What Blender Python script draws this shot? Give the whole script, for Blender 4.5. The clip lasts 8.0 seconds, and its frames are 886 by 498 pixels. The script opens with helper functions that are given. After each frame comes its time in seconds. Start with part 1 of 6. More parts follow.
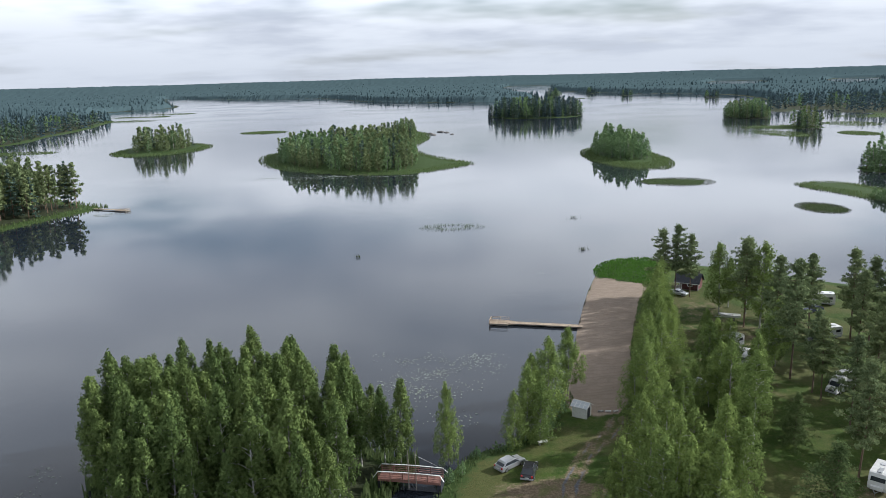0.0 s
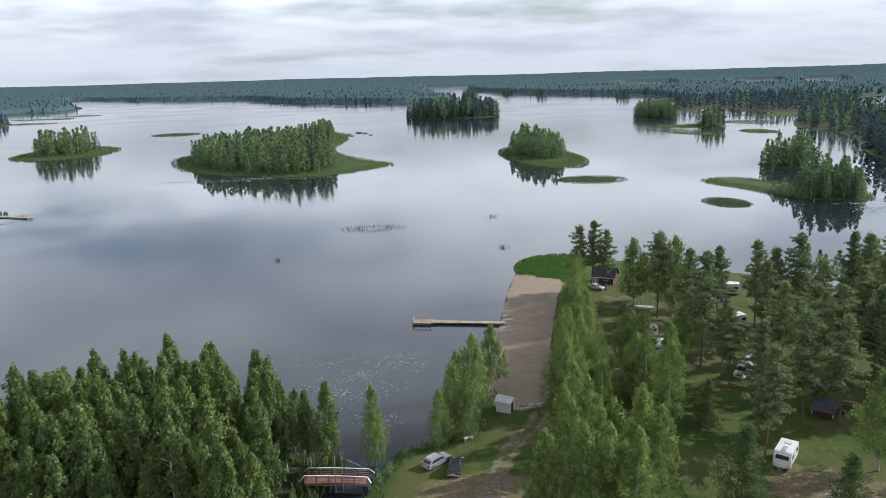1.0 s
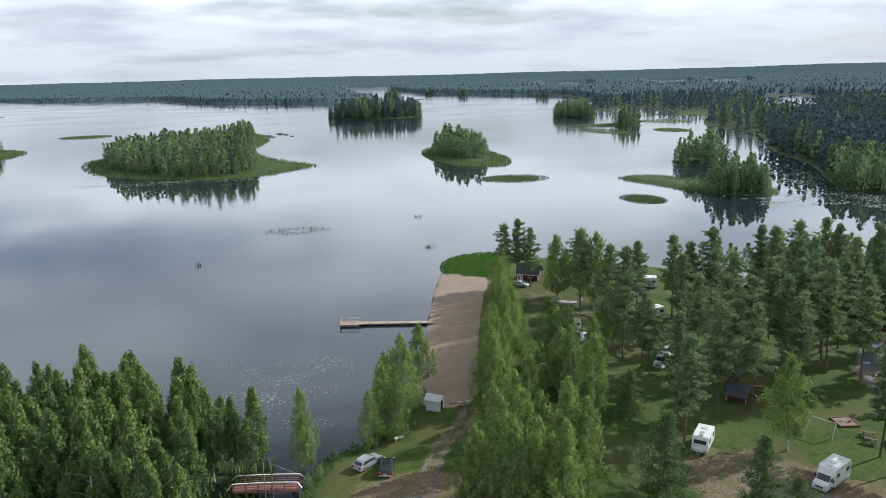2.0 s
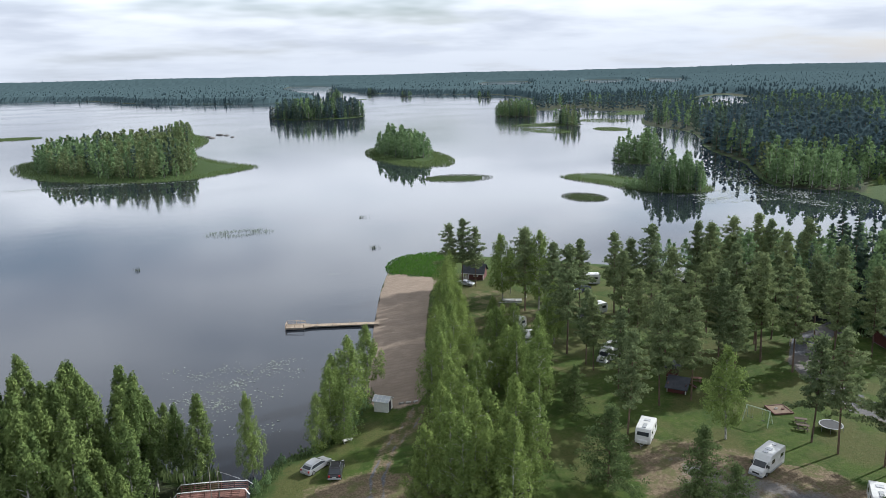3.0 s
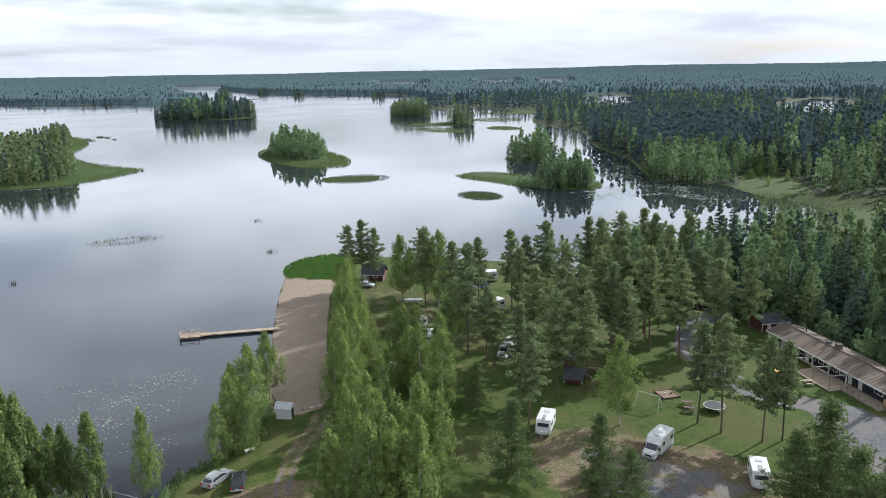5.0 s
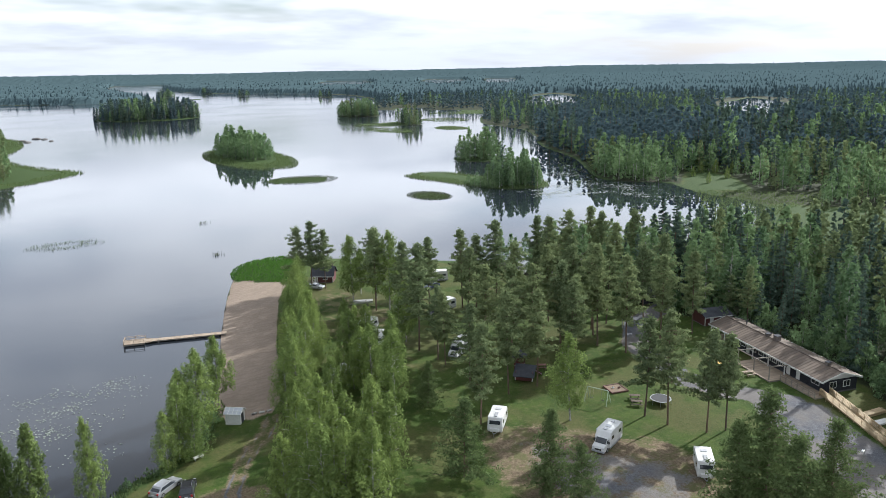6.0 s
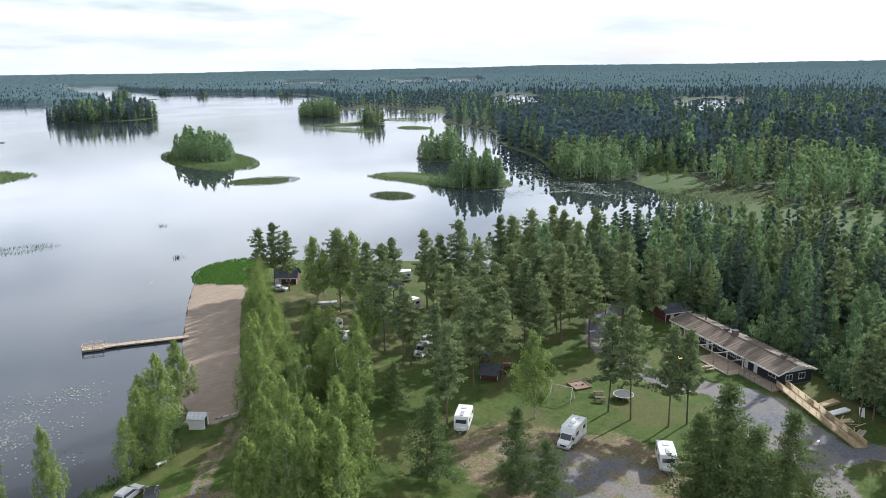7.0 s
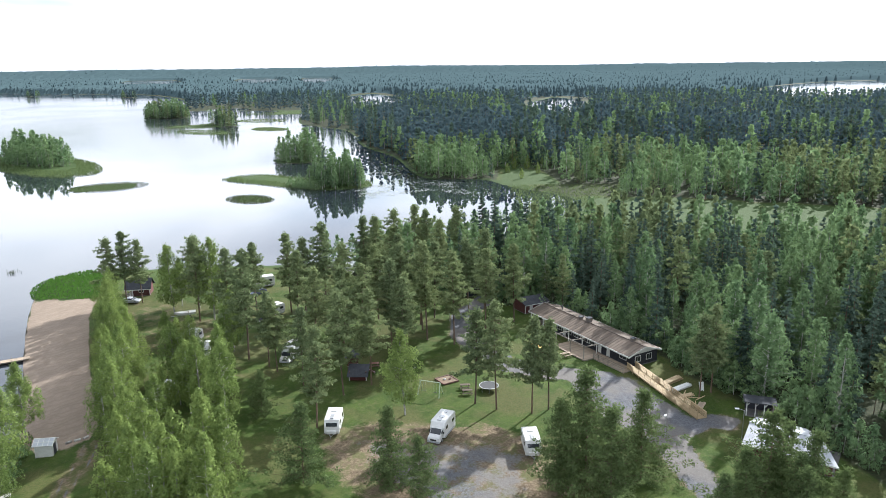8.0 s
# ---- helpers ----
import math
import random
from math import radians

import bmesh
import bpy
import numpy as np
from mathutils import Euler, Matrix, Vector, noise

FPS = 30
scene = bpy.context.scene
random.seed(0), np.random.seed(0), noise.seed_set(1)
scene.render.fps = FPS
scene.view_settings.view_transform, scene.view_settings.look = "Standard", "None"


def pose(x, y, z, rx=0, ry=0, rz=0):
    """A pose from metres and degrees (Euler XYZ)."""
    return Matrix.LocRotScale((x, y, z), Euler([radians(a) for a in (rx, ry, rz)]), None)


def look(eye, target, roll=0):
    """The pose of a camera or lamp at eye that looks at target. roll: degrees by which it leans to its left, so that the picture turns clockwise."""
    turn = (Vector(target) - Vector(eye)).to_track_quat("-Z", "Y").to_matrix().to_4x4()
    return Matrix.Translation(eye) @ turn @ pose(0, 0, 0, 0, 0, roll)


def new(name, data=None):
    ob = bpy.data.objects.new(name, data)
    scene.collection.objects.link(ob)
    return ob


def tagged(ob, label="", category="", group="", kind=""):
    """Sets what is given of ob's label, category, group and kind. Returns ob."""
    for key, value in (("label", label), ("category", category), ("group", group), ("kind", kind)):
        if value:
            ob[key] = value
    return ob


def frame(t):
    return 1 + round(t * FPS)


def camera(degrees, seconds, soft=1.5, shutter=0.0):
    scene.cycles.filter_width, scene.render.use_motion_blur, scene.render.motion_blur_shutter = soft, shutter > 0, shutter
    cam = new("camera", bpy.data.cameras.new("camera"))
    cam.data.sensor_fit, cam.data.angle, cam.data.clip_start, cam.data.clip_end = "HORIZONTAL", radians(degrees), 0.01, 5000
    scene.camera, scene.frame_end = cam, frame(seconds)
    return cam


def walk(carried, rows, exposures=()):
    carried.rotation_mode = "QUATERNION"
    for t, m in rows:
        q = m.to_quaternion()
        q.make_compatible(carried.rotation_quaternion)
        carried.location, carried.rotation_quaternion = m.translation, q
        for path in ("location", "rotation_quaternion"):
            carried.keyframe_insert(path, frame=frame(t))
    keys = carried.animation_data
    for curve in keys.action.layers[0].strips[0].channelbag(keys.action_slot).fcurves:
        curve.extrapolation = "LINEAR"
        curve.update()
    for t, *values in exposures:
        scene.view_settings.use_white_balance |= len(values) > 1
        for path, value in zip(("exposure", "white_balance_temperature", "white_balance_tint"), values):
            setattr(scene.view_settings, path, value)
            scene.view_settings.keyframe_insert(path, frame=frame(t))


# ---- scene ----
cam = camera(61.67, 8.0, soft=0.5)
# seconds, place, and degrees of yaw, pitch and lean to the right
ROWS = [
    (0.0, 0.00, -0.00, 55.00, 0.00, -13.04, 1.61),
    (0.5, -0.05, -0.29, 54.98, -3.06, -13.11, 1.59),
    (1.0, -0.08, -0.42, 54.97, -6.22, -13.16, 1.55),
    (1.5, -0.16, -0.61, 55.00, -9.23, -13.22, 1.49),
    (2.0, -0.28, -0.81, 55.03, -12.12, -13.28, 1.46),
    (3.5, -0.55, -1.16, 55.32, -18.27, -13.45, 1.35),
    (4.0, -0.62, -1.19, 55.42, -20.11, -13.50, 1.31),
    (4.5, -0.68, -1.27, 55.48, -22.19, -13.55, 1.24),
    (6.0, -0.82, -1.54, 55.63, -28.50, -13.69, 1.10),
    (6.5, -0.89, -1.63, 55.69, -29.58, -13.71, 1.07),
    (7.0, -1.05, -1.70, 55.77, -31.39, -13.76, 1.04),
    (7.5, -1.34, -1.82, 55.85, -36.17, -13.83, 0.91),
    (8.0, -1.60, -2.11, 55.97, -42.29, -13.91, 0.70),
]
EXPOSURES = [(0.0, 0.36, 5940, 10), (2.0, 0.46, 5940, 10), (4.0, 0.60, 5940, 10), (6.0, 0.76, 5940, 10), (7.0, 0.90, 5940, 10), (8.0, 1.20, 5940, 10)]
walk(cam, [(t, pose(x, y, z, 90 + pitch, 0, yaw) @ pose(0, 0, 0, 0, 0, -lean)) for t, x, y, z, yaw, pitch, lean in ROWS], EXPOSURES)

# ---- sky and sun ----
SUN_AZ, SUN_EL = 79.0, 30.0          # degrees from +y towards +x, and above the horizon


def sky():
    world = bpy.data.worlds.new("sky")
    scene.world = world
    world.use_nodes = True
    nt = world.node_tree
    nt.nodes.clear()
    N, K = nt.nodes.new, nt.links.new
    tex = N("ShaderNodeTexSky")
    tex.sky_type, tex.sun_disc = "NISHITA", False
    tex.sun_elevation, tex.sun_rotation = radians(SUN_EL), radians(SUN_AZ)
    tex.air_density, tex.dust_density = 1.0, 1.5
    dim = N("ShaderNodeVectorMath")
    dim.operation = "SCALE"
    dim.inputs["Scale"].default_value = 0.14
    K(tex.outputs[0], dim.inputs[0])
    co = N("ShaderNodeTexCoord")
    sep = N("ShaderNodeSeparateXYZ")
    K(co.outputs["Generated"], sep.inputs[0])

    def calc(op, a, b):
        n = N("ShaderNodeMath")
        n.operation = op
        for i, v in enumerate((a, b)):
            if isinstance(v, (int, float)):
                n.inputs[i].default_value = v
            else:
                K(v, n.inputs[i])
        return n.outputs[0]

    def layer(scale, sx, sy, detail, lo, hi, seed):
        """Clouds on a flat layer overhead: 0 where open, 1 where thick."""
        zz = calc("ADD", calc("MAXIMUM", sep.outputs[2], 0.0), 0.13)
        vec = N("ShaderNodeCombineXYZ")
        K(calc("MULTIPLY", calc("DIVIDE", sep.outputs[0], zz), sx), vec.inputs[0])
        K(calc("MULTIPLY", calc("DIVIDE", sep.outputs[1], zz), sy), vec.inputs[1])
        vec.inputs[2].default_value = seed
        no = N("ShaderNodeTexNoise")
        no.inputs["Scale"].default_value, no.inputs["Detail"].default_value = scale, detail
        no.inputs["Roughness"].default_value = 0.55
        K(vec.outputs[0], no.inputs["Vector"])
        mp = N("ShaderNodeMapRange")
        mp.interpolation_type = "SMOOTHSTEP"
        mp.inputs["From Min"].default_value, mp.inputs["From Max"].default_value = lo, hi
        K(no.outputs[0], mp.inputs["Value"])
        return mp.outputs[0]

    def mixed(fac, a, b):
        n = N("ShaderNodeMix")
        n.data_type = "RGBA"
        for sock, v in ((n.inputs[0], fac), (n.inputs[6], a), (n.inputs[7], b)):
            if isinstance(v, tuple):
                sock.default_value = (*v, 1)
            elif isinstance(v, float):
                sock.default_value = v
            else:
                K(v, sock)
        return n.outputs[2]

    cover = layer(0.70, 0.75, 0.85, 4, 0.28, 0.52, 3.0)
    shade = layer(1.05, 0.75, 0.85, 4.5, 0.43, 0.72, 11.0)
    cloud = mixed(shade, (1.52, 1.54, 1.57), (0.94, 0.98, 1.07))
    col = mixed(cover, dim.outputs[0], cloud)
    # the veil thickens towards the horizon, and thins out overhead
    low = N("ShaderNodeMapRange")
    low.interpolation_type = "SMOOTHSTEP"
    low.inputs["From Min"].default_value, low.inputs["From Max"].default_value = 0.0, 0.10
    low.inputs["To Min"].default_value, low.inputs["To Max"].default_value = 0.75, 0.0
    K(sep.outputs[2], low.inputs["Value"])
    col = mixed(low.outputs[0], col, (1.02, 1.06, 1.13))
    # a low grey bank along the horizon, bright cloud above it, thinner cloud higher up, white overhead
    lift = N("ShaderNodeMapRange")
    lift.interpolation_type = "SMOOTHSTEP"
    lift.inputs["From Min"].default_value, lift.inputs["From Max"].default_value = 0.06, 0.17
    lift.inputs["To Min"].default_value, lift.inputs["To Max"].default_value = 1.0, 1.74
    K(sep.outputs[2], lift.inputs["Value"])
    fall = N("ShaderNodeMapRange")
    fall.interpolation_type = "SMOOTHSTEP"
    fall.inputs["From Min"].default_value, fall.inputs["From Max"].default_value = 0.34, 0.53
    fall.inputs["To Min"].default_value, fall.inputs["To Max"].default_value = 1.0, 0.42
    K(sep.outputs[2], fall.inputs["Value"])
    crest = N("ShaderNodeMapRange")
    crest.interpolation_type = "SMOOTHSTEP"
    crest.inputs["From Min"].default_value, crest.inputs["From Max"].default_value = 0.55, 0.85
    crest.inputs["To Min"].default_value, crest.inputs["To Max"].default_value = 1.0, 1.1
    K(sep.outputs[2], crest.inputs["Value"])
    lifted = calc("MULTIPLY", calc("MULTIPLY", lift.outputs[0], fall.outputs[0]), crest.outputs[0])
    up = N("ShaderNodeVectorMath")
    up.operation = "SCALE"
    K(col, up.inputs[0])
    K(lifted, up.inputs["Scale"])
    col = up.outputs[0]
    # brighter around the veiled sun
    sd = N("ShaderNodeVectorMath")
    sd.operation = "DOT_PRODUCT"
    K(co.outputs["Generated"], sd.inputs[0])
    a, e = radians(SUN_AZ), radians(SUN_EL)
    sd.inputs[1].default_value = (math.sin(a) * math.cos(e), math.cos(a) * math.cos(e), math.sin(e))
    glow = N("ShaderNodeMapRange")
    glow.interpolation_type = "SMOOTHSTEP"
    glow.inputs["From Min"].default_value, glow.inputs["From Max"].default_value = 0.74, 1.0
    glow.inputs["To Min"].default_value, glow.inputs["To Max"].default_value = 0.0, 1.0
    K(sd.outputs["Value"], glow.inputs["Value"])
    col = mixed(glow.outputs[0], col, (1.95, 2.03, 2.10))
    bg = N("ShaderNodeBackground")
    K(col, bg.inputs[0])
    bg.inputs[1].default_value = 0.48
    K(bg.outputs[0], N("ShaderNodeOutputWorld").inputs[0])


sky()
sun = new("sun", bpy.data.lights.new("sun", "SUN"))
sun.data.energy, sun.data.angle, sun.data.color = 5.0, radians(0.8), (1.0, 0.95, 0.87)
sun.matrix_world = look((0, 0, 0), (-math.sin(radians(SUN_AZ)) * math.cos(radians(SUN_EL)), -math.cos(radians(SUN_AZ)) * math.cos(radians(SUN_EL)), -math.sin(radians(SUN_EL))))


# ---- materials ----
def shader(name):
    m = bpy.data.materials.new(name)
    m.use_nodes = True
    nt = m.node_tree
    b = nt.nodes["Principled BSDF"]
    return m, nt, b


def mixnode(nt, fac, a, b, blend="MIX"):
    n = nt.nodes.new("ShaderNodeMix")
    n.data_type, n.blend_type = "RGBA", blend
    for sock, v in ((n.inputs[0], fac), (n.inputs[6], a), (n.inputs[7], b)):
        if isinstance(v, tuple):
            sock.default_value = (*v, 1) if len(v) == 3 else v
        elif isinstance(v, (int, float)):
            sock.default_value = v
        else:
            nt.links.new(v, sock)
    return n.outputs[2]


def noisenode(nt, scale, detail=4, rough=0.55, vec=None):
    n = nt.nodes.new("ShaderNodeTexNoise")
    n.inputs["Scale"].default_value, n.inputs["Detail"].default_value, n.inputs["Roughness"].default_value = scale, detail, rough
    if vec is None:
        c = nt.nodes.new("ShaderNodeNewGeometry")
        vec = c.outputs["Position"]
    nt.links.new(vec, n.inputs["Vector"])
    return n.outputs[0]


def ramp(nt, v, lo, hi, a=0.0, b=1.0):
    n = nt.nodes.new("ShaderNodeMapRange")
    n.interpolation_type = "SMOOTHSTEP"
    for key, val in (("From Min", lo), ("From Max", hi), ("To Min", a), ("To Max", b)):
        n.inputs[key].default_value = val
    nt.links.new(v, n.inputs["Value"])
    return n.outputs[0]


def mathnode(nt, op, a, b):
    n = nt.nodes.new("ShaderNodeMath")
    n.operation = op
    for i, v in enumerate((a, b)):
        if isinstance(v, (int, float)):
            n.inputs[i].default_value = v
        else:
            nt.links.new(v, n.inputs[i])
    return n.outputs[0]


def bumped(nt, b, height, strength, dist):
    n = nt.nodes.new("ShaderNodeBump")
    n.inputs["Strength"].default_value, n.inputs["Distance"].default_value = strength, dist
    nt.links.new(height, n.inputs["Height"])
    nt.links.new(n.outputs[0], b.inputs["Normal"])


def attr(nt, name):
    n = nt.nodes.new("ShaderNodeAttribute")
    n.attribute_name = name
    return n.outputs["Fac"]


def plain(name, c1, c2, rough=0.6, scale=3.0, metal=0.0, bump=0.0, fine=25.0, rnd=0.0):
    """Two tones mixed at two scales, with fine relief; rnd varies the tone from object to object."""
    m, nt, b = shader(name)
    n1, n2 = noisenode(nt, scale, 5), noisenode(nt, fine, 3)
    v = mathnode(nt, "ADD", mathnode(nt, "MULTIPLY", n1, 0.65), mathnode(nt, "MULTIPLY", n2, 0.35))
    if rnd:
        oi = nt.nodes.new("ShaderNodeObjectInfo")
        v = mathnode(nt, "ADD", v, mathnode(nt, "MULTIPLY", mathnode(nt, "SUBTRACT", oi.outputs["Random"], 0.5), rnd))
    nt.links.new(mixnode(nt, ramp(nt, v, 0.32, 0.68), c1, c2), b.inputs["Base Color"])
    b.inputs["Roughness"].default_value, b.inputs["Metallic"].default_value = rough, metal
    if bump:
        bumped(nt, b, n2, bump, 0.02)
    return m


def leafy(name, dark, light, tip, trans=0.3):
    """Foliage: every leaf cluster has its own tone, and so has every tree."""
    m, nt, b = shader(name)
    geo = nt.nodes.new("ShaderNodeNewGeometry")
    oi = nt.nodes.new("ShaderNodeObjectInfo")
    tree = mathnode(nt, "FRACT", mathnode(nt, "ADD", oi.outputs["Random"], attr(nt, "tint")), 0.0)
    isl = geo.outputs["Random Per Island"]
    c = mixnode(nt, isl, dark, light)
    c = mixnode(nt, mathnode(nt, "MULTIPLY", tree, 0.6), c, tip)
    # noise patches of the dark tone: varied leaves, and painted shade of foliage gaps
    c = mixnode(nt, ramp(nt, noisenode(nt, 1.1, 2), 0.38, 0.66, 0.0, 0.5), c, dark)
    nt.links.new(c, b.inputs["Base Color"])
    b.inputs["Roughness"].default_value = 0.65
    b.inputs["Specular IOR Level"].default_value = 0.0
    tr = nt.nodes.new("ShaderNodeBsdfTranslucent")
    nt.links.new(mixnode(nt, 0.5, c, light), tr.inputs[0])
    mx = nt.nodes.new("ShaderNodeMixShader")
    mx.inputs[0].default_value = trans
    nt.links.new(b.outputs[0], mx.inputs[1])
    nt.links.new(tr.outputs[0], mx.inputs[2])
    nt.links.new(mx.outputs[0], nt.nodes["Material Output"].inputs[0])
    return m


M_BIRCH = leafy("birch_leaves", (0.065, 0.101, 0.032), (0.215, 0.287, 0.094), (0.284, 0.351, 0.102), 0.32)
M_GROVE = leafy("grove_birch_leaves", (0.045, 0.074, 0.025), (0.151, 0.208, 0.075), (0.199, 0.254, 0.082), 0.32)
M_WOODBIRCH = leafy("woodland_birch_leaves", (0.052, 0.096, 0.048), (0.192, 0.284, 0.140), (0.247, 0.336, 0.144), 0.32)
M_PINE = leafy("pine_needles", (0.057, 0.084, 0.045), (0.215, 0.265, 0.129), (0.264, 0.305, 0.132), 0.31)
M_YOUNGPINE = leafy("young_pine_needles", (0.041, 0.065, 0.028), (0.142, 0.190, 0.079), (0.165, 0.211, 0.079), 0.34)
M_SPRUCE = leafy("spruce_needles", (0.029, 0.050, 0.040), (0.112, 0.163, 0.124), (0.133, 0.181, 0.131), 0.26)
# bluish and lightened: the haze of distance is mixed into this base colour
M_HAZYWOOD = leafy("hazy_far_needles", (0.041, 0.069, 0.080), (0.093, 0.137, 0.156), (0.105, 0.152, 0.154), 0.30)
M_REED = leafy("reed_blades", (0.067, 0.101, 0.039), (0.112, 0.150, 0.061), (0.126, 0.154, 0.067), 0.45)
M_BEACHSEDGE = leafy("fresh_sedge_blades", (0.044, 0.104, 0.018), (0.078, 0.164, 0.032), (0.088, 0.167, 0.034), 0.4)
M_SEDGE = leafy("sedge_blades", (0.038, 0.053, 0.026), (0.071, 0.090, 0.041), (0.079, 0.086, 0.045), 0.3)
# pads whitened: the sky they mirror is put into the base colour
M_LILYSHEEN = leafy("lily_leaves_sky_sheen", (0.163, 0.190, 0.150), (0.313, 0.340, 0.306), (0.374, 0.394, 0.367), 0.1)
M_BARK = plain("pine_bark", (0.068, 0.046, 0.035), (0.139, 0.091, 0.061), 0.9, 1.2, bump=0.6, rnd=0.3)
M_BIRCHBARK = plain("birch_bark", (0.450, 0.441, 0.414), (0.126, 0.117, 0.108), 0.8, 2.2, bump=0.3, rnd=0.3)


def water_material():
    """Open water ruffled by a light breeze, calm in the sheltered bay, with slicks between."""
    m, nt, b = shader("lake_water")
    b.inputs["Base Color"].default_value = (0.013, 0.017, 0.023, 1)
    b.inputs["IOR"].default_value = 1.33
    geo = nt.nodes.new("ShaderNodeNewGeometry")
    calm = None
    # sheltered water: the bay, the lee of the islands and of the western shore
    for place, near, far in (((250, 290, 0), 60, 260), ((-150, 300, 0), 45, 110), ((120, 440, 0), 35, 90), ((-60, 445, 0), 45, 95), ((-10, 110, 0), 20, 60)):
        off = nt.nodes.new("ShaderNodeVectorMath")
        off.operation = "DISTANCE"
        nt.links.new(geo.outputs["Position"], off.inputs[0])
        off.inputs[1].default_value = place
        one = ramp(nt, off.outputs["Value"], near, far)
        calm = one if calm is None else mathnode(nt, "MULTIPLY", calm, one)
    slick = noisenode(nt, 0.010, 4)
    rough = mathnode(nt, "MULTIPLY", calm, ramp(nt, slick, 0.35, 0.68, 0.035, 0.10))
    nt.links.new(mathnode(nt, "ADD", rough, 0.012), b.inputs["Roughness"])
    h = mathnode(nt, "ADD", noisenode(nt, 0.9, 3), mathnode(nt, "MULTIPLY", noisenode(nt, 0.16, 2), 2.0))
    bumped(nt, b, mathnode(nt, "MULTIPLY", h, mathnode(nt, "ADD", mathnode(nt, "MULTIPLY", calm, 0.9), 0.1)), 0.08, 0.10)
    return m


def ground_material():
    """Grass, sand, gravel, bare earth, wet margin and forest floor, laid by the plan's own zones with ragged edges."""
    m, nt, b = shader("ground_cover")
    n_big, n_mid, n_fine, n_grain = noisenode(nt, 0.05, 4), noisenode(nt, 0.35, 5), noisenode(nt, 2.6, 6, 0.7), noisenode(nt, 9.0, 4, 0.7)
    rag = mathnode(nt, "MULTIPLY", mathnode(nt, "SUBTRACT", mathnode(nt, "ADD", mathnode(nt, "MULTIPLY", n_mid, 0.6), mathnode(nt, "MULTIPLY", n_fine, 0.4)), 0.5), 1.3)

    def zone(name):
        return ramp(nt, mathnode(nt, "ADD", attr(nt, name), rag), 0.38, 0.62)

    grass = mixnode(nt, ramp(nt, n_mid, 0.35, 0.65), (0.029, 0.059, 0.008), (0.063, 0.096, 0.017))
    grass = mixnode(nt, ramp(nt, noisenode(nt, 0.085, 4, 0.6), 0.45, 0.60, 0.0, 0.85), grass, (0.099, 0.089, 0.036))
    grass = mixnode(nt, ramp(nt, n_fine, 0.45, 0.66, 0.0, 0.6), grass, (0.026, 0.045, 0.008))
    grass = mixnode(nt, ramp(nt, noisenode(nt, 0.9, 5, 0.75), 0.50, 0.64, 0.0, 0.7), grass, (0.099, 0.103, 0.037))
    grass = mixnode(nt, ramp(nt, n_grain, 0.38, 0.62, 0.0, 0.55), grass, (0.019, 0.036, 0.007))
    grass = mixnode(nt, ramp(nt, noisenode(nt, 22.0, 3, 0.7), 0.50, 0.66, 0.0, 0.6), grass, (0.071, 0.096, 0.024))
    forest = mixnode(nt, ramp(nt, n_fine, 0.35, 0.65), (0.014, 0.022, 0.010), (0.040, 0.045, 0.020))
    sand = mixnode(nt, ramp(nt, n_mid, 0.35, 0.65), (0.217, 0.171, 0.130), (0.260, 0.207, 0.159))
    sand = mixnode(nt, ramp(nt, n_fine, 0.42, 0.62, 0.0, 0.4), sand, (0.287, 0.235, 0.188))
    sand = mixnode(nt, ramp(nt, n_grain, 0.42, 0.62, 0.0, 0.6), sand, (0.158, 0.121, 0.091))
    rake = nt.nodes.new("ShaderNodeTexWave")
    rake.bands_direction = "Y"
    for key, val in (("Scale", 0.22), ("Distortion", 9.0), ("Detail", 4.0), ("Detail Scale", 1.6)):
        rake.inputs[key].default_value = val
    where = nt.nodes.new("ShaderNodeNewGeometry")
    nt.links.new(where.outputs["Position"], rake.inputs["Vector"])
    sand = mixnode(nt, ramp(nt, rake.outputs[1], 0.55, 0.95, 0.0, 0.2), sand, (0.119, 0.093, 0.075))
    gravel = mixnode(nt, ramp(nt, n_fine, 0.35, 0.65), (0.080, 0.083, 0.093), (0.143, 0.146, 0.156))
    gravel = mixnode(nt, ramp(nt, n_grain, 0.40, 0.62, 0.0, 0.5), gravel, (0.053, 0.055, 0.064))
    gravel = mixnode(nt, ramp(nt, noisenode(nt, 0.11, 3), 0.38, 0.56, 0.0, 0.6), gravel, (0.159, 0.141, 0.123))
    dirt = mixnode(nt, ramp(nt, n_fine, 0.35, 0.65), (0.100, 0.074, 0.048), (0.180, 0.141, 0.093))
    dirt = mixnode(nt, ramp(nt, noisenode(nt, 0.45, 5, 0.7), 0.46, 0.62, 0.0, 0.8), dirt, (0.081, 0.090, 0.032))
    lush = mixnode(nt, ramp(nt, n_fine, 0.35, 0.65), (0.027, 0.048, 0.012), (0.043, 0.072, 0.019))
    mud = mixnode(nt, ramp(nt, n_mid, 0.35, 0.65), (0.030, 0.028, 0.020), (0.060, 0.052, 0.036))
    c = mixnode(nt, zone("forest"), grass, forest)
    c = mixnode(nt, zone("dirt"), c, dirt)
    c = mixnode(nt, zone("gravel"), c, gravel)
    c = mixnode(nt, zone("sand"), c, sand)
    c = mixnode(nt, zone("lush"), c, lush)
    c = mixnode(nt, zone("mud"), c, mud)
    nt.links.new(c, b.inputs["Base Color"])
    b.inputs["Roughness"].default_value = 0.95
    b.inputs["Specular IOR Level"].default_value = 0.15
    bumped(nt, b, mathnode(nt, "ADD", n_fine, mathnode(nt, "MULTIPLY", n_grain, 0.6)), 0.6, 0.14)
    return m


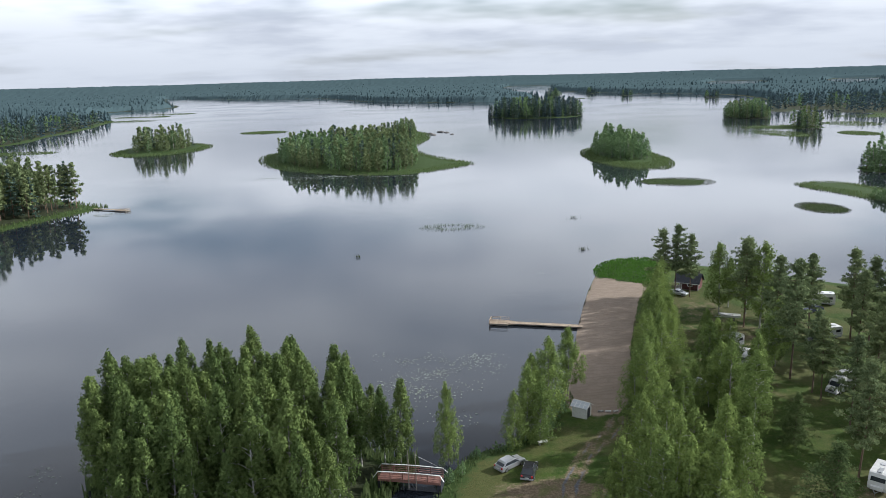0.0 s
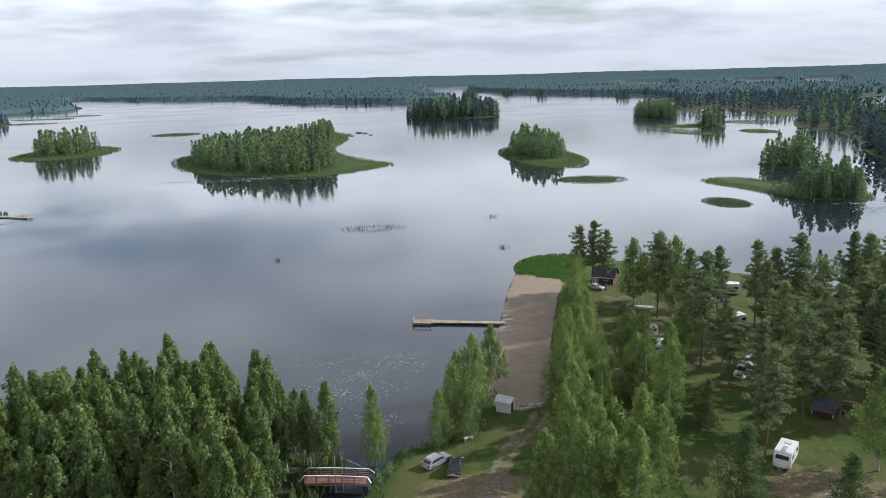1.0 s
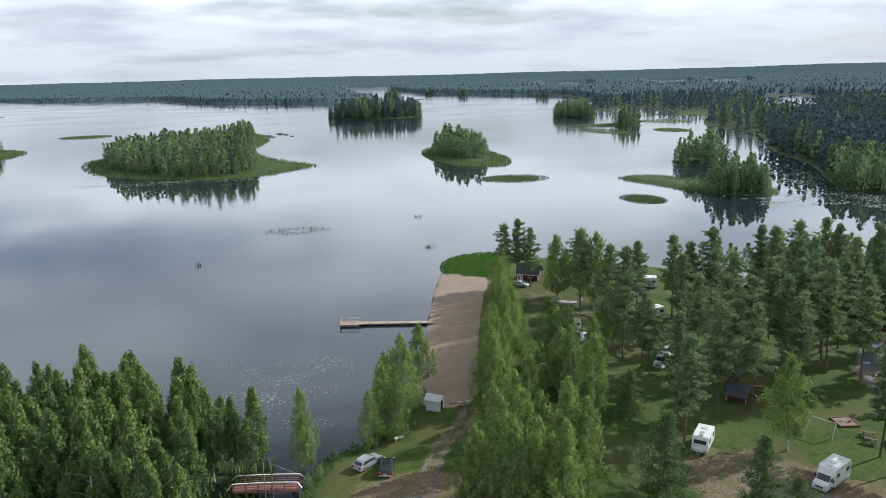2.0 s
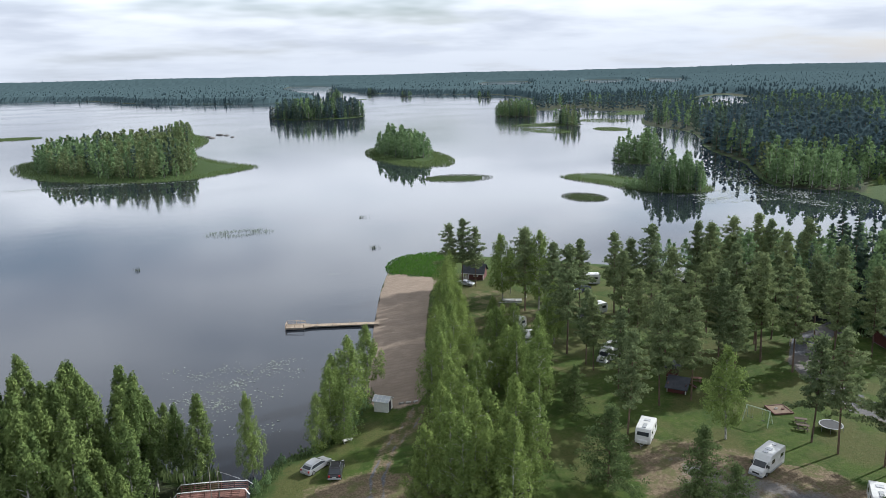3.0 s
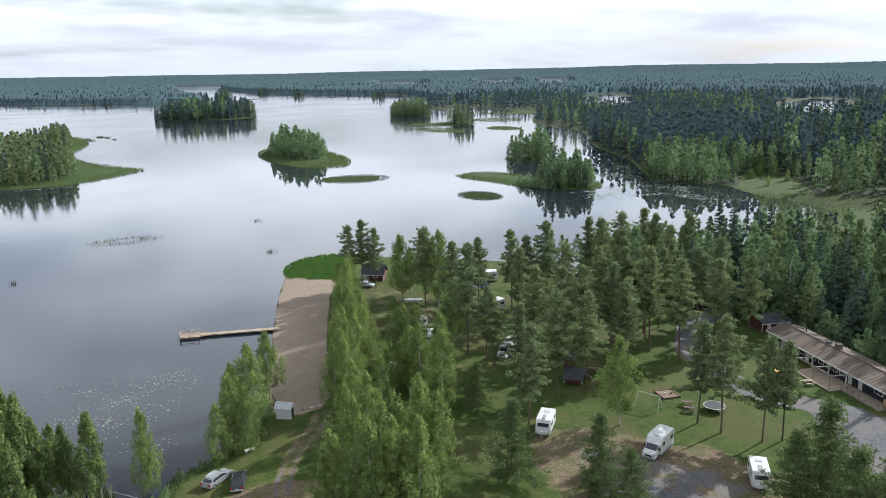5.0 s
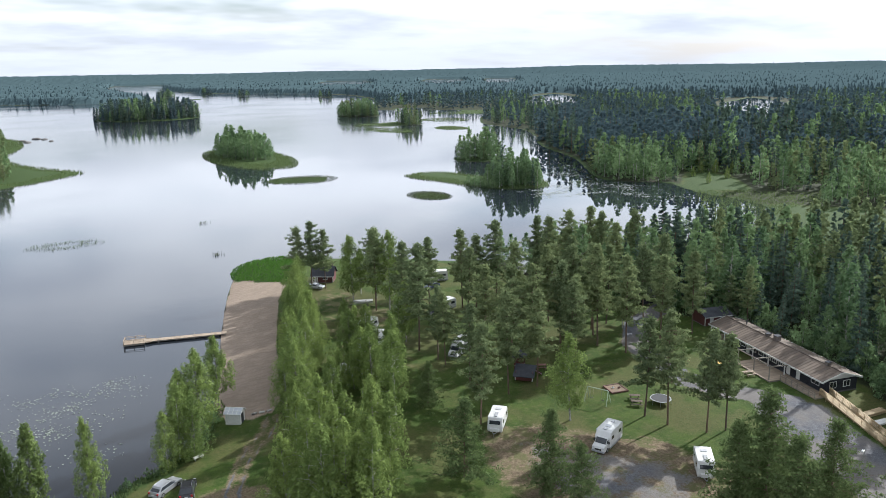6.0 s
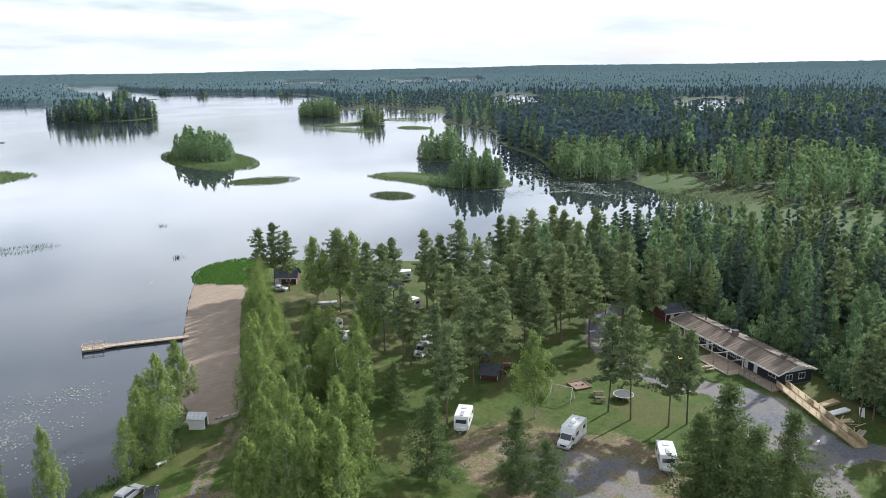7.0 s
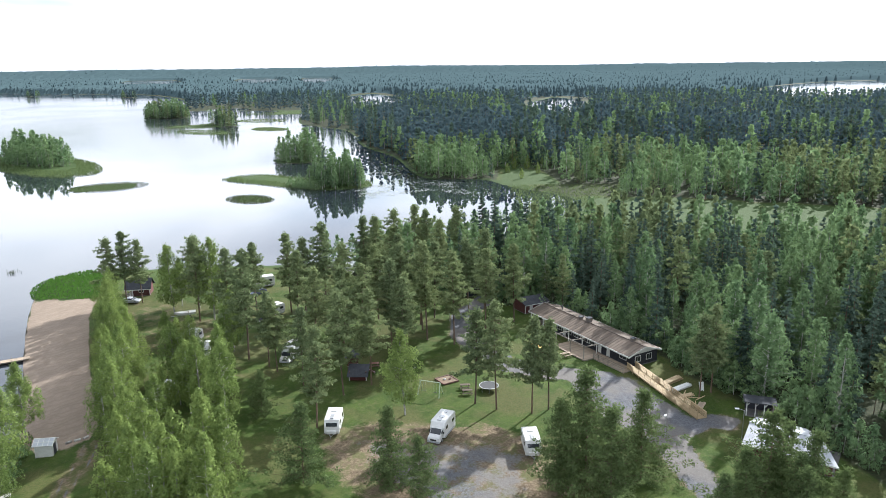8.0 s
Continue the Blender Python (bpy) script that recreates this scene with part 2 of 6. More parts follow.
# ---- the plan: shores, zones, heights ----
def spline(points, n=8):
    """A closed smooth line through a few points."""
    p = np.array(points, float)
    a, b, c, d = np.roll(p, 1, 0), p, np.roll(p, -1, 0), np.roll(p, -2, 0)
    u = np.linspace(0, 1, n, endpoint=False)[None, :, None]
    a, b, c, d = (q[:, None, :] for q in (a, b, c, d))
    s = 0.5 * (2 * b + (c - a) * u + (2 * a - 5 * b + 4 * c - d) * u ** 2 + (3 * b - a - 3 * c + d) * u ** 3)
    return s.reshape(-1, 2)


def inside(poly, x, y):
    """Signed distance to a closed line in metres, positive inside."""
    shape = np.shape(x)
    x, y = np.ravel(x).astype(float), np.ravel(y).astype(float)
    best, odd = np.full(x.shape, 1e18), np.zeros(x.shape, bool)
    for (x0, y0), (x1, y1) in zip(poly, np.roll(poly, -1, 0)):
        dx, dy = x1 - x0, y1 - y0
        u = np.clip(((x - x0) * dx + (y - y0) * dy) / (dx * dx + dy * dy + 1e-9), 0, 1)
        best = np.minimum(best, (x - x0 - u * dx) ** 2 + (y - y0 - u * dy) ** 2)
        if dy:
            odd ^= ((y0 > y) != (y1 > y)) & (x < x0 + (y - y0) * dx / dy)
    return (np.sqrt(best) * np.where(odd, 1, -1)).reshape(shape)


def pond(q, x, y):
    """Distance into a pond given by its place, half axes and the turn of the first."""
    return disc(q[0], q[1], q[2], q[3], x, y, q[4])


def disc(cx, cy, rx, ry, x, y, turn=0.0):
    c, s = math.cos(radians(turn)), math.sin(radians(turn))
    u, v = ((x - cx) * c + (y - cy) * s) / rx, ((y - cy) * c - (x - cx) * s) / ry
    return (1 - np.sqrt(u * u + v * v)) * min(rx, ry)


def wobble(x, y, scale, seed=0.0):
    """Cheap smooth unevenness, about -1 to 1."""
    a, b = x / scale + seed, y / scale - 1.7 * seed
    return (np.sin(a + 1.3 * np.sin(b * 0.7)) + np.sin(1.7 * b + 0.9 * np.sin(a * 1.3 + 2)) + 0.6 * np.sin(2.9 * a - 2.1 * b)) / 2.2


# the mainland east of the lake: the beach, the far side of the camp, the bay, the headland and the channel's bank
EAST_SHORE = [(-2, 60), (-2, 88), (3, 100), (10, 104), (17, 113), (24, 135), (29, 156), (33, 171), (40, 192), (46, 210), (54, 217), (80, 203), (112, 180),
              (150, 172), (185, 166), (214, 168), (226, 176), (250, 190), (256, 235), (262, 258), (247, 280), (262, 316), (291, 362), (312, 420), (350, 490), (385, 551),
              (400, 640), (450, 735), (545, 800), (535, 855), (480, 915), (436, 958), (436, 1010), (480, 1120), (575, 1330), (636, 1670), (560, 1856), (463, 2080), (405, 2440), (470, 3200), (900, 4500)]
EASTLAND = np.concatenate([spline(EAST_SHORE, 5)[:-10], [(1200, 5600), (6500, 5600), (6500, -4000), (-2, -4000)]])
WEST_SHORE = [(-300, 150), (-215, 225), (-183, 275), (-173, 297), (-166, 318), (-161, 332), (-159, 343), (-168, 351), (-200, 372), (-270, 420), (-380, 520), (-430, 640), (-427, 725), (-430, 790), (-448, 864),
              (-460, 975), (-500, 1130), (-525, 1225), (-600, 1330), (-720, 1500), (-700, 1640), (-640, 1760), (-652, 1890), (-760, 2150), (-849, 2390), (-1047, 2951), (-669, 2530), (-382, 2365), (-196, 1926), (-34, 1725),
              (112, 1612), (242, 1777), (240, 2300), (290, 3400), (520, 4500)]
WESTLAND = np.concatenate([spline(WEST_SHORE, 5)[:-10], [(600, 5600), (-6500, 5600), (-6500, -200), (-400, 60)]])
GROVE = spline([(-30, 40), (-38, 76), (-48, 90), (-51, 99), (-46, 108), (-34, 113), (-20, 108), (-10, 102), (-5, 99), (-7, 93), (-9, 86), (-9, 40)], 5)
LONG_ISLE = spline([(-133, 560), (-108, 484), (-61, 441), (-27, 433), (-2, 450), (20, 481), (4, 510), (-22, 590), (-12, 690), (-16, 765), (-38, 790), (-58, 720), (-88, 640), (-120, 600)], 5)
BAY_ISLE = spline([(170, 353), (178, 324), (181, 306), (187, 290), (206, 281), (219, 296), (216, 314), (202, 326), (192, 357)], 5)
ISLES = {"west_isle": (-240, 648, 37, 58), "round_isle": (122, 494, 24, 66), "north_isle": (131, 1030, 67, 70), "inlet_isle": (243, 396, 18, 20), "channel_isle": (288, 1905, 25, 40),
         "islet_a": (424, 2100, 16, 40), "islet_b": (450, 1815, 15, 36), "islet_c": (560, 1550, 15, 34), "reed_isle_a": (357, 872, 25, 34), "reed_isle_b": (344, 700, 14, 20)}
REED_FLATS = [(120, 374, 17, 14), (152, 292, 8, 11), (-196, 838, 24, 22), (293, 640, 17, 34), (322, 708, 34, 26), (402, 731, 24, 30), (350, 622, 13, 20), (497, 832, 55, 34), (317, 1684, 7, 12),
              (-508, 1440, 42, 36), (-530, 1340, 50, 22), (-490, 1190, 40, 30), (-366, 650, 30, 16)]
PONDS = [(810, 655, 240, 42, 39), (780, 1035, 260, 45, 53), (1800, 600, 560, 175, 12), (1657, 3026, 830, 90, 61), (1259, 3212, 830, 110, 68), (1880, 2893, 830, 70, 57), (480, 960, 30, 30, 0)]
BEACH = spline([(20, 118), (27, 150), (29, 158), (33, 171), (40, 192), (43, 200), (52, 186), (47, 172), (39, 147), (34, 129), (31, 117), (26, 111)], 5)
REED_GREEN = spline([(42, 199), (45, 211), (53, 218), (63, 217), (60, 200), (54, 187), (48, 191)], 5)


def land_distance(x, y):
    """How far inland a place lies, in metres; negative out on the lake."""
    d = np.maximum.reduce([inside(EASTLAND, x, y), inside(WESTLAND, x, y), inside(GROVE, x, y), inside(LONG_ISLE, x, y), inside(BAY_ISLE, x, y)])
    for cx, cy, rx, ry in ISLES.values():
        d = np.maximum(d, disc(cx, cy, rx, ry, x, y))
    for cx, cy, rx, ry in REED_FLATS:
        d = np.maximum(d, np.minimum(0.5, disc(cx, cy, rx, ry, x, y)))
    for q in PONDS:
        d = np.minimum(d, -pond(q, x, y))
    r = np.hypot(x, y)
    d = np.maximum(d, (r - 3900) * 0.4)
    return d + wobble(x, y, 9 + r * 0.012, 1.0) * np.clip(r / 250, 0.25, 8)


def height(x, y, d=None):
    d = land_distance(x, y) if d is None else d
    r = np.hypot(x, y)
    z = np.where(d > 0, 1.0 * (1 - np.exp(-np.maximum(d, 0) / 9.0)), np.maximum(d * 0.18, -2.5))
    z = z + np.where(d > 2, 0.08 * wobble(x, y, 7, 3.0), 0)
    hill = np.clip((r - 4330) / 430, 0, 1)
    rise = 40 + 5 * wobble(x, y, 900, 2.0)
    return z + hill * hill * (3 - 2 * hill) * rise * (d > 0)


def flat_z(x, y):
    return float(height(np.array([x], float), np.array([y], float))[0])


def quads(name, v, f, mats, slot=None, tint=None, smooth=False):
    """A mesh out of arrays of corners and faces of four corners, or of three, with -1 for the fourth."""
    me = bpy.data.meshes.new(name)
    v, f = np.asarray(v, np.float32), np.asarray(f, np.int32)
    count = np.where(f[:, 3] < 0, 3, 4)
    me.vertices.add(len(v))
    me.vertices.foreach_set("co", v.ravel())
    me.loops.add(int(count.sum()))
    me.loops.foreach_set("vertex_index", f[f >= 0])
    me.polygons.add(len(f))
    me.polygons.foreach_set("loop_start", np.concatenate([[0], np.cumsum(count)[:-1]]).astype(np.int32))
    for m in mats:
        me.materials.append(m)
    if slot is not None:
        me.polygons.foreach_set("material_index", np.asarray(slot, np.int32))
    if tint is not None:
        me.attributes.new("tint", "FLOAT", "POINT").data.foreach_set("value", np.asarray(tint, np.float32))
    me.polygons.foreach_set("use_smooth", np.full(len(f), smooth))
    me.update(calc_edges=True)
    return me


def shifted(f, n):
    return np.where(np.asarray(f) < 0, -1, np.asarray(f) + n)


def build_ground():
    az = np.radians(np.concatenate([np.arange(-44, 86, 0.36), np.arange(88, 314, 3.0)]))
    rr = np.exp(np.linspace(math.log(24), math.log(4850), 250))
    rr = np.concatenate([[0.01], rr])
    R, A = np.meshgrid(rr, az, indexing="ij")
    x, y = R * np.sin(A), R * np.cos(A)
    d = land_distance(x, y)
    z = height(x, y, d)
    n, m = R.shape
    i, j = np.meshgrid(np.arange(n - 1), np.arange(m), indexing="ij")
    k = (j + 1) % m
    f = np.stack([i * m + j, i * m + k, (i + 1) * m + k, (i + 1) * m + j], -1).reshape(-1, 4)
    me = quads("ground", np.stack([x, y, z], -1).reshape(-1, 3), f, [ground_material()], smooth=True)
    zones = zone_fields(x, y, d, R)
    for key, val in zones.items():
        me.attributes.new(key, "FLOAT", "POINT").data.foreach_set("value", np.clip(val, 0, 1).astype(np.float32).ravel())
    tagged(new("ground", me), "grass, sand and forest floor of the lake shore", "ground", kind="structure")


def edge(d, w):
    return np.clip(0.5 + d / (2 * w), 0, 1)


ROADS = [([(14.0, 80), (15.2, 90), (19.2, 99), (25, 106.5), (27, 111)], 0.16), ([(15.6, 80), (16.8, 89.5), (20.6, 98), (26.4, 105.5), (28.4, 110)], 0.16), ([(80, 33), (86, 44), (93, 52), (99, 62), (101, 74), (95, 84), (96, 92), (100, 104), (109, 113), (122, 118)], 2.6),
         ([(96, 52), (103, 47)], 2.2)]


def road_distance(x, y):
    best = np.full(np.shape(x), 1e9)
    for pts, half in ROADS:
        for (x0, y0), (x1, y1) in zip(pts, pts[1:]):
            dx, dy = x1 - x0, y1 - y0
            u = np.clip(((x - x0) * dx + (y - y0) * dy) / (dx * dx + dy * dy), 0, 1)
            best = np.minimum(best, np.hypot(x - x0 - u * dx, y - y0 - u * dy) - half)
    return -best


CAMP = np.array([(-5, 60), (-4, 96), (6, 106), (14, 116), (20, 135), (38, 195), (60, 215), (98, 190), (110, 165), (108, 138), (120, 118), (124.5, 95), (119.5, 68), (114.5, 60), (111.5, 48), (107.5, 38), (101.5, 25), (92, 10), (0, 10)], float)
YARD = np.array([(88, 50), (91, 62), (96, 72), (102, 79), (105, 74), (106, 67), (100, 51), (95, 48)], float)
LOT = np.array([(52, 60), (53, 74), (56, 84), (62, 81), (66, 75), (72, 69), (73, 62), (67, 55), (60, 52)], float)
MEADOW = np.array([(250, 232), (264, 250), (292, 274), (304, 268), (300, 250), (272, 214)], float)
def open_strips(x, y):
    """Open ground between the stands of the eastern woods: the wet meadow past the near woods, and the strip along the far road; positive inside."""
    r, az = np.hypot(x, y), np.degrees(np.arctan2(x, y))
    rim = 5 * wobble(x, y, 14, 6.0)
    wet = np.minimum.reduce([r - 236 - rim, 318 + rim - r, (az - 47.5) * 5])
    road = np.minimum.reduce([r - 432 - rim, 492 + rim - r, (az - 51) * 7])
    return np.maximum(wet, road)


MARSH = np.array([(210, 190), (222, 170), (250, 182), (266, 183), (290, 195), (256, 235), (240, 215)], float)


def zone_fields(x, y, d, r):
    camp, beach = inside(CAMP, x, y), inside(BEACH, x, y)
    meadow = np.maximum(inside(MEADOW, x, y), open_strips(x, y))
    reed = np.where((d > -3) & (beach < -4), edge(3.5 - d, 2.5), 0) * 0.8
    for poly in (LONG_ISLE, BAY_ISLE):
        reed = np.maximum(reed, edge(inside(poly, x, y) + 3, 1))
    for cx, cy, rx, ry in list(ISLES.values())[:4] + REED_FLATS:
        reed = np.maximum(reed, edge(disc(cx, cy, rx, ry, x, y) + 3, 1))
    west = inside(WESTLAND, x, y)
    reed = np.maximum(reed, np.where((west > -3) & (r < 1500), edge(4 + r * 0.008 - west, 2), 0))
    reed = np.maximum(reed, edge(inside(REED_GREEN, x, y), 0.5))
    reed = np.maximum(reed, edge(meadow, 4) * 0.72)
    grove = inside(GROVE, x, y)
    lot = np.maximum(inside(LOT, x, y), disc(13, 82, 6, 6, x, y))
    return {
        "forest": np.maximum(edge(-camp, 3) * (1 - edge(meadow, 3)), edge(grove - 2, 2)),
        "sand": edge(beach, 0.5),
        "gravel": np.maximum(edge(road_distance(x, y), 0.5), np.maximum(edge(inside(YARD, x, y), 1.2), edge(lot, 3) * 0.55)),
        "dirt": np.maximum.reduce([edge(lot + 4, 4), edge(road_distance(x, y) + 1.0, 1.0) * 0.6, edge(disc(58, 148, 15, 38, x, y), 8) * 0.46]),
        "lush": reed,
        "mud": np.where(beach > -3, edge(0.12 - d, 0.2) * (d < 1), edge(-0.9 - d, 0.3)),
    }


def build_water():
    n = 96
    a = np.linspace(0, 2 * np.pi, n, endpoint=False)
    rr = np.array([0.01, 60, 400, 1500, 4850])
    v = np.array([(r * math.sin(t), r * math.cos(t), 0.0) for r in rr for t in a])
    f = [(i * n + j, i * n + (j + 1) % n, (i + 1) * n + (j + 1) % n, (i + 1) * n + j) for i in range(len(rr) - 1) for j in range(n)]
    tagged(new("water", quads("water", v, f, [water_material()])), "calm grey lake water reflecting a cloudy sky", "lake", kind="structure")


build_ground()
build_water()


# ---- trees ----
def tube(path, radii, sides=6):
    """A tapered tube along a path: corners and four-cornered faces."""
    path = np.asarray(path, float)
    v = []
    for i, (p, r) in enumerate(zip(path, radii)):
        d = path[min(i + 1, len(path) - 1)] - path[max(i - 1, 0)]
        d /= np.linalg.norm(d) + 1e-9
        a = np.cross(d, (0.3, 1, 0.1) if abs(d[2]) > 0.5 else (0, 0, 1))
        a /= np.linalg.norm(a)
        b = np.cross(d, a)
        v += [p + r * (a * math.cos(t) + b * math.sin(t)) for t in np.linspace(0, 2 * np.pi, sides, endpoint=False)]
    f = [(i * sides + j, i * sides + (j + 1) % sides, (i + 1) * sides + (j + 1) % sides, (i + 1) * sides + j) for i in range(len(path) - 1) for j in range(sides)]
    return np.array(v), np.array(f)


def joined(pieces):
    vs, fs, n = [], [], 0
    for v, f in pieces:
        vs.append(v)
        fs.append(shifted(f, n))
        n += len(v)
    return np.concatenate(vs), np.concatenate(fs)


def leaves(rng, spots, size, hang=0.0, loose=0.55):
    """A ragged spray of leaves at every spot, facing away from the middle of its clump. spots: places and the way each faces; hang: how far it droops."""
    c, out = spots
    n = len(c)
    nrm = out + rng.normal(0, loose, (n, 3))
    nrm /= np.linalg.norm(nrm, axis=1)[:, None] + 1e-9
    a = rng.normal(size=(n, 3)) - np.array([0, 0, 1.0]) * hang * 2
    a -= nrm * (a * nrm).sum(1)[:, None]
    a /= np.linalg.norm(a, axis=1)[:, None] + 1e-9
    b = np.cross(nrm, a)
    s = size * rng.uniform(0.55, 1.35, (n, 1))
    w = s * rng.uniform(0.4, 0.75, (n, 1))
    v = np.stack([c - a * s, c + a * s * rng.uniform(-0.3, 0.6, (n, 1)) + b * w * 1.3, c + a * s - b * w * 0.6], 1).reshape(-1, 3)
    f = np.full((n, 4), -1)
    f[:, :3] = np.arange(3 * n).reshape(n, 3)
    return v, f


def clump(rng, centre, radii, n, axis, lean=0.45, lift=0.25):
    """n places on and in a ragged ball of leaves, and the way each faces: out of the ball, and away from the stem."""
    d = rng.normal(size=(n, 3))
    d /= np.linalg.norm(d, axis=1)[:, None]
    p = d * (rng.uniform(0.12, 1.0, (n, 1)) ** 0.45) * np.asarray(radii) * rng.uniform(0.8, 1.2, (n, 1))
    away = np.asarray(centre) + p - np.array([axis[0], axis[1], centre[2]])
    away[:, 2] = 0
    away /= np.linalg.norm(away, axis=1)[:, None] + 1e-6
    out = d * (1 - lean) + away * lean
    out[:, 2] += lift
    return np.asarray(centre) + p, out / (np.linalg.norm(out, axis=1)[:, None] + 1e-9)


def gathered(parts):
    return np.concatenate([p for p, _ in parts]), np.concatenate([o for _, o in parts])


def birch_arrays(seed, h, n_leaf, size, limbs=46, wide=0.19, low=0.10):
    """A birch: rising limbs that carry hanging, ragged clumps of leaves round a slender stem."""
    rng = np.random.default_rng(seed)
    fine = n_leaf > 2000
    sway = rng.normal(0, 0.014 * h, 2)
    at = lambda u: np.array([sway[0] * math.sin(2.2 * u), sway[1] * math.sin(1.7 * u), h * 0.97 * u - 0.1])
    steps = np.linspace(0, 1, 9 if fine else 4)
    wood = [tube([at(u) for u in steps], [0.0095 * h * (1 - u) ** 0.8 + 0.015 for u in steps], 6 if fine else 3)]
    prof = lambda w: min(1.0, 0.55 + 1.7 * w) * (1 - w ** 1.7) ** 0.75 + 0.05
    R = wide * h
    spots, weight = [], []
    lobes = rng.uniform(0, 6.28, 3)
    for i in range(limbs):
        w = ((i + rng.uniform(0, 1)) / limbs) ** 0.85
        u = low + (1 - low) * w
        az = i * 2.399 + rng.uniform(-0.5, 0.5)
        ln = R * prof(w) * rng.uniform(0.72, 1.18) * (1 + 0.16 * math.sin(2 * az + lobes[0]) + 0.14 * math.sin(7 * w + az + lobes[1]))
        base = at(max(0.02, u - 0.35 * ln / h))
        tip = at(u) + np.array([math.cos(az), math.sin(az), 0.1]) * ln
        if fine:
            wood.append(tube([base, (base + tip) / 2 + np.array([0, 0, 0.14 * ln]), tip], [0.0034 * h, 0.002 * h, 0.008], 3))
        for k, s in enumerate((1.0, 0.55) if fine else (0.8,)):
            c = base + (tip - base) * s + rng.normal(0, 0.06 * R, 3)
            r = (0.28 if k == 0 else 0.25) * R * rng.uniform(0.75, 1.25) * (0.55 + 0.45 * prof(w))
            spots.append((c - np.array([0, 0, 0.35 * r]), (r, r, 1.6 * r)))
            weight.append(r * r)
    for _ in range(3):
        r = 0.17 * R * rng.uniform(0.8, 1.2)
        spots.append((at(1.0) + np.array([*rng.normal(0, 0.05 * R, 2), -rng.uniform(0, 0.05) * h]), (r, r, 2.3 * r)))
        weight.append(r * r * 1.6)
    weight = np.array(weight) / sum(weight)
    balls = [clump(rng, c, r, max(4, int(n_leaf * q)), at(0.5), 0.45, 0.28) for (c, r), q in zip(spots, weight)]
    return joined(wood), leaves(rng, gathered(balls), size, 0.55)


def pine_arrays(seed, h, n_leaf, size, limbs=62, wide=0.19, low=0.34, taper=0.78, fill=0.0):
    """A pine: a bare stem below, crooked limbs above, each with flat tufts of needles along its outer half."""
    rng = np.random.default_rng(seed)
    fine = n_leaf > 2000
    sway = rng.normal(0, 0.012 * h, 2)
    at = lambda u: np.array([sway[0] * math.sin(2 * u), sway[1] * math.sin(2.4 * u), h * 0.98 * u - 0.1])
    steps = np.linspace(0, 1, 9 if fine else 4)
    wood = [tube([at(u) for u in steps], [0.0095 * h * (1 - 0.85 * u) for u in steps], 6 if fine else 3)]
    prof = lambda w: min(1.0, 0.62 + fill + 1.9 * w) * (1 - w) ** taper + 0.06
    R = wide * h
    side = rng.uniform(0, 6.28, 3)
    spots, weight = [], []
    for i in range(limbs):
        w = min(0.985, (i + rng.uniform(0, 1)) / limbs)
        u = low + (1 - low) * w
        az = i * 2.399 + rng.uniform(-0.6, 0.6)
        ln = R * prof(w) * rng.uniform(0.5, 1.35) * (1 + 0.25 * math.cos(az - side[0]) + 0.18 * math.sin(9 * w + 2 * az + side[1]))
        tip = at(u) + np.array([math.cos(az), math.sin(az), rng.uniform(-0.12, 0.32) + 0.35 * w]) * ln
        if fine:
            wood.append(tube([at(u), (at(u) + tip) / 2 - np.array([0, 0, 0.05 * ln]), tip], [0.0028 * h, 0.0018 * h, 0.01], 3))
        for s in (0.98, 0.66, 0.35) if fine else (0.75,):
            c = at(u) + (tip - at(u)) * s + rng.normal(0, 0.05 * R, 3)
            r = (0.235 if fine else 0.32) * R * rng.uniform(0.7, 1.25) * (0.5 + 0.5 * prof(w))
            spots.append((c, (r, r, 0.40 * r)))
            weight.append(r * r)
    for _ in range(3):
        r = 0.22 * R * rng.uniform(0.8, 1.2)
        spots.append((at(0.985) + np.array([*rng.normal(0, 0.06 * R, 2), -rng.uniform(0, 0.04) * h]), (r, r, 1.3 * r)))
        weight.append(r * r * 1.4)
    weight = np.array(weight) / sum(weight)
    balls = [clump(rng, c, r, max(4, int(n_leaf * q)), at(0.5), 0.25, 0.55) for (c, r), q in zip(spots, weight)]
    return joined(wood), leaves(rng, gathered(balls), size, -0.05, 0.7)


def spruce_arrays(seed, h, n_leaf, size, limbs=64, wide=0.14, low=0.06):
    """A spruce: drooping boughs in a close cone."""
    rng = np.random.default_rng(seed)
    wood = [tube([(0, 0, -0.1), (0, 0, h * 0.5), (0, 0, h * 0.98)], [0.011 * h, 0.007 * h, 0.01], 6 if n_leaf > 2000 else 3)]
    parts = []
    for i in range(limbs):
        u = low + (1 - low) * ((i + rng.uniform(0, 1)) / limbs)
        ln = wide * h * ((1 - u) ** 0.8 + 0.04) * rng.uniform(0.7, 1.25)
        az = i * 2.399 + rng.uniform(-0.4, 0.4)
        way = np.array([math.cos(az), math.sin(az), -0.30])
        k = max(3, int(n_leaf / limbs * (0.25 + 1.5 * ln / (wide * h))))
        s = rng.uniform(0.15, 1.03, (k, 1)) ** 0.7
        c = np.array([0, 0, h * u]) + way * ln * s + rng.normal(0, 1, (k, 3)) * np.array([0.10, 0.10, 0.05]) * (ln + 0.35)
        c[:, 2] -= 0.16 * ln * (1 - (2 * s[:, 0] - 1) ** 2)
        out = np.tile(np.array([way[0] * 0.6, way[1] * 0.6, 0.75]), (k, 1))
        parts.append((c, out))
    top = np.stack([np.zeros(8), np.zeros(8), np.linspace(0.92, 1.0, 8) * h], 1)
    parts.append((top, rng.normal(0, 1, (8, 3))))
    return joined(wood), leaves(rng, gathered(parts), size, 0.25, 0.45)


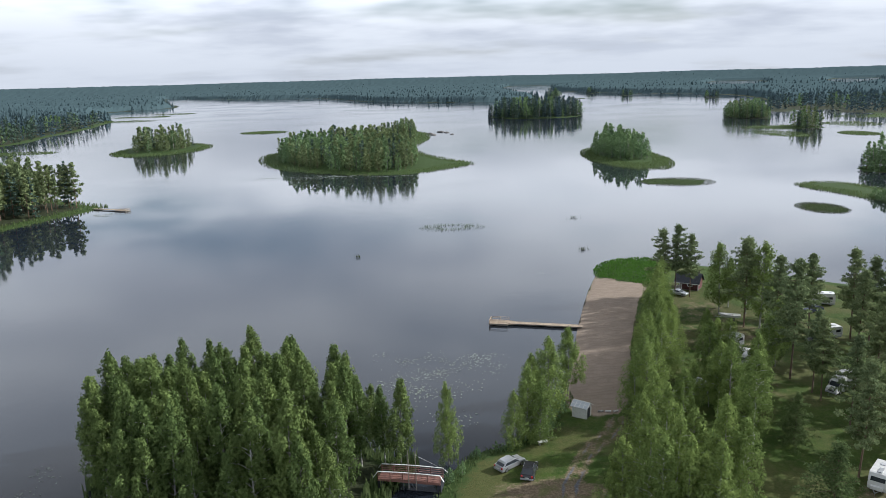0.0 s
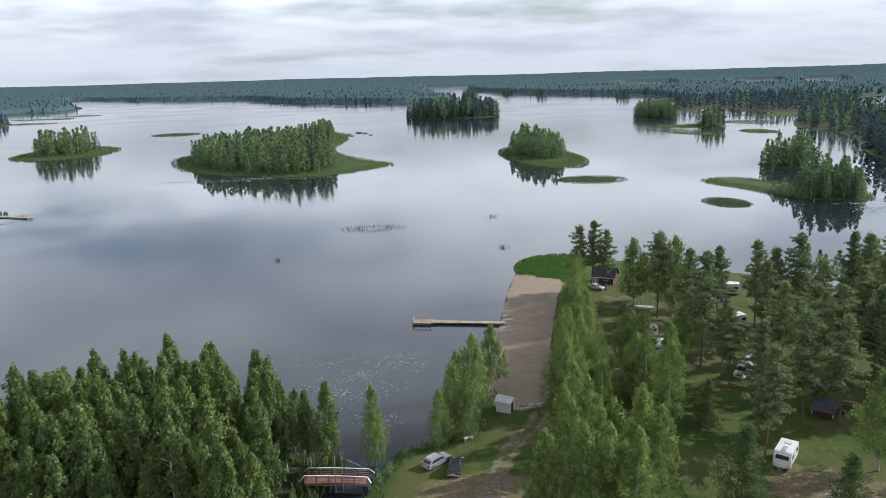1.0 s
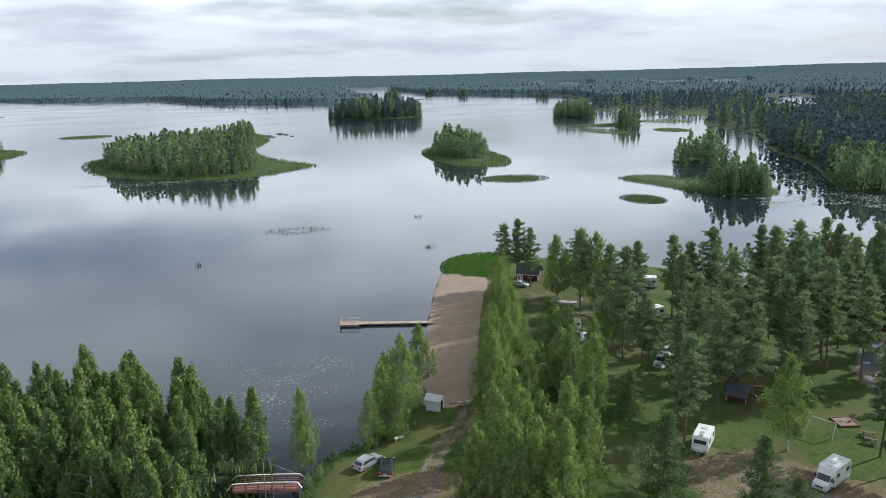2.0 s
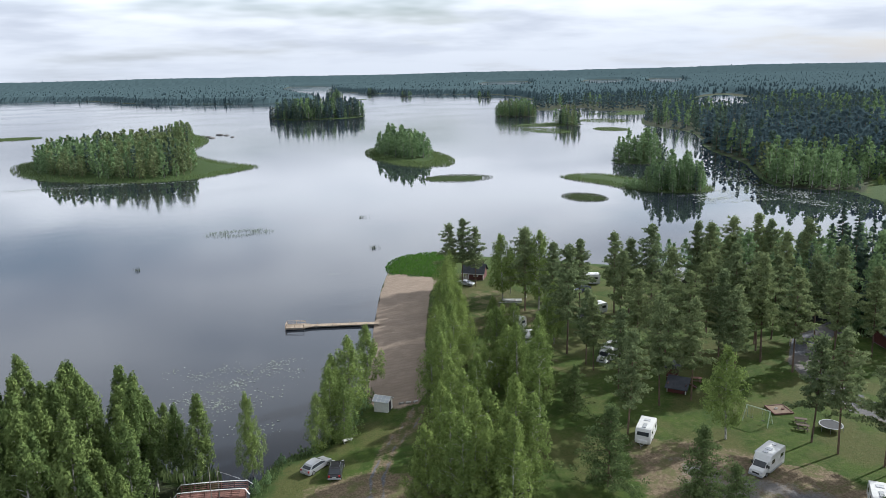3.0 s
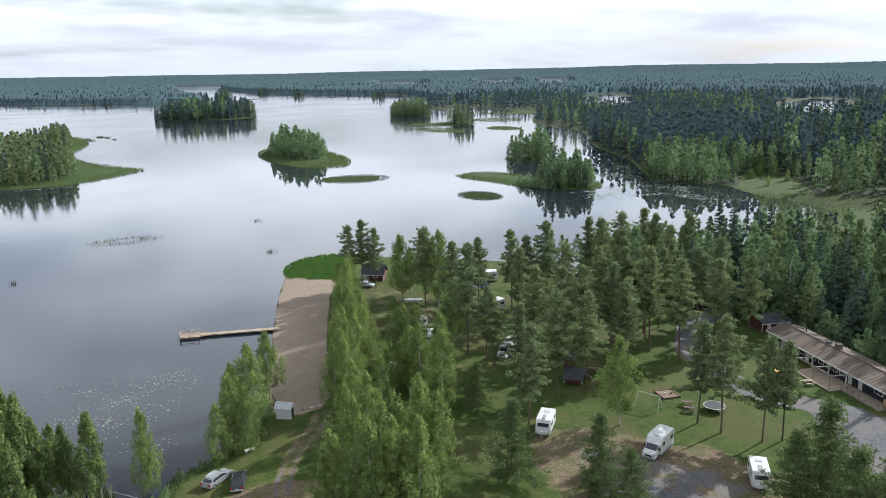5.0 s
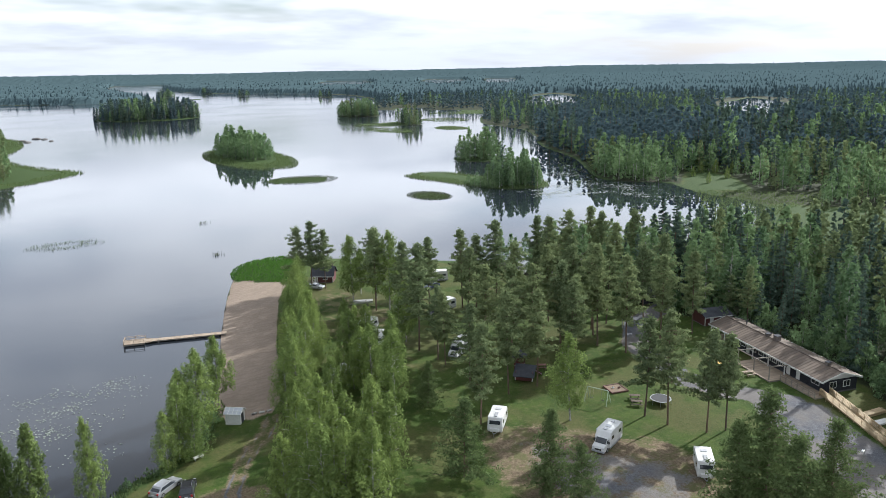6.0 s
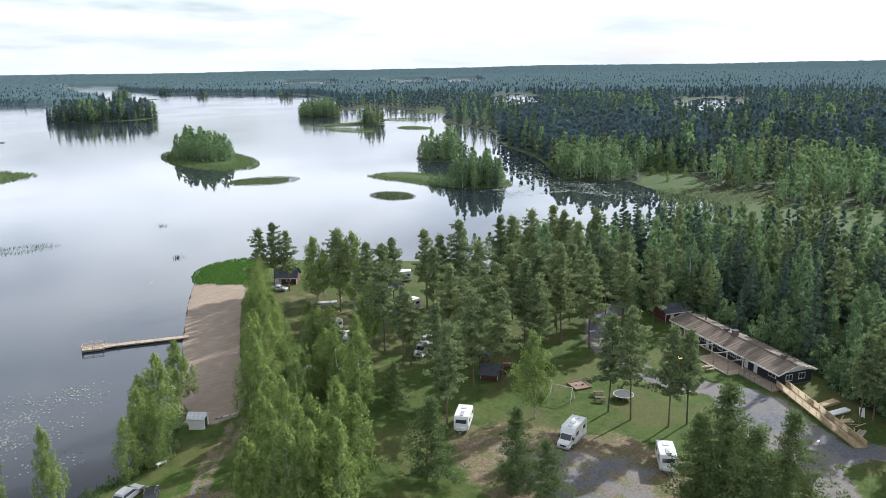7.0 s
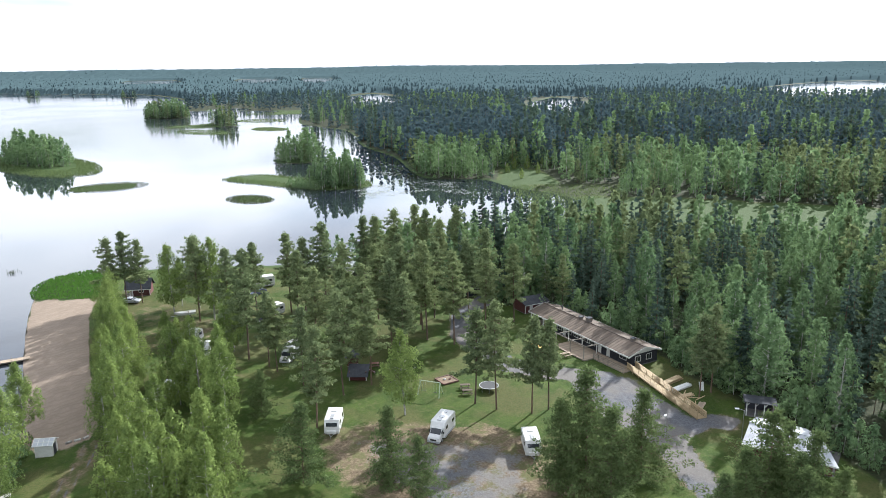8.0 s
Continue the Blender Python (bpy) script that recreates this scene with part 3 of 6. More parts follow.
KINDS = {"birch": (birch_arrays, M_BIRCHBARK, M_BIRCH, "leafy green birch with a pale slender trunk"),
         "pine": (pine_arrays, M_BARK, M_PINE, "tall Scots pine with a bare reddish trunk"),
         "spruce": (spruce_arrays, M_BARK, M_SPRUCE, "dark pointed spruce with drooping boughs")}
MODELS = {}


def tree_model(kind, k, shape=""):
    """The meshes of one tree of 10 m, made once for each kind and variant."""
    key = (kind, k, shape)
    if key not in MODELS:
        fn, bark, leaf, _ = KINDS[kind]
        more = {"bushy": {"low": 0.02, "wide": 0.25}, "young": {"low": 0.07, "wide": 0.31, "taper": 0.9, "fill": 0.3, "limbs": 80}, "slim": {"low": 0.24, "wide": 0.155}, "": {"low": 0.2} if kind == "birch" else {}, "low": {"low": 0.08}}.get(shape, {})
        (wv, wf), (lv, lf) = fn(100 + 17 * k + len(kind) * 7 + len(shape), 10.0, {"young": 9800, "slim": 5200}.get(shape, 6800), {"young": 0.125, "slim": 0.14}.get(shape, 0.125), **more)
        MODELS[key] = (quads("trunk", wv, wf, [bark], smooth=True), quads("crown", lv, lf, [{"young": M_YOUNGPINE, "slim": M_GROVE}.get(shape, leaf)]))
    return MODELS[key]


def plant(kind, x, y, h, k, shape="", label="", group="", spread=1.0):
    trunk, crown = tree_model(kind, k % 4, shape)
    ob = new(kind + "_tree")
    ob.empty_display_size = 0.5
    rng = random.Random(int(x * 31 + y * 17))
    s = h / 10.0
    ob.matrix_world = pose(x, y, flat_z(x, y) - 0.05, rng.uniform(-2, 2), rng.uniform(-2, 2), rng.uniform(0, 360)) @ Matrix.Diagonal((s * spread, s * spread, s, 1))
    for name, me in (("trunk", trunk), ("crown", crown)):
        o = new(name, me)
        o.parent = ob
    return tagged(ob, label or KINDS[kind][3], "tree", group)


PINES_SHORE = [(54, 177, 17), (57, 176, 18), (60, 174, 16), (67, 143, 18), (64, 151, 20), (76, 147, 17), (81, 157, 14), (82, 142, 19), (84, 139, 18), (89, 138, 21), (106, 146, 19), (105, 140, 20)]
PINES_NORTH = [(114, 144, 20), (121, 144, 20), (123, 141, 19), (120, 132, 18), (131, 138, 19), (98, 115, 18), (116, 113, 19), (114, 102, 18), (77, 114, 18), (81, 112, 18),
               (94, 116, 19), (103, 116, 18), (110, 112, 18), (82, 102, 17), (72, 116, 18)]
PINES_GREEN = [(62, 114, 15), (55, 90, 17), (61, 123, 22), (93, 107, 21), (95, 101, 20), (79, 79, 17), (80, 75, 19), (83, 70, 17), (86, 69, 16), (65, 97, 19), (71, 97, 18)]
PINES_YOUNG = [(47, 112, 11), (51, 100, 8), (45, 78, 12), (53, 69, 12), (54, 64, 9), (79, 47, 13), (72, 51, 17), (69, 53, 13), (72, 47, 13), (83, 32, 14), (86, 28, 12), (78, 32, 11), (83, 28, 10), (85, 24, 9), (74, 33, 9), (88, 32, 11), (80, 26, 10)]
BIRCHES_CAMP = [(39, 109, 10), (43, 113, 9), (36, 104, 11), (46, 122, 12), (50, 112, 13), (68, 84, 15), (62, 160, 17), (66, 165, 12), (67, 150, 19), (68, 160, 18), (45, 100, 15), (44, 107, 14), (43, 109, 13), (61, 129, 13), (58, 126, 11), (48.5, 126, 11), (51, 126, 11), (52, 140, 8)]
BIRCHES_BEACH = [(48, 161, 11), (48, 158, 11), (43, 149, 10), (45, 142, 11), (37, 132, 10), (41, 128, 11), (34, 119, 11), (36, 122, 11), (30, 110, 11), (32, 110, 12), (50, 167, 11), (46, 153.5, 11), (44, 145.5, 10), (42, 138, 11), (39, 135, 10), (38.5, 125, 11), (33, 114, 11), (49, 164, 11), (47, 156, 10), (45, 151, 11), (44.5, 140, 10), (40, 131, 10.5), (43, 134, 9), (36, 126, 10), (34.5, 116, 10), (51.5, 170, 11), (37.5, 129, 10)]
BIRCHES_TRACK = [(30, 100, 12), (29, 91, 14), (26, 93, 12), (27, 80, 15), (29, 81, 15), (29, 76, 12), (34, 82, 16), (21, 81, 12), (24, 76, 14), (25, 84, 14), (30, 75, 14), (27, 76, 14), (35, 81, 14), (20, 82, 8)]
BIRCHES_SHORE = [(16, 110, 15), (21, 120, 13), (12, 105, 12), (10, 103, 9), (13, 108, 13), (14, 104, 10), (0, 98, 13)]
PINES_MORE = [(62, 117, 15), (62, 105, 15), (86, 110, 18), (96, 112, 20), (85, 104, 17), (77, 131, 18), (85, 125, 19), (106, 103, 18), (92, 122, 18), (99, 124, 19), (108, 54.5, 15), (111, 54, 16)]
SPRUCES = [(153, 150, 20), (153, 145, 20), (156, 135, 19), (116, 52, 15), (114.5, 37, 14)]

for i, (x, y, h) in enumerate(PINES_SHORE + PINES_NORTH + PINES_GREEN + PINES_MORE):
    plant("pine", x, y, h, i, group="pines of the camp")
for i, (x, y, h) in enumerate(PINES_YOUNG):
    plant("pine", x, y, h, i, "young", "young bushy pine with branches down to the grass", "young pines", 1.08)
for i, (x, y, h) in enumerate(BIRCHES_CAMP):
    plant("birch", x, y, h, i, group="birches of the camp")
for i, (x, y, h) in enumerate(BIRCHES_BEACH):
    plant("birch", x, y, h, i, "bushy", "bushy birch in the row beside the beach", "birches along the beach")
for i, (x, y, h) in enumerate(BIRCHES_TRACK):
    plant("birch", x, y, h, i, "low", "tall dense birch beside the gravel track", "birches beside the track")
for i, (x, y, h) in enumerate(BIRCHES_SHORE):
    plant("birch", x, y, h, i, "low" if x == 0 else "bushy" if h < 13 else "", "leafy birch at the water's edge", "birches on the bank", 0.72 if x == 0 else 1.0)
for i, (x, y, h) in enumerate(SPRUCES):
    plant("spruce", x, y, h, i)


def grove_trees():
    rng = random.Random(5)
    done = []
    for _ in range(4000):
        x, y = rng.uniform(-54, -5), rng.uniform(78, 112)
        if inside(GROVE, np.array([x]), np.array([y]))[0] < 1.0 or any(math.hypot(x - a, y - b) < 2.7 for a, b in done):
            continue
        if x > -14 and y < 96:
            continue
        done.append((x, y))
        h = rng.uniform(12.5, 19.0) - max(0, (x + 20) * 0.18)
        plant("birch", x, y, h, rng.randrange(4), "slim", "tall slender birch in the dense grove by the water", "birches of the grove", 0.88)


grove_trees()


# ---- woods that nobody could count ----
def scatter(name, places, models, label, seed=0):
    """One mesh of many trees. places: x, y, height, model."""
    rng = np.random.default_rng(seed)
    places = np.asarray(places, float)
    if not len(places):
        return
    ground_z = height(places[:, 0], places[:, 1])
    vs, fs, ss, ts, n = [], [], [], [], 0
    for k, (v, f, slot) in enumerate(models):
        own = np.where(places[:, 3].astype(int) == k)[0]
        if not len(own):
            continue
        s = places[own, 2] / 10.0
        a = rng.uniform(0, 2 * np.pi, len(own))
        wide = rng.uniform(0.85, 1.2, len(own)) * s
        c, q = np.cos(a), np.sin(a)
        x = (v[None, :, 0] * c[:, None] - v[None, :, 1] * q[:, None]) * wide[:, None] + places[own, 0][:, None]
        y = (v[None, :, 0] * q[:, None] + v[None, :, 1] * c[:, None]) * wide[:, None] + places[own, 1][:, None]
        z = v[None, :, 2] * s[:, None] + ground_z[own][:, None]
        vs.append(np.stack([x, y, z], -1).reshape(-1, 3))
        fs.append(np.where(f[None] < 0, -1, f[None] + (np.arange(len(own)) * len(v) + n)[:, None, None]).reshape(-1, 4))
        ss.append(np.tile(slot, len(own)))
        ts.append(np.repeat(rng.uniform(0, 1, len(own)), len(v)))
        n += len(own) * len(v)
    # slot 4 is the needle colour with distance haze painted in
    me = quads(name, np.concatenate(vs), np.concatenate(fs), [M_BARK, M_PINE, M_SPRUCE, M_WOODBIRCH, M_HAZYWOOD, M_BIRCHBARK], np.concatenate(ss), np.concatenate(ts))
    tagged(new(name, me), label, "forest", kind="stuff")


def wood_model(kind, seed, n, size, bark, leaf, **more):
    (wv, wf), (lv, lf) = kind(seed, 10.0, n, size, **more)
    v, f = joined([(wv, wf), (lv, lf)])
    return v, f, np.concatenate([np.full(len(wf), bark), np.full(len(lf), leaf)])


SMALL = [wood_model(pine_arrays, 21, 210, 0.52, 0, 1, limbs=28, low=0.10, wide=0.16), wood_model(pine_arrays, 22, 210, 0.52, 0, 1, limbs=28, low=0.05, wide=0.18),
         wood_model(spruce_arrays, 23, 210, 0.52, 0, 2, limbs=18), wood_model(birch_arrays, 25, 210, 0.52, 5, 3, limbs=24, wide=0.20, low=0.02), wood_model(birch_arrays, 26, 210, 0.52, 5, 3, limbs=24, wide=0.24, low=0.0)]
NEAR = [wood_model(pine_arrays, 41, 2100, 0.19, 0, 1, limbs=40, low=0.3), wood_model(spruce_arrays, 42, 2100, 0.18, 0, 2, limbs=56), wood_model(spruce_arrays, 43, 2100, 0.18, 0, 2, limbs=56, wide=0.16),
        wood_model(birch_arrays, 44, 2100, 0.19, 5, 3, limbs=40, wide=0.16), wood_model(birch_arrays, 45, 2100, 0.19, 5, 3, limbs=40, wide=0.14, low=0.1), wood_model(birch_arrays, 46, 2100, 0.19, 5, 3, limbs=40, wide=0.19)]
MID = [wood_model(pine_arrays, 1, 480, 0.36, 0, 1, limbs=28, low=0.3), wood_model(pine_arrays, 2, 480, 0.36, 0, 1, limbs=28, low=0.25, wide=0.15),
       wood_model(spruce_arrays, 3, 480, 0.36, 0, 2, limbs=26), wood_model(spruce_arrays, 4, 480, 0.36, 0, 2, limbs=26, wide=0.16),
       wood_model(birch_arrays, 5, 480, 0.36, 5, 3, limbs=28), wood_model(birch_arrays, 6, 480, 0.36, 5, 3, limbs=28, wide=0.2)]
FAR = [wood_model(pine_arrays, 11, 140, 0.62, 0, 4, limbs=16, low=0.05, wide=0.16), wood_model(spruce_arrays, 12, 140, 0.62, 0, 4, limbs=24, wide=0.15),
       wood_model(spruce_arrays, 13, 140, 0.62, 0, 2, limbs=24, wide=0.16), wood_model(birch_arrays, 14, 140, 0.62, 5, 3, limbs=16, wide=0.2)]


SHRUB = [wood_model(birch_arrays, 61, 480, 0.5, 5, 3, limbs=14, wide=0.42, low=0.0), wood_model(birch_arrays, 62, 480, 0.5, 5, 3, limbs=14, wide=0.5, low=0.0)]


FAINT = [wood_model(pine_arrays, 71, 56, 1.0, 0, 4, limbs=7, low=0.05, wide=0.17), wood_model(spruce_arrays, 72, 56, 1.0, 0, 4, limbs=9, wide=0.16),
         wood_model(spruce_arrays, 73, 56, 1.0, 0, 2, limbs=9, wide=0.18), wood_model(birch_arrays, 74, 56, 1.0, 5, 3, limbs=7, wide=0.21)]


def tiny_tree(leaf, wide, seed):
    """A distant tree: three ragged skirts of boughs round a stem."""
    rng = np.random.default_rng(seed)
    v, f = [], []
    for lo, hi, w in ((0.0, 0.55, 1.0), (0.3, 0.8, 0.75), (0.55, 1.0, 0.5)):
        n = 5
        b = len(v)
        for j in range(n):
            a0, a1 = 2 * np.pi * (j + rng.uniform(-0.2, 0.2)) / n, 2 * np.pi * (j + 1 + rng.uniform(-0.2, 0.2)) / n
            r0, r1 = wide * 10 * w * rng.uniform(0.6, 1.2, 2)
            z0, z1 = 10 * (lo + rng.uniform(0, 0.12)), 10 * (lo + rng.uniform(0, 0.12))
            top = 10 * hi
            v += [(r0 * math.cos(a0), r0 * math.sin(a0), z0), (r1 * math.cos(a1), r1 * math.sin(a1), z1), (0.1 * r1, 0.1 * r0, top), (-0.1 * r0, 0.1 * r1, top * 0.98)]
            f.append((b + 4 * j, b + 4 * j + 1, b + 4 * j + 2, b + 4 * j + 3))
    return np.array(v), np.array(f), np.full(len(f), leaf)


# all in slot 4, so every tiny tree has haze in its colour
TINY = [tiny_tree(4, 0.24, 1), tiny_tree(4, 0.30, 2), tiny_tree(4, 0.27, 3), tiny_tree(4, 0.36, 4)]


def pick(rng, x, y, shares):
    """Which kind grows at a place: patches, with strays."""
    u = np.clip(0.5 + 0.33 * wobble(x, y, 31, 5.0) + rng.normal(0, 0.22, x.shape), 0.001, 0.999)
    return np.searchsorted(np.cumsum(shares), u)


def isle_woods(name, region, margin, spacing, tall, models, shares, label, seed):
    rng = np.random.default_rng(seed)
    cx, cy, rx, ry = region[1]
    gx, gy = np.meshgrid(np.arange(cx - rx, cx + rx, spacing), np.arange(cy - ry, cy + ry, spacing))
    gx, gy = gx + rng.uniform(-0.5, 0.5, gx.shape) * spacing, gy + rng.uniform(-0.5, 0.5, gx.shape) * spacing
    keep = region[0](gx, gy) > margin
    gx, gy = gx[keep], gy[keep]
    h = tall * rng.uniform(0.56, 1.16, gx.shape) * (0.72 + 0.28 * np.clip((region[0](gx, gy) - margin) / 9, 0, 1))
    scatter(name, np.stack([gx, gy, h, pick(rng, gx, gy, shares)], -1), models, label, seed)


def ellipse(key):
    cx, cy, rx, ry = ISLES[key]
    return (lambda x, y: disc(cx, cy, rx, ry, x, y), (cx, cy, rx, ry))


def build_woods():
    shares = (0.3, 0.25, 0.1, 0.2, 0.15)
    long_part = lambda x, y: np.where((x < -16) & ((y < 620) | (y > 680)), inside(LONG_ISLE, x, y), -9)
    isle_woods("long_isle_woods", (long_part, (-60, 600, 80, 200)), 11, 5.2, 16.5, SMALL, shares, "mixed pines and birches of the long island", 1)
    isle_woods("west_isle_woods", ellipse("west_isle"), 13, 6.4, 19, SMALL, shares, "pines on the small western island", 2)
    isle_woods("round_isle_woods", (lambda x, y: disc(122, 505, 18, 46, x, y), (122, 505, 24, 60)), 2, 4.6, 18, SMALL, (0.1, 0.1, 0.1, 0.35, 0.35), "birches and pines of the round island", 3)
    bay = lambda x, y: np.where((y < 305) & (x > 186), inside(BAY_ISLE, x, y), -9)
    isle_woods("bay_isle_woods", (bay, (200, 300, 24, 24)), 1.5, 3.4, 15.0, MID, (0.12, 0.08, 0.06, 0.04, 0.35, 0.35), "birches and pines of the bay island", 4)
    bush = lambda x, y: np.where((y < 312) & (x <= 187), inside(BAY_ISLE, x, y), -9)
    isle_woods("bay_isle_bushes", (bush, (186, 308, 8, 18)), 1.0, 2.4, 5.5, SHRUB, (0.5, 0.5), "low leafy bushes at the end of the bay island", 14)
    isle_woods("inlet_isle_woods", ellipse("inlet_isle"), 2.5, 4.6, 18, SMALL, (0.2, 0.2, 0.1, 0.25, 0.25), "birches and pines of the island in the inlet", 6)
    for key, tall in (("north_isle", 22), ("channel_isle", 18), ("islet_a", 18), ("islet_b", 17), ("islet_c", 17)):
        isle_woods(key + "_woods", ellipse(key), 3, 6.5, tall, FAR, (0.3, 0.25, 0.25, 0.2), "dark mixed woods of a far island", 5)
    for key in ("reed_isle_a", "reed_isle_b"):
        isle_woods(key + "_woods", ellipse(key), 1, 4.8, 19, SMALL, (0.1, 0.1, 0.1, 0.35, 0.35), "leafy clump of trees on a reedy islet", 7)
    # the woods behind the camp, tree by tree out to the bay
    rng = np.random.default_rng(8)
    gx, gy = np.meshgrid(np.arange(90, 520, 5.0), np.arange(-40, 520, 5.0))
    gx, gy = gx + rng.uniform(-2.4, 2.4, gx.shape), gy + rng.uniform(-2.4, 2.4, gx.shape)
    d, r = np.minimum(land_distance(gx, gy), inside(EASTLAND, gx, gy)), np.hypot(gx, gy)
    az = np.degrees(np.arctan2(gx, gy))
    keep = (d > 1.5) & (inside(CAMP, gx, gy) < -2) & (inside(MEADOW, gx, gy) < -3) & (inside(MARSH, gx, gy) < -2) & (open_strips(gx, gy) < 0) & (r < 420) & (az < 82)
    keep &= rng.uniform(0, 1, gx.shape) < np.where(d < 30, 1.0, np.clip(1.25 - r / 620, 0.3, 0.9))
    gx, gy = gx[keep], gy[keep]
    h = 16.5 * rng.uniform(0.58, 1.18, gx.shape) + 2.0 * wobble(gx, gy, 25, 7.0)
    # lower growth towards the near shore of the bay
    h *= np.where(gy < 215, 0.55 + 0.45 * np.clip((inside(EASTLAND, gx, gy) - 6) / 45, 0, 1), 1.0)
    r = np.hypot(gx, gy)
    kind = pick(rng, gx, gy, (0.12, 0.2, 0.16, 0.2, 0.16, 0.16))
    trees = np.stack([gx, gy, h, kind], -1)
    scatter("camp_woods", trees[r < 190], NEAR, "dense birch and spruce woods behind the camp", 8)
    kind = pick(rng, gx, gy, (0.1, 0.1, 0.2, 0.1, 0.25, 0.25))
    trees = np.stack([gx, gy, h, kind], -1)
    scatter("bay_shore_woods", trees[(r >= 190) & (r < 290)], MID, "mixed woods between camp and bay", 18)
    kind = pick(rng, gx, gy, (0.22, 0.16, 0.12, 0.28, 0.22))
    trees = np.stack([gx, gy, h, kind], -1)
    scatter("bay_woods", trees[r >= 290], SMALL, "dense mixed woods round the bay", 9)
    # the near western shore
    gx, gy = np.meshgrid(np.arange(-330, -140, 5.2), np.arange(200, 420, 5.2))
    gx, gy = gx + rng.uniform(-3, 3, gx.shape), gy + rng.uniform(-3, 3, gx.shape)
    keep = (inside(WESTLAND, gx, gy) > 9) & (gx < -166) & (np.degrees(np.arctan2(-gx, gy)) < 36)
    gx, gy = gx[keep], gy[keep]
    scatter("west_shore_woods", np.stack([gx, gy, 20 * rng.uniform(0.75, 1.15, gx.shape), pick(rng, gx, gy, (0.3, 0.3, 0.1, 0.1, 0.1, 0.1))], -1), MID, "pines along the western shore", 10)
    # distant woods, ever sparser rows towards the horizon
    for name, r0, r1, da, dy, models, seed in (("bay_side_woods", 415, 600, 0.50, 0.11, FAR, 16), ("far_woods", 600, 820, 0.36, 0.20, FAR, 12), ("farther_woods", 820, 1300, 0.20, 0.10, FAINT, 15), ("distant_woods", 1300, 4840, 0.16, 0.10, TINY, 13)):
        rng = np.random.default_rng(seed)
        dep = np.arange(math.degrees(math.atan(36 / r1)), math.degrees(math.atan(36 / r0)), dy)
        az = np.arange(-40, 82, da)
        A, D = np.meshgrid(az, dep)
        A, D = A + rng.uniform(-0.5, 0.5, A.shape) * da, D + rng.uniform(-0.5, 0.5, A.shape) * dy
        r = 36 / np.tan(np.radians(D))
        ok = (r > r0) & (r < min(r1, 4835))
        A, r = np.radians(A[ok]), r[ok]
        x, y = r * np.sin(A), r * np.cos(A)
        d = np.maximum.reduce([inside(EASTLAND, x, y), inside(WESTLAND, x, y)])
        for q in PONDS:
            d = np.minimum(d, -pond(q, x, y))
        flats = np.maximum.reduce([disc(*q, x, y) for q in REED_FLATS])
        ok = (d > np.where(np.hypot(x, y) < 820, 2.5, 6)) & (flats < -2) & (open_strips(x, y) < 0) & ~((x < -140) & (y < 430)) & (inside(WESTLAND, x, y) < 1e9)
        x, y = x[ok], y[ok]
        h = np.where(np.hypot(x, y) < 820, 20, 16.5) * rng.uniform(0.7, 1.1, x.shape) * (1 + 0.12 * wobble(x, y, 60, 9.0)) * np.where((np.hypot(x, y) < 620) & (np.hypot(x, y) > 490), 1.2, 1.0)
        scatter(name, np.stack([x, y, h, pick(rng, x, y, (0.35, 0.22, 0.29, 0.14))], -1), models, "far dark conifer woods beyond the lake", seed)


build_woods()


for i, (x, y, h) in enumerate([(297, 268, 6), (303, 264, 7), (309, 259, 6), (285, 262, 5), (292, 247, 6), (275, 243, 5)]):
    plant("birch", x, y, h, i, "bushy", "small garden tree on the far lawn", "garden trees")


def edge_shrubs():
    """Leafy bushes where the lawn meets the woods."""
    rng = np.random.default_rng(77)
    shrub = SHRUB
    x, y = rng.uniform(95, 150, 1500), rng.uniform(10, 130, 1500)
    d = inside(CAMP, x, y)
    ok = (d < -0.5) & (d > -7)
    x, y = x[ok][:110], y[ok][:110]
    scatter("edge_shrubs", np.stack([x, y, rng.uniform(2.5, 6.0, len(x)), rng.integers(0, 2, len(x))], -1), shrub, "leafy bushes along the wood's edge", 77)
    x, y = rng.uniform(0, 20, 600), rng.uniform(92, 118, 600)
    d = land_distance(x, y)
    ok = (d > 0.2) & (d < 2.2)
    x, y = x[ok][:30], y[ok][:30]
    u = np.linspace(0, 1, 26)
    hx, hy = 294 + 17 * u + rng.uniform(-0.4, 0.4, 26), 274 - 17 * u + rng.uniform(-0.4, 0.4, 26)
    scatter("garden_hedge", np.stack([hx, hy, rng.uniform(1.6, 2.1, 26), rng.integers(0, 2, 26)], -1), shrub, "clipped dark hedge across the far lawn", 79)
    scatter("bank_shrubs", np.stack([x, y, rng.uniform(0.9, 2.2, len(x)), rng.integers(0, 2, len(x))], -1), shrub, "low willow bushes on the bank", 78)


edge_shrubs()
for i, (x, y, h) in enumerate([(-171, 340, 20), (-176, 344, 19)]):
    plant("pine", x, y, h, i, "", "tall pine at the root of a jetty", "pines on the western point")


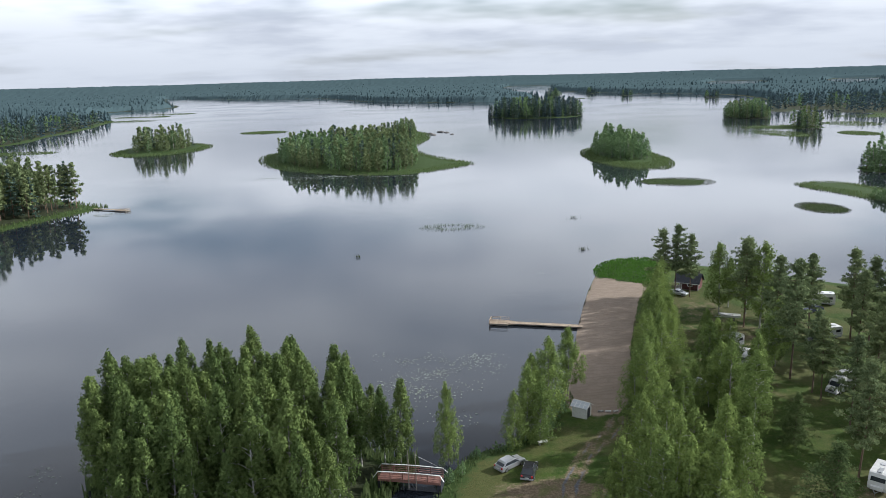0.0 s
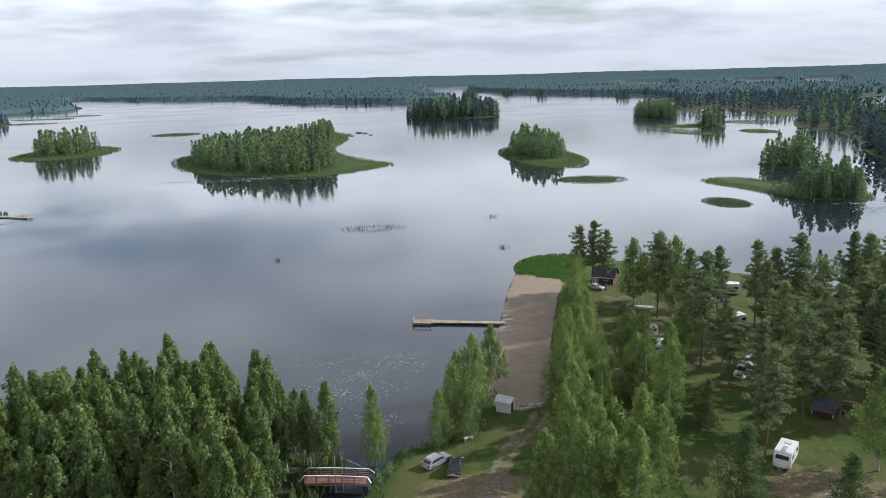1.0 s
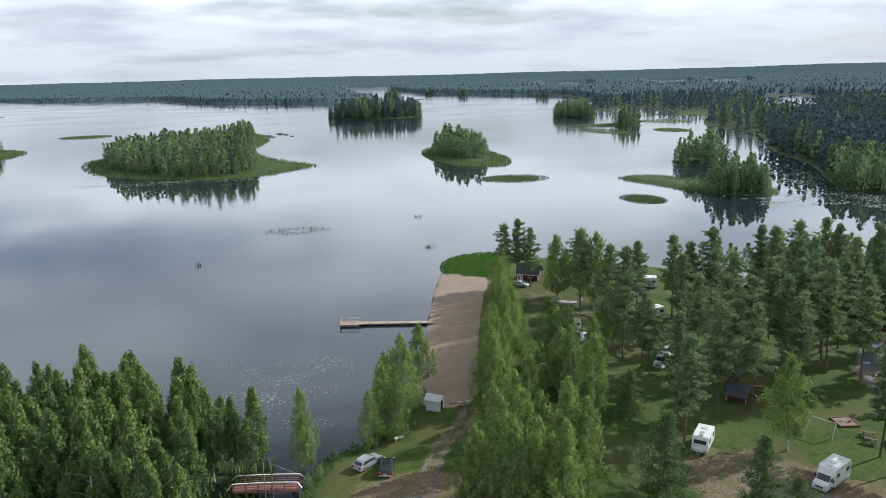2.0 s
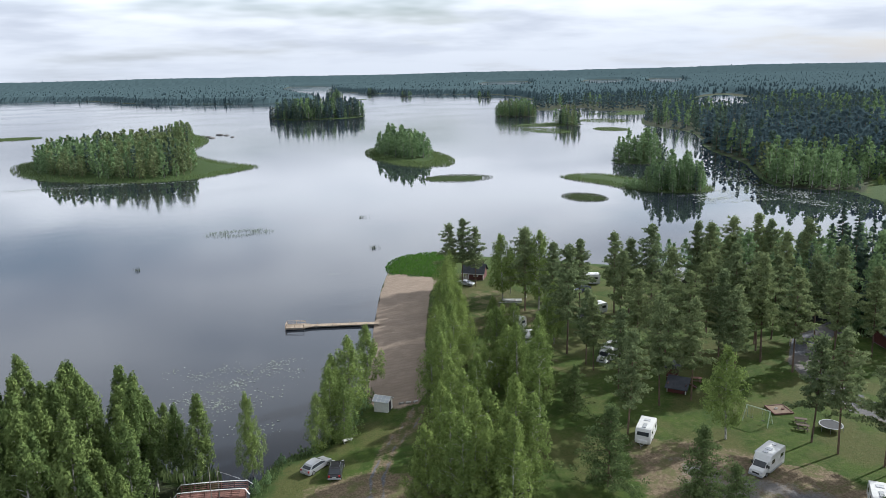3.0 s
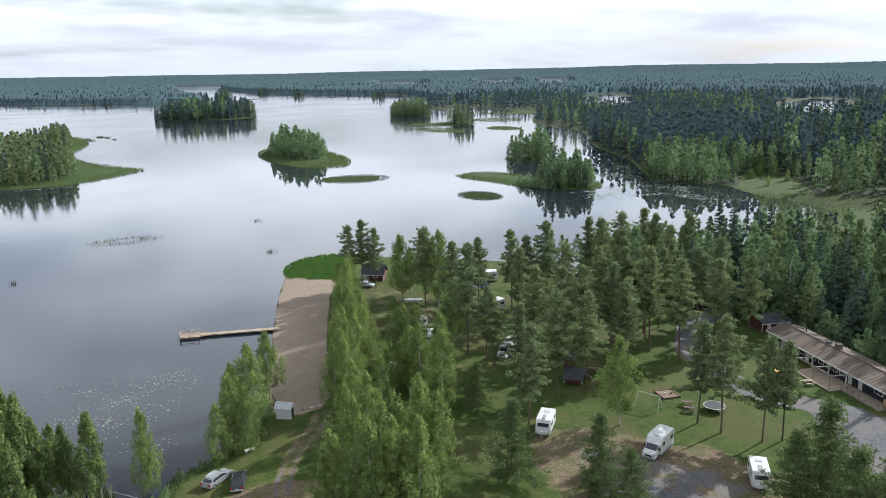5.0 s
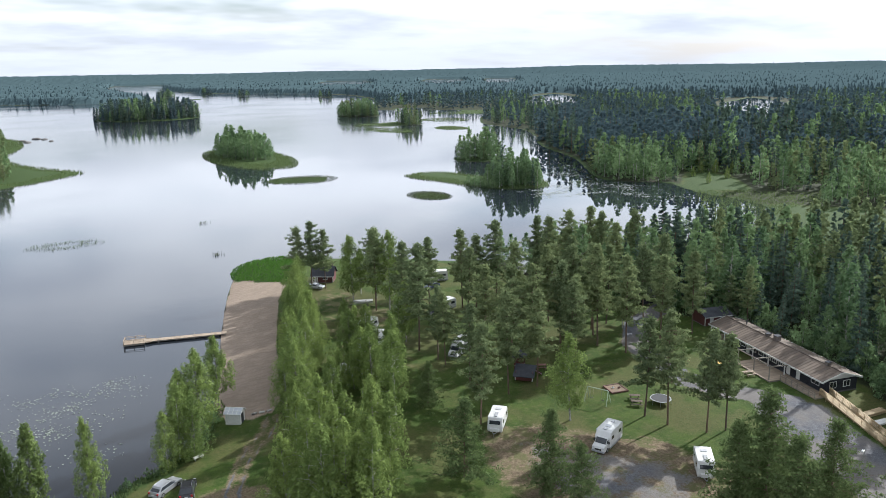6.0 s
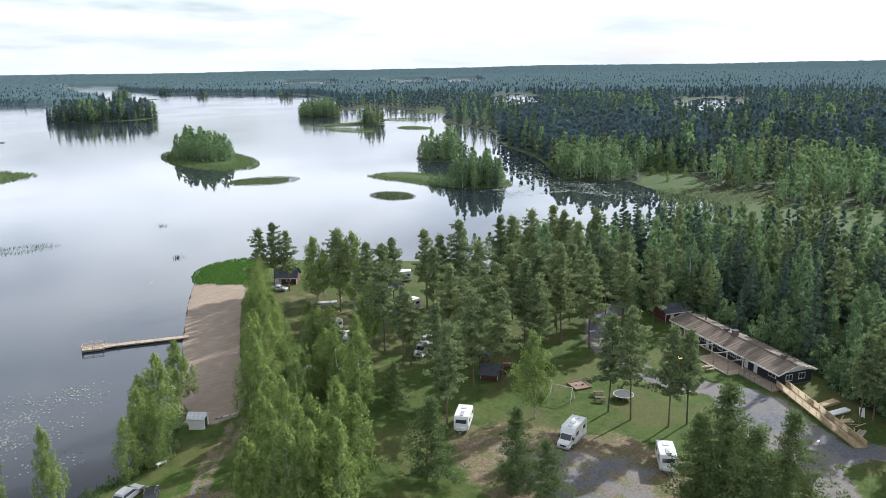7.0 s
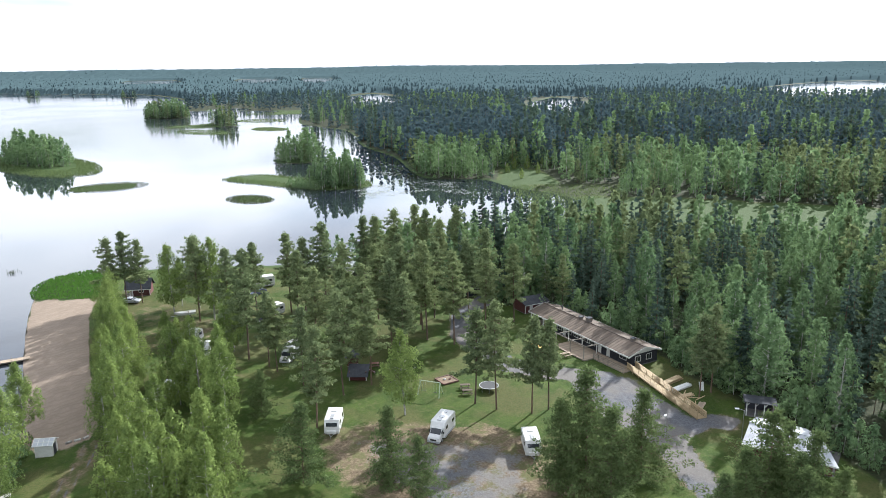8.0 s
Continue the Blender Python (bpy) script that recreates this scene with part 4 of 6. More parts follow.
def far_canopy():
    """The closed roof of the distant forest, in which the single crowns merge."""
    rng = np.random.default_rng(31)
    az = np.radians(np.arange(-42, 84, 0.22))
    rr = np.exp(np.linspace(math.log(1250), math.log(4840), 130))
    R, A = np.meshgrid(rr, az, indexing="ij")
    x, y = R * np.sin(A), R * np.cos(A)
    d = np.maximum.reduce([inside(EASTLAND, x, y), inside(WESTLAND, x, y)])
    for q in PONDS:
        d = np.minimum(d, -pond(q, x, y))
    d = np.maximum(d, (R - 3900) * 0.4)
    d = np.minimum(d, -3 - np.maximum.reduce([disc(*q, x, y) for q in REED_FLATS]))
    up = np.clip((d - 10) / 18, 0, 1) * np.clip((R - 1260) / 150, 0, 1)
    z = height(x, y) + up * (11.5 + 1.6 * wobble(x, y, 140, 4.0) + rng.uniform(-1.7, 1.4, x.shape)) - (1 - up) * 2.0
    n, m = R.shape
    i, j = np.meshgrid(np.arange(n - 1), np.arange(m - 1), indexing="ij")
    f = np.stack([i * m + j, i * m + j + 1, (i + 1) * m + j + 1, (i + 1) * m + j], -1).reshape(-1, 4)
    f = f[(up.ravel()[f] > 0).any(axis=1)]
    # the canopy sheet wears the same haze-tinted colour
    tagged(new("far_canopy", quads("far_canopy", np.stack([x, y, z], -1).reshape(-1, 3), f, [M_HAZYWOOD])), "closed canopy of far conifer forest", "forest", kind="stuff")


far_canopy()


# ---- things: tools ----
def part(name, bm, material, parent, label=""):
    me = bpy.data.meshes.new(name)
    bm.to_mesh(me)
    bm.free()
    me.materials.append(material)
    ob = new(name, me)
    ob.parent = parent
    return tagged(ob, label)


def thing(name, x, y, turn, label, category, group="", lift=0.0):
    ob = new(name)
    ob.empty_display_size = 0.4
    ob.matrix_world = pose(x, y, flat_z(x, y) + lift, 0, 0, turn)
    return tagged(ob, label, category, group)


def solid(x0, x1, y0, y1, z0, z1, bev=0.0, bm=None):
    """A box, its edges rounded by bev, added to bm."""
    bm = bm or bmesh.new()
    got = bmesh.ops.create_cube(bm, size=1.0, matrix=Matrix.Translation(((x0 + x1) / 2, (y0 + y1) / 2, (z0 + z1) / 2)) @ Matrix.Diagonal((x1 - x0, y1 - y0, z1 - z0, 1)))
    if bev:
        edges = {e for v in got["verts"] for e in v.link_edges}
        bmesh.ops.bevel(bm, geom=list(edges), offset=bev, segments=2, affect="EDGES", profile=0.6)
    return bm


def beam(a, b, w, h=None, bm=None):
    """A square bar from a to b."""
    bm = bm or bmesh.new()
    a, b = Vector(a), Vector(b)
    d = b - a
    m = Matrix.Translation((a + b) / 2) @ d.to_track_quat("Z", "Y").to_matrix().to_4x4() @ Matrix.Diagonal((w, h or w, d.length, 1))
    bmesh.ops.create_cube(bm, size=1.0, matrix=m)
    return bm


def rod(a, b, r, sides=8, bm=None, r2=None):
    bm = bm or bmesh.new()
    a, b = Vector(a), Vector(b)
    d = b - a
    m = Matrix.Translation((a + b) / 2) @ d.to_track_quat("Z", "Y").to_matrix().to_4x4()
    bmesh.ops.create_cone(bm, cap_ends=True, segments=sides, radius1=r, radius2=r if r2 is None else r2, depth=d.length, matrix=m)
    return bm


def extruded(outline, x0, x1, bev=0.0, bm=None, taper=0.0):
    """A side outline of (y, z) corners, drawn out across x from x0 to x1; taper narrows the upper part."""
    bm = bm or bmesh.new()
    zs = [z for _, z in outline]
    lo, hi = min(zs), max(zs)
    rings = []
    for x, s in ((x0, 1), (x1, -1)):
        rings.append([bm.verts.new((x + s * taper * (z - lo) / (hi - lo), y, z)) for y, z in outline])
    n = len(outline)
    faces = [bm.faces.new(rings[0]), bm.faces.new(rings[1][::-1])]
    faces += [bm.faces.new((rings[0][(i + 1) % n], rings[0][i], rings[1][i], rings[1][(i + 1) % n])) for i in range(n)]
    bmesh.ops.recalc_face_normals(bm, faces=faces)
    if bev:
        bmesh.ops.bevel(bm, geom=list({e for f in faces for e in f.edges}), offset=bev, segments=2, affect="EDGES", profile=0.6)
    return bm


def extruded_y(outline, y0, y1, bm=None):
    """An outline of (x, z) corners, drawn out along y."""
    bm = bm or bmesh.new()
    a, b = [[bm.verts.new((x, y, z)) for x, z in outline] for y in (y0, y1)]
    n = len(outline)
    faces = [bm.faces.new(a), bm.faces.new(b[::-1])] + [bm.faces.new((a[(i + 1) % n], a[i], b[i], b[(i + 1) % n])) for i in range(n)]
    bmesh.ops.recalc_face_normals(bm, faces=faces)
    return bm


M_WHITE = plain("white_gelcoat", (0.576, 0.576, 0.562), (0.504, 0.504, 0.490), 0.35, 1.5)
M_WHITEWOOD = plain("white_painted_wood", (0.613, 0.613, 0.588), (0.497, 0.497, 0.472), 0.6, 2.0, bump=0.2, rnd=0.15)
M_GLASS = plain("dark_window_glass", (0.020, 0.024, 0.028), (0.035, 0.040, 0.046), 0.08, 0.8)
M_RUBBER = plain("black_rubber", (0.018, 0.018, 0.018), (0.035, 0.034, 0.032), 0.85, 6.0)
M_STEEL = plain("grey_steel", (0.42, 0.43, 0.44), (0.30, 0.31, 0.32), 0.35, 4.0, metal=0.8)
M_GREYPLASTIC = plain("grey_plastic", (0.32, 0.33, 0.34), (0.24, 0.25, 0.26), 0.5, 3.0)
M_SILVER = plain("silver_car_paint", (0.425, 0.433, 0.451), (0.357, 0.365, 0.383), 0.28, 1.2, metal=0.55)
M_BLACKPAINT = plain("black_car_paint", (0.012, 0.012, 0.014), (0.025, 0.025, 0.028), 0.22, 1.2)
M_BLUEPAINT = plain("dark_blue_car_paint", (0.03, 0.04, 0.07), (0.05, 0.06, 0.09), 0.25, 1.2)
M_LAMP = plain("clear_lamp_glass", (0.520, 0.528, 0.544), (0.400, 0.408, 0.424), 0.1, 3.0)
M_REDLAMP = plain("red_lamp_glass", (0.35, 0.02, 0.02), (0.25, 0.015, 0.015), 0.15, 3.0)
M_PLANK = plain("weathered_planks", (0.243, 0.222, 0.189), (0.169, 0.152, 0.129), 0.85, 1.6, bump=0.4, rnd=0.6)
M_NEWWOOD = plain("fresh_sawn_pine", (0.374, 0.281, 0.158), (0.288, 0.216, 0.119), 0.75, 1.4, bump=0.3, rnd=0.6)
M_DECKWOOD = plain("pale_deck_boards", (0.310, 0.243, 0.176), (0.243, 0.189, 0.135), 0.8, 1.4, bump=0.3, rnd=0.6)
M_REDWOOD = plain("red_painted_boards", (0.085, 0.022, 0.019), (0.055, 0.016, 0.015), 0.75, 2.0, bump=0.4, rnd=0.3)
M_REDRAIL = plain("faded_red_boards", (0.187, 0.089, 0.070), (0.123, 0.061, 0.049), 0.8, 2.0, bump=0.4, rnd=0.6)
M_DARKWOOD = plain("dark_stained_boards", (0.022, 0.024, 0.030), (0.040, 0.042, 0.050), 0.7, 2.0, bump=0.4, rnd=0.3)
M_FELT = plain("dark_roofing_felt", (0.040, 0.044, 0.052), (0.065, 0.068, 0.076), 0.85, 1.2, bump=0.3)
M_TILEROOF = plain("brown_profiled_roof", (0.155, 0.122, 0.097), (0.101, 0.081, 0.065), 0.75, 0.8, bump=0.3, rnd=0.5)
M_PALEROOF = plain("pale_grey_sheet_roof", (0.413, 0.424, 0.448), (0.287, 0.298, 0.321), 0.85, 0.6, rnd=0.3)
M_SHEDROOF = plain("greenhouse_roof_sheet", (0.425, 0.451, 0.476), (0.323, 0.348, 0.383), 0.3, 0.9)
M_BRICKWORK = plain("sooty_chimney", (0.16, 0.13, 0.11), (0.09, 0.08, 0.075), 0.9, 3.0, bump=0.5)
M_SANDPIT = plain("play_sand", (0.188, 0.135, 0.090), (0.128, 0.094, 0.064), 0.95, 2.0, bump=0.3)
M_NET = plain("black_net", (0.020, 0.022, 0.025), (0.035, 0.037, 0.040), 0.8, 5.0)
M_GREENMETAL = plain("pale_green_steel", (0.48, 0.56, 0.44), (0.38, 0.46, 0.36), 0.5, 3.0)
M_BLUETARP = plain("blue_plastic", (0.10, 0.28, 0.46), (0.08, 0.22, 0.38), 0.5, 2.0)
M_OLDWOOD = plain("dark_weathered_boards", (0.120, 0.095, 0.075), (0.070, 0.058, 0.048), 0.85, 1.8, bump=0.4, rnd=0.5)
M_PITWOOD = plain("red_brown_kerb_boards", (0.130, 0.068, 0.048), (0.085, 0.048, 0.036), 0.85, 1.8, bump=0.4, rnd=0.5)
M_STONE = plain("grey_stone", (0.150, 0.143, 0.135), (0.090, 0.086, 0.083), 0.9, 1.5, bump=0.6, rnd=0.4)
M_YELLOW = plain("yellow_parasol_cloth", (0.75, 0.48, 0.14), (0.62, 0.38, 0.10), 0.8, 2.0)


for dull in (M_FELT, M_TILEROOF, M_DARKWOOD, M_PLANK, M_OLDWOOD):
    dull.node_tree.nodes["Principled BSDF"].inputs["Specular IOR Level"].default_value = 0.15


# ---- vehicles ----
def wheel(parent, x, y, r, w, name="wheel"):
    tyre = part(name, rod((x - w / 2, y, r), (x + w / 2, y, r), r, 14), M_RUBBER, parent)
    part("rim", rod((x - w / 2 - 0.012, y, r), (x + w / 2 + 0.012, y, r), r * 0.58, 10), M_STEEL, tyre, "pale metal rim")
    return tyre


def caravan(x, y, turn, label, length=5.2, near_window=True):
    """A touring caravan; its drawbar points along +y."""
    ob = thing("caravan", x, y, turn, label, "caravan", "caravans of the camp")
    h, w, l = 2.62, 1.14, length / 2
    side = [(-l, 0.55), (l - 0.1, 0.45), (l, 0.8), (l - 0.12, 1.65), (l - 0.5, h - 0.08), (l - 0.8, h), (-l + 0.35, h), (-l + 0.05, h - 0.35), (-l, 1.2)]
    part("body", extruded(side, -w, w, 0.07), M_WHITE, ob)
    part("skirt", solid(-w + 0.08, w - 0.08, -l + 0.15, l - 0.2, 0.30, 0.56, 0.02), M_GREYPLASTIC, ob, "grey underbody skirt")
    part("window", extruded([(l - 0.10, 1.62), (l - 0.30, 2.12), (l - 0.26, 2.12), (l - 0.045, 1.62)], -0.85, 0.85, 0.01), M_GLASS, ob, "dark front window")
    part("window", solid(-0.8, 0.8, -l - 0.012, -l + 0.03, 1.45, 2.05, 0.01), M_GLASS, ob, "dark rear window")
    for s in (-1, 1):
        for y0 in (-l + 0.5, 0.5):
            part("window", solid(s * w - 0.02, s * w + 0.014, y0, y0 + 1.05, 1.42, 2.0, 0.006), M_GLASS, ob, "dark side window")
    part("door", solid(w - 0.01, w + 0.016, -0.42, 0.22, 0.6, 2.25, 0.008), M_WHITEWOOD, ob)
    part("stripe", solid(-w - 0.006, -w + 0.01, -l + 0.2, l - 0.35, 1.05, 1.14), M_GREYPLASTIC, ob, "grey side stripe")
    for yy, sx in ((-0.9, 0.45), (0.7, 0.28), (l - 1.1, 0.28)):
        part("roof_hatch", solid(-sx, sx, yy - 0.35, yy + 0.35, h - 0.02, h + 0.09, 0.03), M_LAMP if sx > 0.3 else M_GREYPLASTIC, ob, "raised roof hatch")
    for s in (-1, 1):
        wheel(ob, s * (w - 0.14), -0.15, 0.31, 0.19)
        part("tail_lamp", solid(s * 0.95 - 0.08, s * 0.95 + 0.08, -l - 0.015, -l + 0.03, 0.72, 0.98, 0.01), M_REDLAMP, ob, "red tail lamp")
    bar = beam((0.55, l - 0.3, 0.5), (0, l + 1.05, 0.48), 0.08)
    beam((-0.55, l - 0.3, 0.5), (0, l + 1.05, 0.48), 0.08, bm=bar)
    part("drawbar", bar, M_STEEL, ob)
    part("gas_locker", solid(-0.7, 0.7, l - 0.05, l + 0.35, 0.55, 1.05, 0.06), M_WHITE, ob)
    part("jockey_wheel", rod((0, l + 0.9, 0.0), (0, l + 0.9, 0.62), 0.035, 6), M_STEEL, ob)
    return ob


def motorhome(x, y, turn, label, length=6.3, alcove=False):
    """A motorhome; it faces +y."""
    ob = thing("motorhome", x, y, turn, label, "motorhome", "motorhomes of the camp")
    h, w, l = 2.85, 1.15, length / 2
    nose = l - 1.75
    side = [(-l, 0.5), (nose, 0.45), (nose + 0.25, 1.3), (nose + 0.7 if alcove else nose + 0.15, 2.05), (nose + 0.75 if alcove else nose - 0.35, h - 0.15), (nose - 0.9, h), (-l + 0.2, h), (-l, h - 0.25)]
    part("body", extruded(side, -w, w, 0.06), M_WHITE, ob)
    cab = [(nose - 0.2, 0.35), (l - 0.1, 0.35), (l, 0.75), (l - 0.15, 1.12), (l - 0.85, 1.32), (nose + 0.22, 2.06), (nose - 0.2, 2.1)]
    cabin = part("cab", extruded(cab, -0.98, 0.98, 0.07, taper=0.1), M_WHITE, ob)
    part("windscreen", extruded([(l - 0.86, 1.34), (nose + 0.34, 1.98), (nose + 0.39, 2.0), (l - 0.80, 1.35)], -0.80, 0.80, 0.008), M_GLASS, cabin, "dark windscreen")
    for s in (-1, 1):
        part("cab_window", solid(s * 0.93 - 0.03, s * 0.93 + 0.03, nose + 0.05, l - 1.05, 1.32, 1.75, 0.01), M_GLASS, cabin, "dark cab window")
        part("headlight", solid(s * 0.72 - 0.14, s * 0.72 + 0.14, l - 0.18, l - 0.03, 0.82, 1.04, 0.03), M_LAMP, cabin, "clear headlight")
        part("mirror", solid(s * 1.16 - 0.09, s * 1.16 + 0.09, nose + 0.35, nose + 0.5, 1.3, 1.65, 0.03), M_RUBBER, cabin, "black wing mirror")
        for yy in (-l + 0.85, nose + 0.55):
            wheel(ob, s * 0.92, yy, 0.34, 0.24)
        part("window", solid(s * w - 0.02, s * w + 0.014, -l + 0.6, -l + 1.5, 1.55, 2.1, 0.008), M_GLASS, ob, "dark side window")
        part("window", solid(s * w - 0.02, s * w + 0.014, nose - 1.35, nose - 0.5, 1.55, 2.1, 0.008), M_GLASS, ob, "dark side window")
        part("skirt", solid(s * w - 0.03, s * w + 0.01, -l + 0.1, nose - 0.1, 0.34, 0.62, 0.01), M_GREYPLASTIC, ob, "grey side skirt")
        part("tail_lamp", solid(s * 0.98 - 0.07, s * 0.98 + 0.07, -l - 0.015, -l + 0.03, 0.75, 1.15, 0.01), M_REDLAMP, ob, "red tail lamp")
    part("grille", solid(-0.5, 0.5, l - 0.06, l + 0.012, 0.62, 0.86, 0.02), M_RUBBER, cabin, "black grille")
    part("bumper", solid(-0.98, 0.98, l - 0.2, l + 0.06, 0.30, 0.56, 0.05), M_GREYPLASTIC, cabin)
    part("window", solid(-0.5, 0.5, -l - 0.014, -l + 0.02, 1.5, 2.05, 0.008), M_GLASS, ob, "dark rear window")
    for yy, sx in ((-l + 1.0, 0.24), (-0.5, 0.36), (nose - 0.9, 0.3)):
        part("roof_hatch", solid(-sx, sx, yy - sx, yy + sx, h - 0.02, h + 0.10, 0.03), M_LAMP, ob, "raised roof hatch")
    part("awning_box", solid(w - 0.02, w + 0.12, -l + 0.4, nose - 0.3, h - 0.28, h - 0.12, 0.03), M_GREYPLASTIC, ob, "rolled awning in a grey case")
    return ob


def car(x, y, turn, label, paint, length=4.7, wide=0.91, high=1.48, estate=True, group=""):
    """A car; it faces +y."""
    ob = thing("car", x, y, turn, label, "car", group)
    l = length / 2
    low = [(-l + 0.05, 0.28), (l - 0.08, 0.26), (l, 0.5), (l - 0.12, 0.74), (l - 1.15, 0.92), (-l + 0.15, 0.98), (-l, 0.72)]
    part("body", extruded(low, -wide, wide, 0.08), paint, ob)
    back = -l + 0.28 if estate else -l + 0.75
    top = [(l - 1.15, 0.88), (l - 2.0, high - 0.04), (l - 2.5, high), (-l + 0.9 if estate else -l + 1.6, high - 0.02), (back, 0.93)]
    roof = part("roof", extruded(top, -wide + 0.06, wide - 0.06, 0.05, taper=0.16), paint, ob)
    glass = [(l - 1.32, 0.95), (l - 2.02, high - 0.14), (-l + 1.0 if estate else -l + 1.6, high - 0.15), (back + 0.22, 0.97)]
    for s in (-1, 1):
        bm = bmesh.new()
        q = [bm.verts.new((s * (wide - 0.045 - 0.16 * (z - 0.9) / (high - 0.9)), yy, z)) for yy, z in glass]
        p = [bm.verts.new((s * (wide - 0.10 - 0.16 * (z - 0.9) / (high - 0.9)), yy, z)) for yy, z in glass]
        fs = [bm.faces.new(q), bm.faces.new(p[::-1])] + [bm.faces.new((q[(i + 1) % 4], q[i], p[i], p[(i + 1) % 4])) for i in range(4)]
        bmesh.ops.recalc_face_normals(bm, faces=fs)
        part("side_window", bm, M_GLASS, roof, "dark side window")
    part("windscreen", extruded([(l - 1.22, 0.96), (l - 1.98, high - 0.12), (l - 1.92, high - 0.10), (l - 1.15, 0.96)], -wide + 0.22, wide - 0.22, 0.005), M_GLASS, roof, "dark windscreen")
    part("rear_window", extruded([(back - 0.02, 1.0), (-l + (0.82 if estate else 1.5), high - 0.12), (-l + (0.88 if estate else 1.56), high - 0.12), (back + 0.06, 1.0)], -wide + 0.24, wide - 0.24, 0.005), M_GLASS, roof, "dark rear window")
    for s in (-1, 1):
        for yy in (-l + 0.85, l - 0.9):
            wheel(ob, s * (wide - 0.10), yy, 0.33, 0.22)
        part("headlight", solid(s * 0.66 - 0.17, s * 0.66 + 0.17, l - 0.24, l - 0.04, 0.58, 0.74, 0.03), M_LAMP, ob, "clear headlight")
        part("tail_lamp", solid(s * 0.72 - 0.13, s * 0.72 + 0.13, -l - 0.005, -l + 0.14, 0.66, 0.92, 0.02), M_REDLAMP, ob, "red tail lamp")
        part("mirror", solid(s * (wide + 0.08) - 0.09, s * (wide + 0.08) + 0.09, l - 1.55, l - 1.42, 0.92, 1.06, 0.03), paint, ob)
        if estate:
            part("roof_rail", beam((s * (wide - 0.27), l - 2.3, high + 0.04), (s * (wide - 0.27), -l + 1.0, high + 0.03), 0.04), M_STEEL, roof, "silver roof rail")
    part("bumper", solid(-wide + 0.04, wide - 0.04, -l - 0.04, -l + 0.12, 0.32, 0.58, 0.04), M_GREYPLASTIC, ob)
    part("number_plate", solid(-0.26, 0.26, -l - 0.05, -l - 0.03, 0.60, 0.71), M_WHITEWOOD, ob, "plain white plate")
    return ob


motorhome(67.6, 74.9, 116, "white motorhome parked on the gravel edge", 6.4)
caravan(56.9, 88.0, 137, "white caravan with dark windows on worn grass", 5.0)
caravan(74.0, 62.4, 140, "white caravan with a roof hatch on gravel", 4.9)
motorhome(87.5, 165.8, 70, "white motorhome among the pines near the shore", 6.6, True)
caravan(55.6, 130.8, 150, "white caravan under the birches", 4.8)
caravan(50.5, 119.8, 160, "small white caravan behind a birch", 4.4)
motorhome(41.2, 117.0, 100, "white camper van beside the beach birches", 5.6)
caravan(57.0, 139.6, 120, "white caravan half hidden by birch leaves", 4.8)
motorhome(67.2, 117.8, 125, "white and silver motorhome between pines", 6.2)
motorhome(111.8, 160.5, 130, "white motorhome at the wood's edge by the shore", 6.4, True)
caravan(78.0, 143.0, 100, "white caravan in the shade of pines", 4.8)
car(8.7, 96.3, -50, "silver estate car parked on the grass", M_SILVER, 4.75)
car(11.2, 93.9, -16, "black sport utility car parked on the grass", M_BLACKPAINT, 4.6, 0.94, 1.68)
car(57.9, 176.0, -132, "silver saloon car beside the red cabin", M_SILVER, 4.5, 0.9, 1.43, False)
car(83.4, 160.0, 110, "dark car in front of a motorhome", M_BLUEPAINT, 4.5, 0.9, 1.45, True)
car(74.6, 140.8, 100, "dark car parked beside a caravan", M_BLACKPAINT, 4.5, 0.9, 1.5, True)


def boat_trailer(x, y, turn):
    ob = thing("boat_trailer", x, y, turn, "white open boat lying on a road trailer", "boat trailer")
    bm = bmesh.new()
    rings = []
    for yy, half, keel, top in ((-2.2, 0.75, 0.55, 1.15), (-1.0, 0.85, 0.5, 1.12), (0.6, 0.80, 0.5, 1.15), (1.7, 0.5, 0.6, 1.25), (2.4, 0.05, 0.95, 1.38)):
        rings.append([bm.verts.new(p) for p in ((-half, yy, top), (-half * 0.7, yy, keel + 0.15), (0, yy, keel), (half * 0.7, yy, keel + 0.15), (half, yy, top), (half * 0.85, yy, top - 0.03), (0, yy, keel + 0.25), (-half * 0.85, yy, top - 0.03))])
    for a, b in zip(rings, rings[1:]):
        for i in range(8):
            bm.faces.new((a[i], a[(i + 1) % 8], b[(i + 1) % 8], b[i]))
    bm.faces.new(rings[0])
    bm.faces.new(rings[-1][::-1])
    bmesh.ops.recalc_face_normals(bm, faces=bm.faces[:])
    part("hull", bm, M_WHITE, ob)
    part("thwart", solid(-0.68, 0.68, -0.7, -0.4, 0.98, 1.04), M_PLANK, ob)
    part("frame", beam((0, -2.0, 0.42), (0, 3.2, 0.42), 0.09), M_STEEL, ob)
    part("axle", beam((-0.8, -0.8, 0.38), (0.8, -0.8, 0.38), 0.07), M_STEEL, ob)
    for s in (-1, 1):
        wheel(ob, s * 0.9, -0.8, 0.28, 0.17)


boat_trailer(63.2, 156.6, 70)


# ---- jetties, bridge and shed on the shore ----
def board_run(parent, x0, x1, y0, y1, z, step, material, name="plank", gap=0.02, thick=0.04):
    """Planks laid across x, one after the other along y, sharing one mesh."""
    n = max(1, int(round((y1 - y0) / step)))
    w = (y1 - y0) / n
    bm = solid(x0, x1, gap / 2, w - gap / 2, -thick, 0)
    me = bpy.data.meshes.new(name)
    bm.to_mesh(me)
    bm.free()
    me.materials.append(material)
    for i in range(n):
        o = new(name, me)
        o.parent = parent
        o.location = (0.0, y0 + i * w, z + 0.004 * math.sin(i * 2.7))


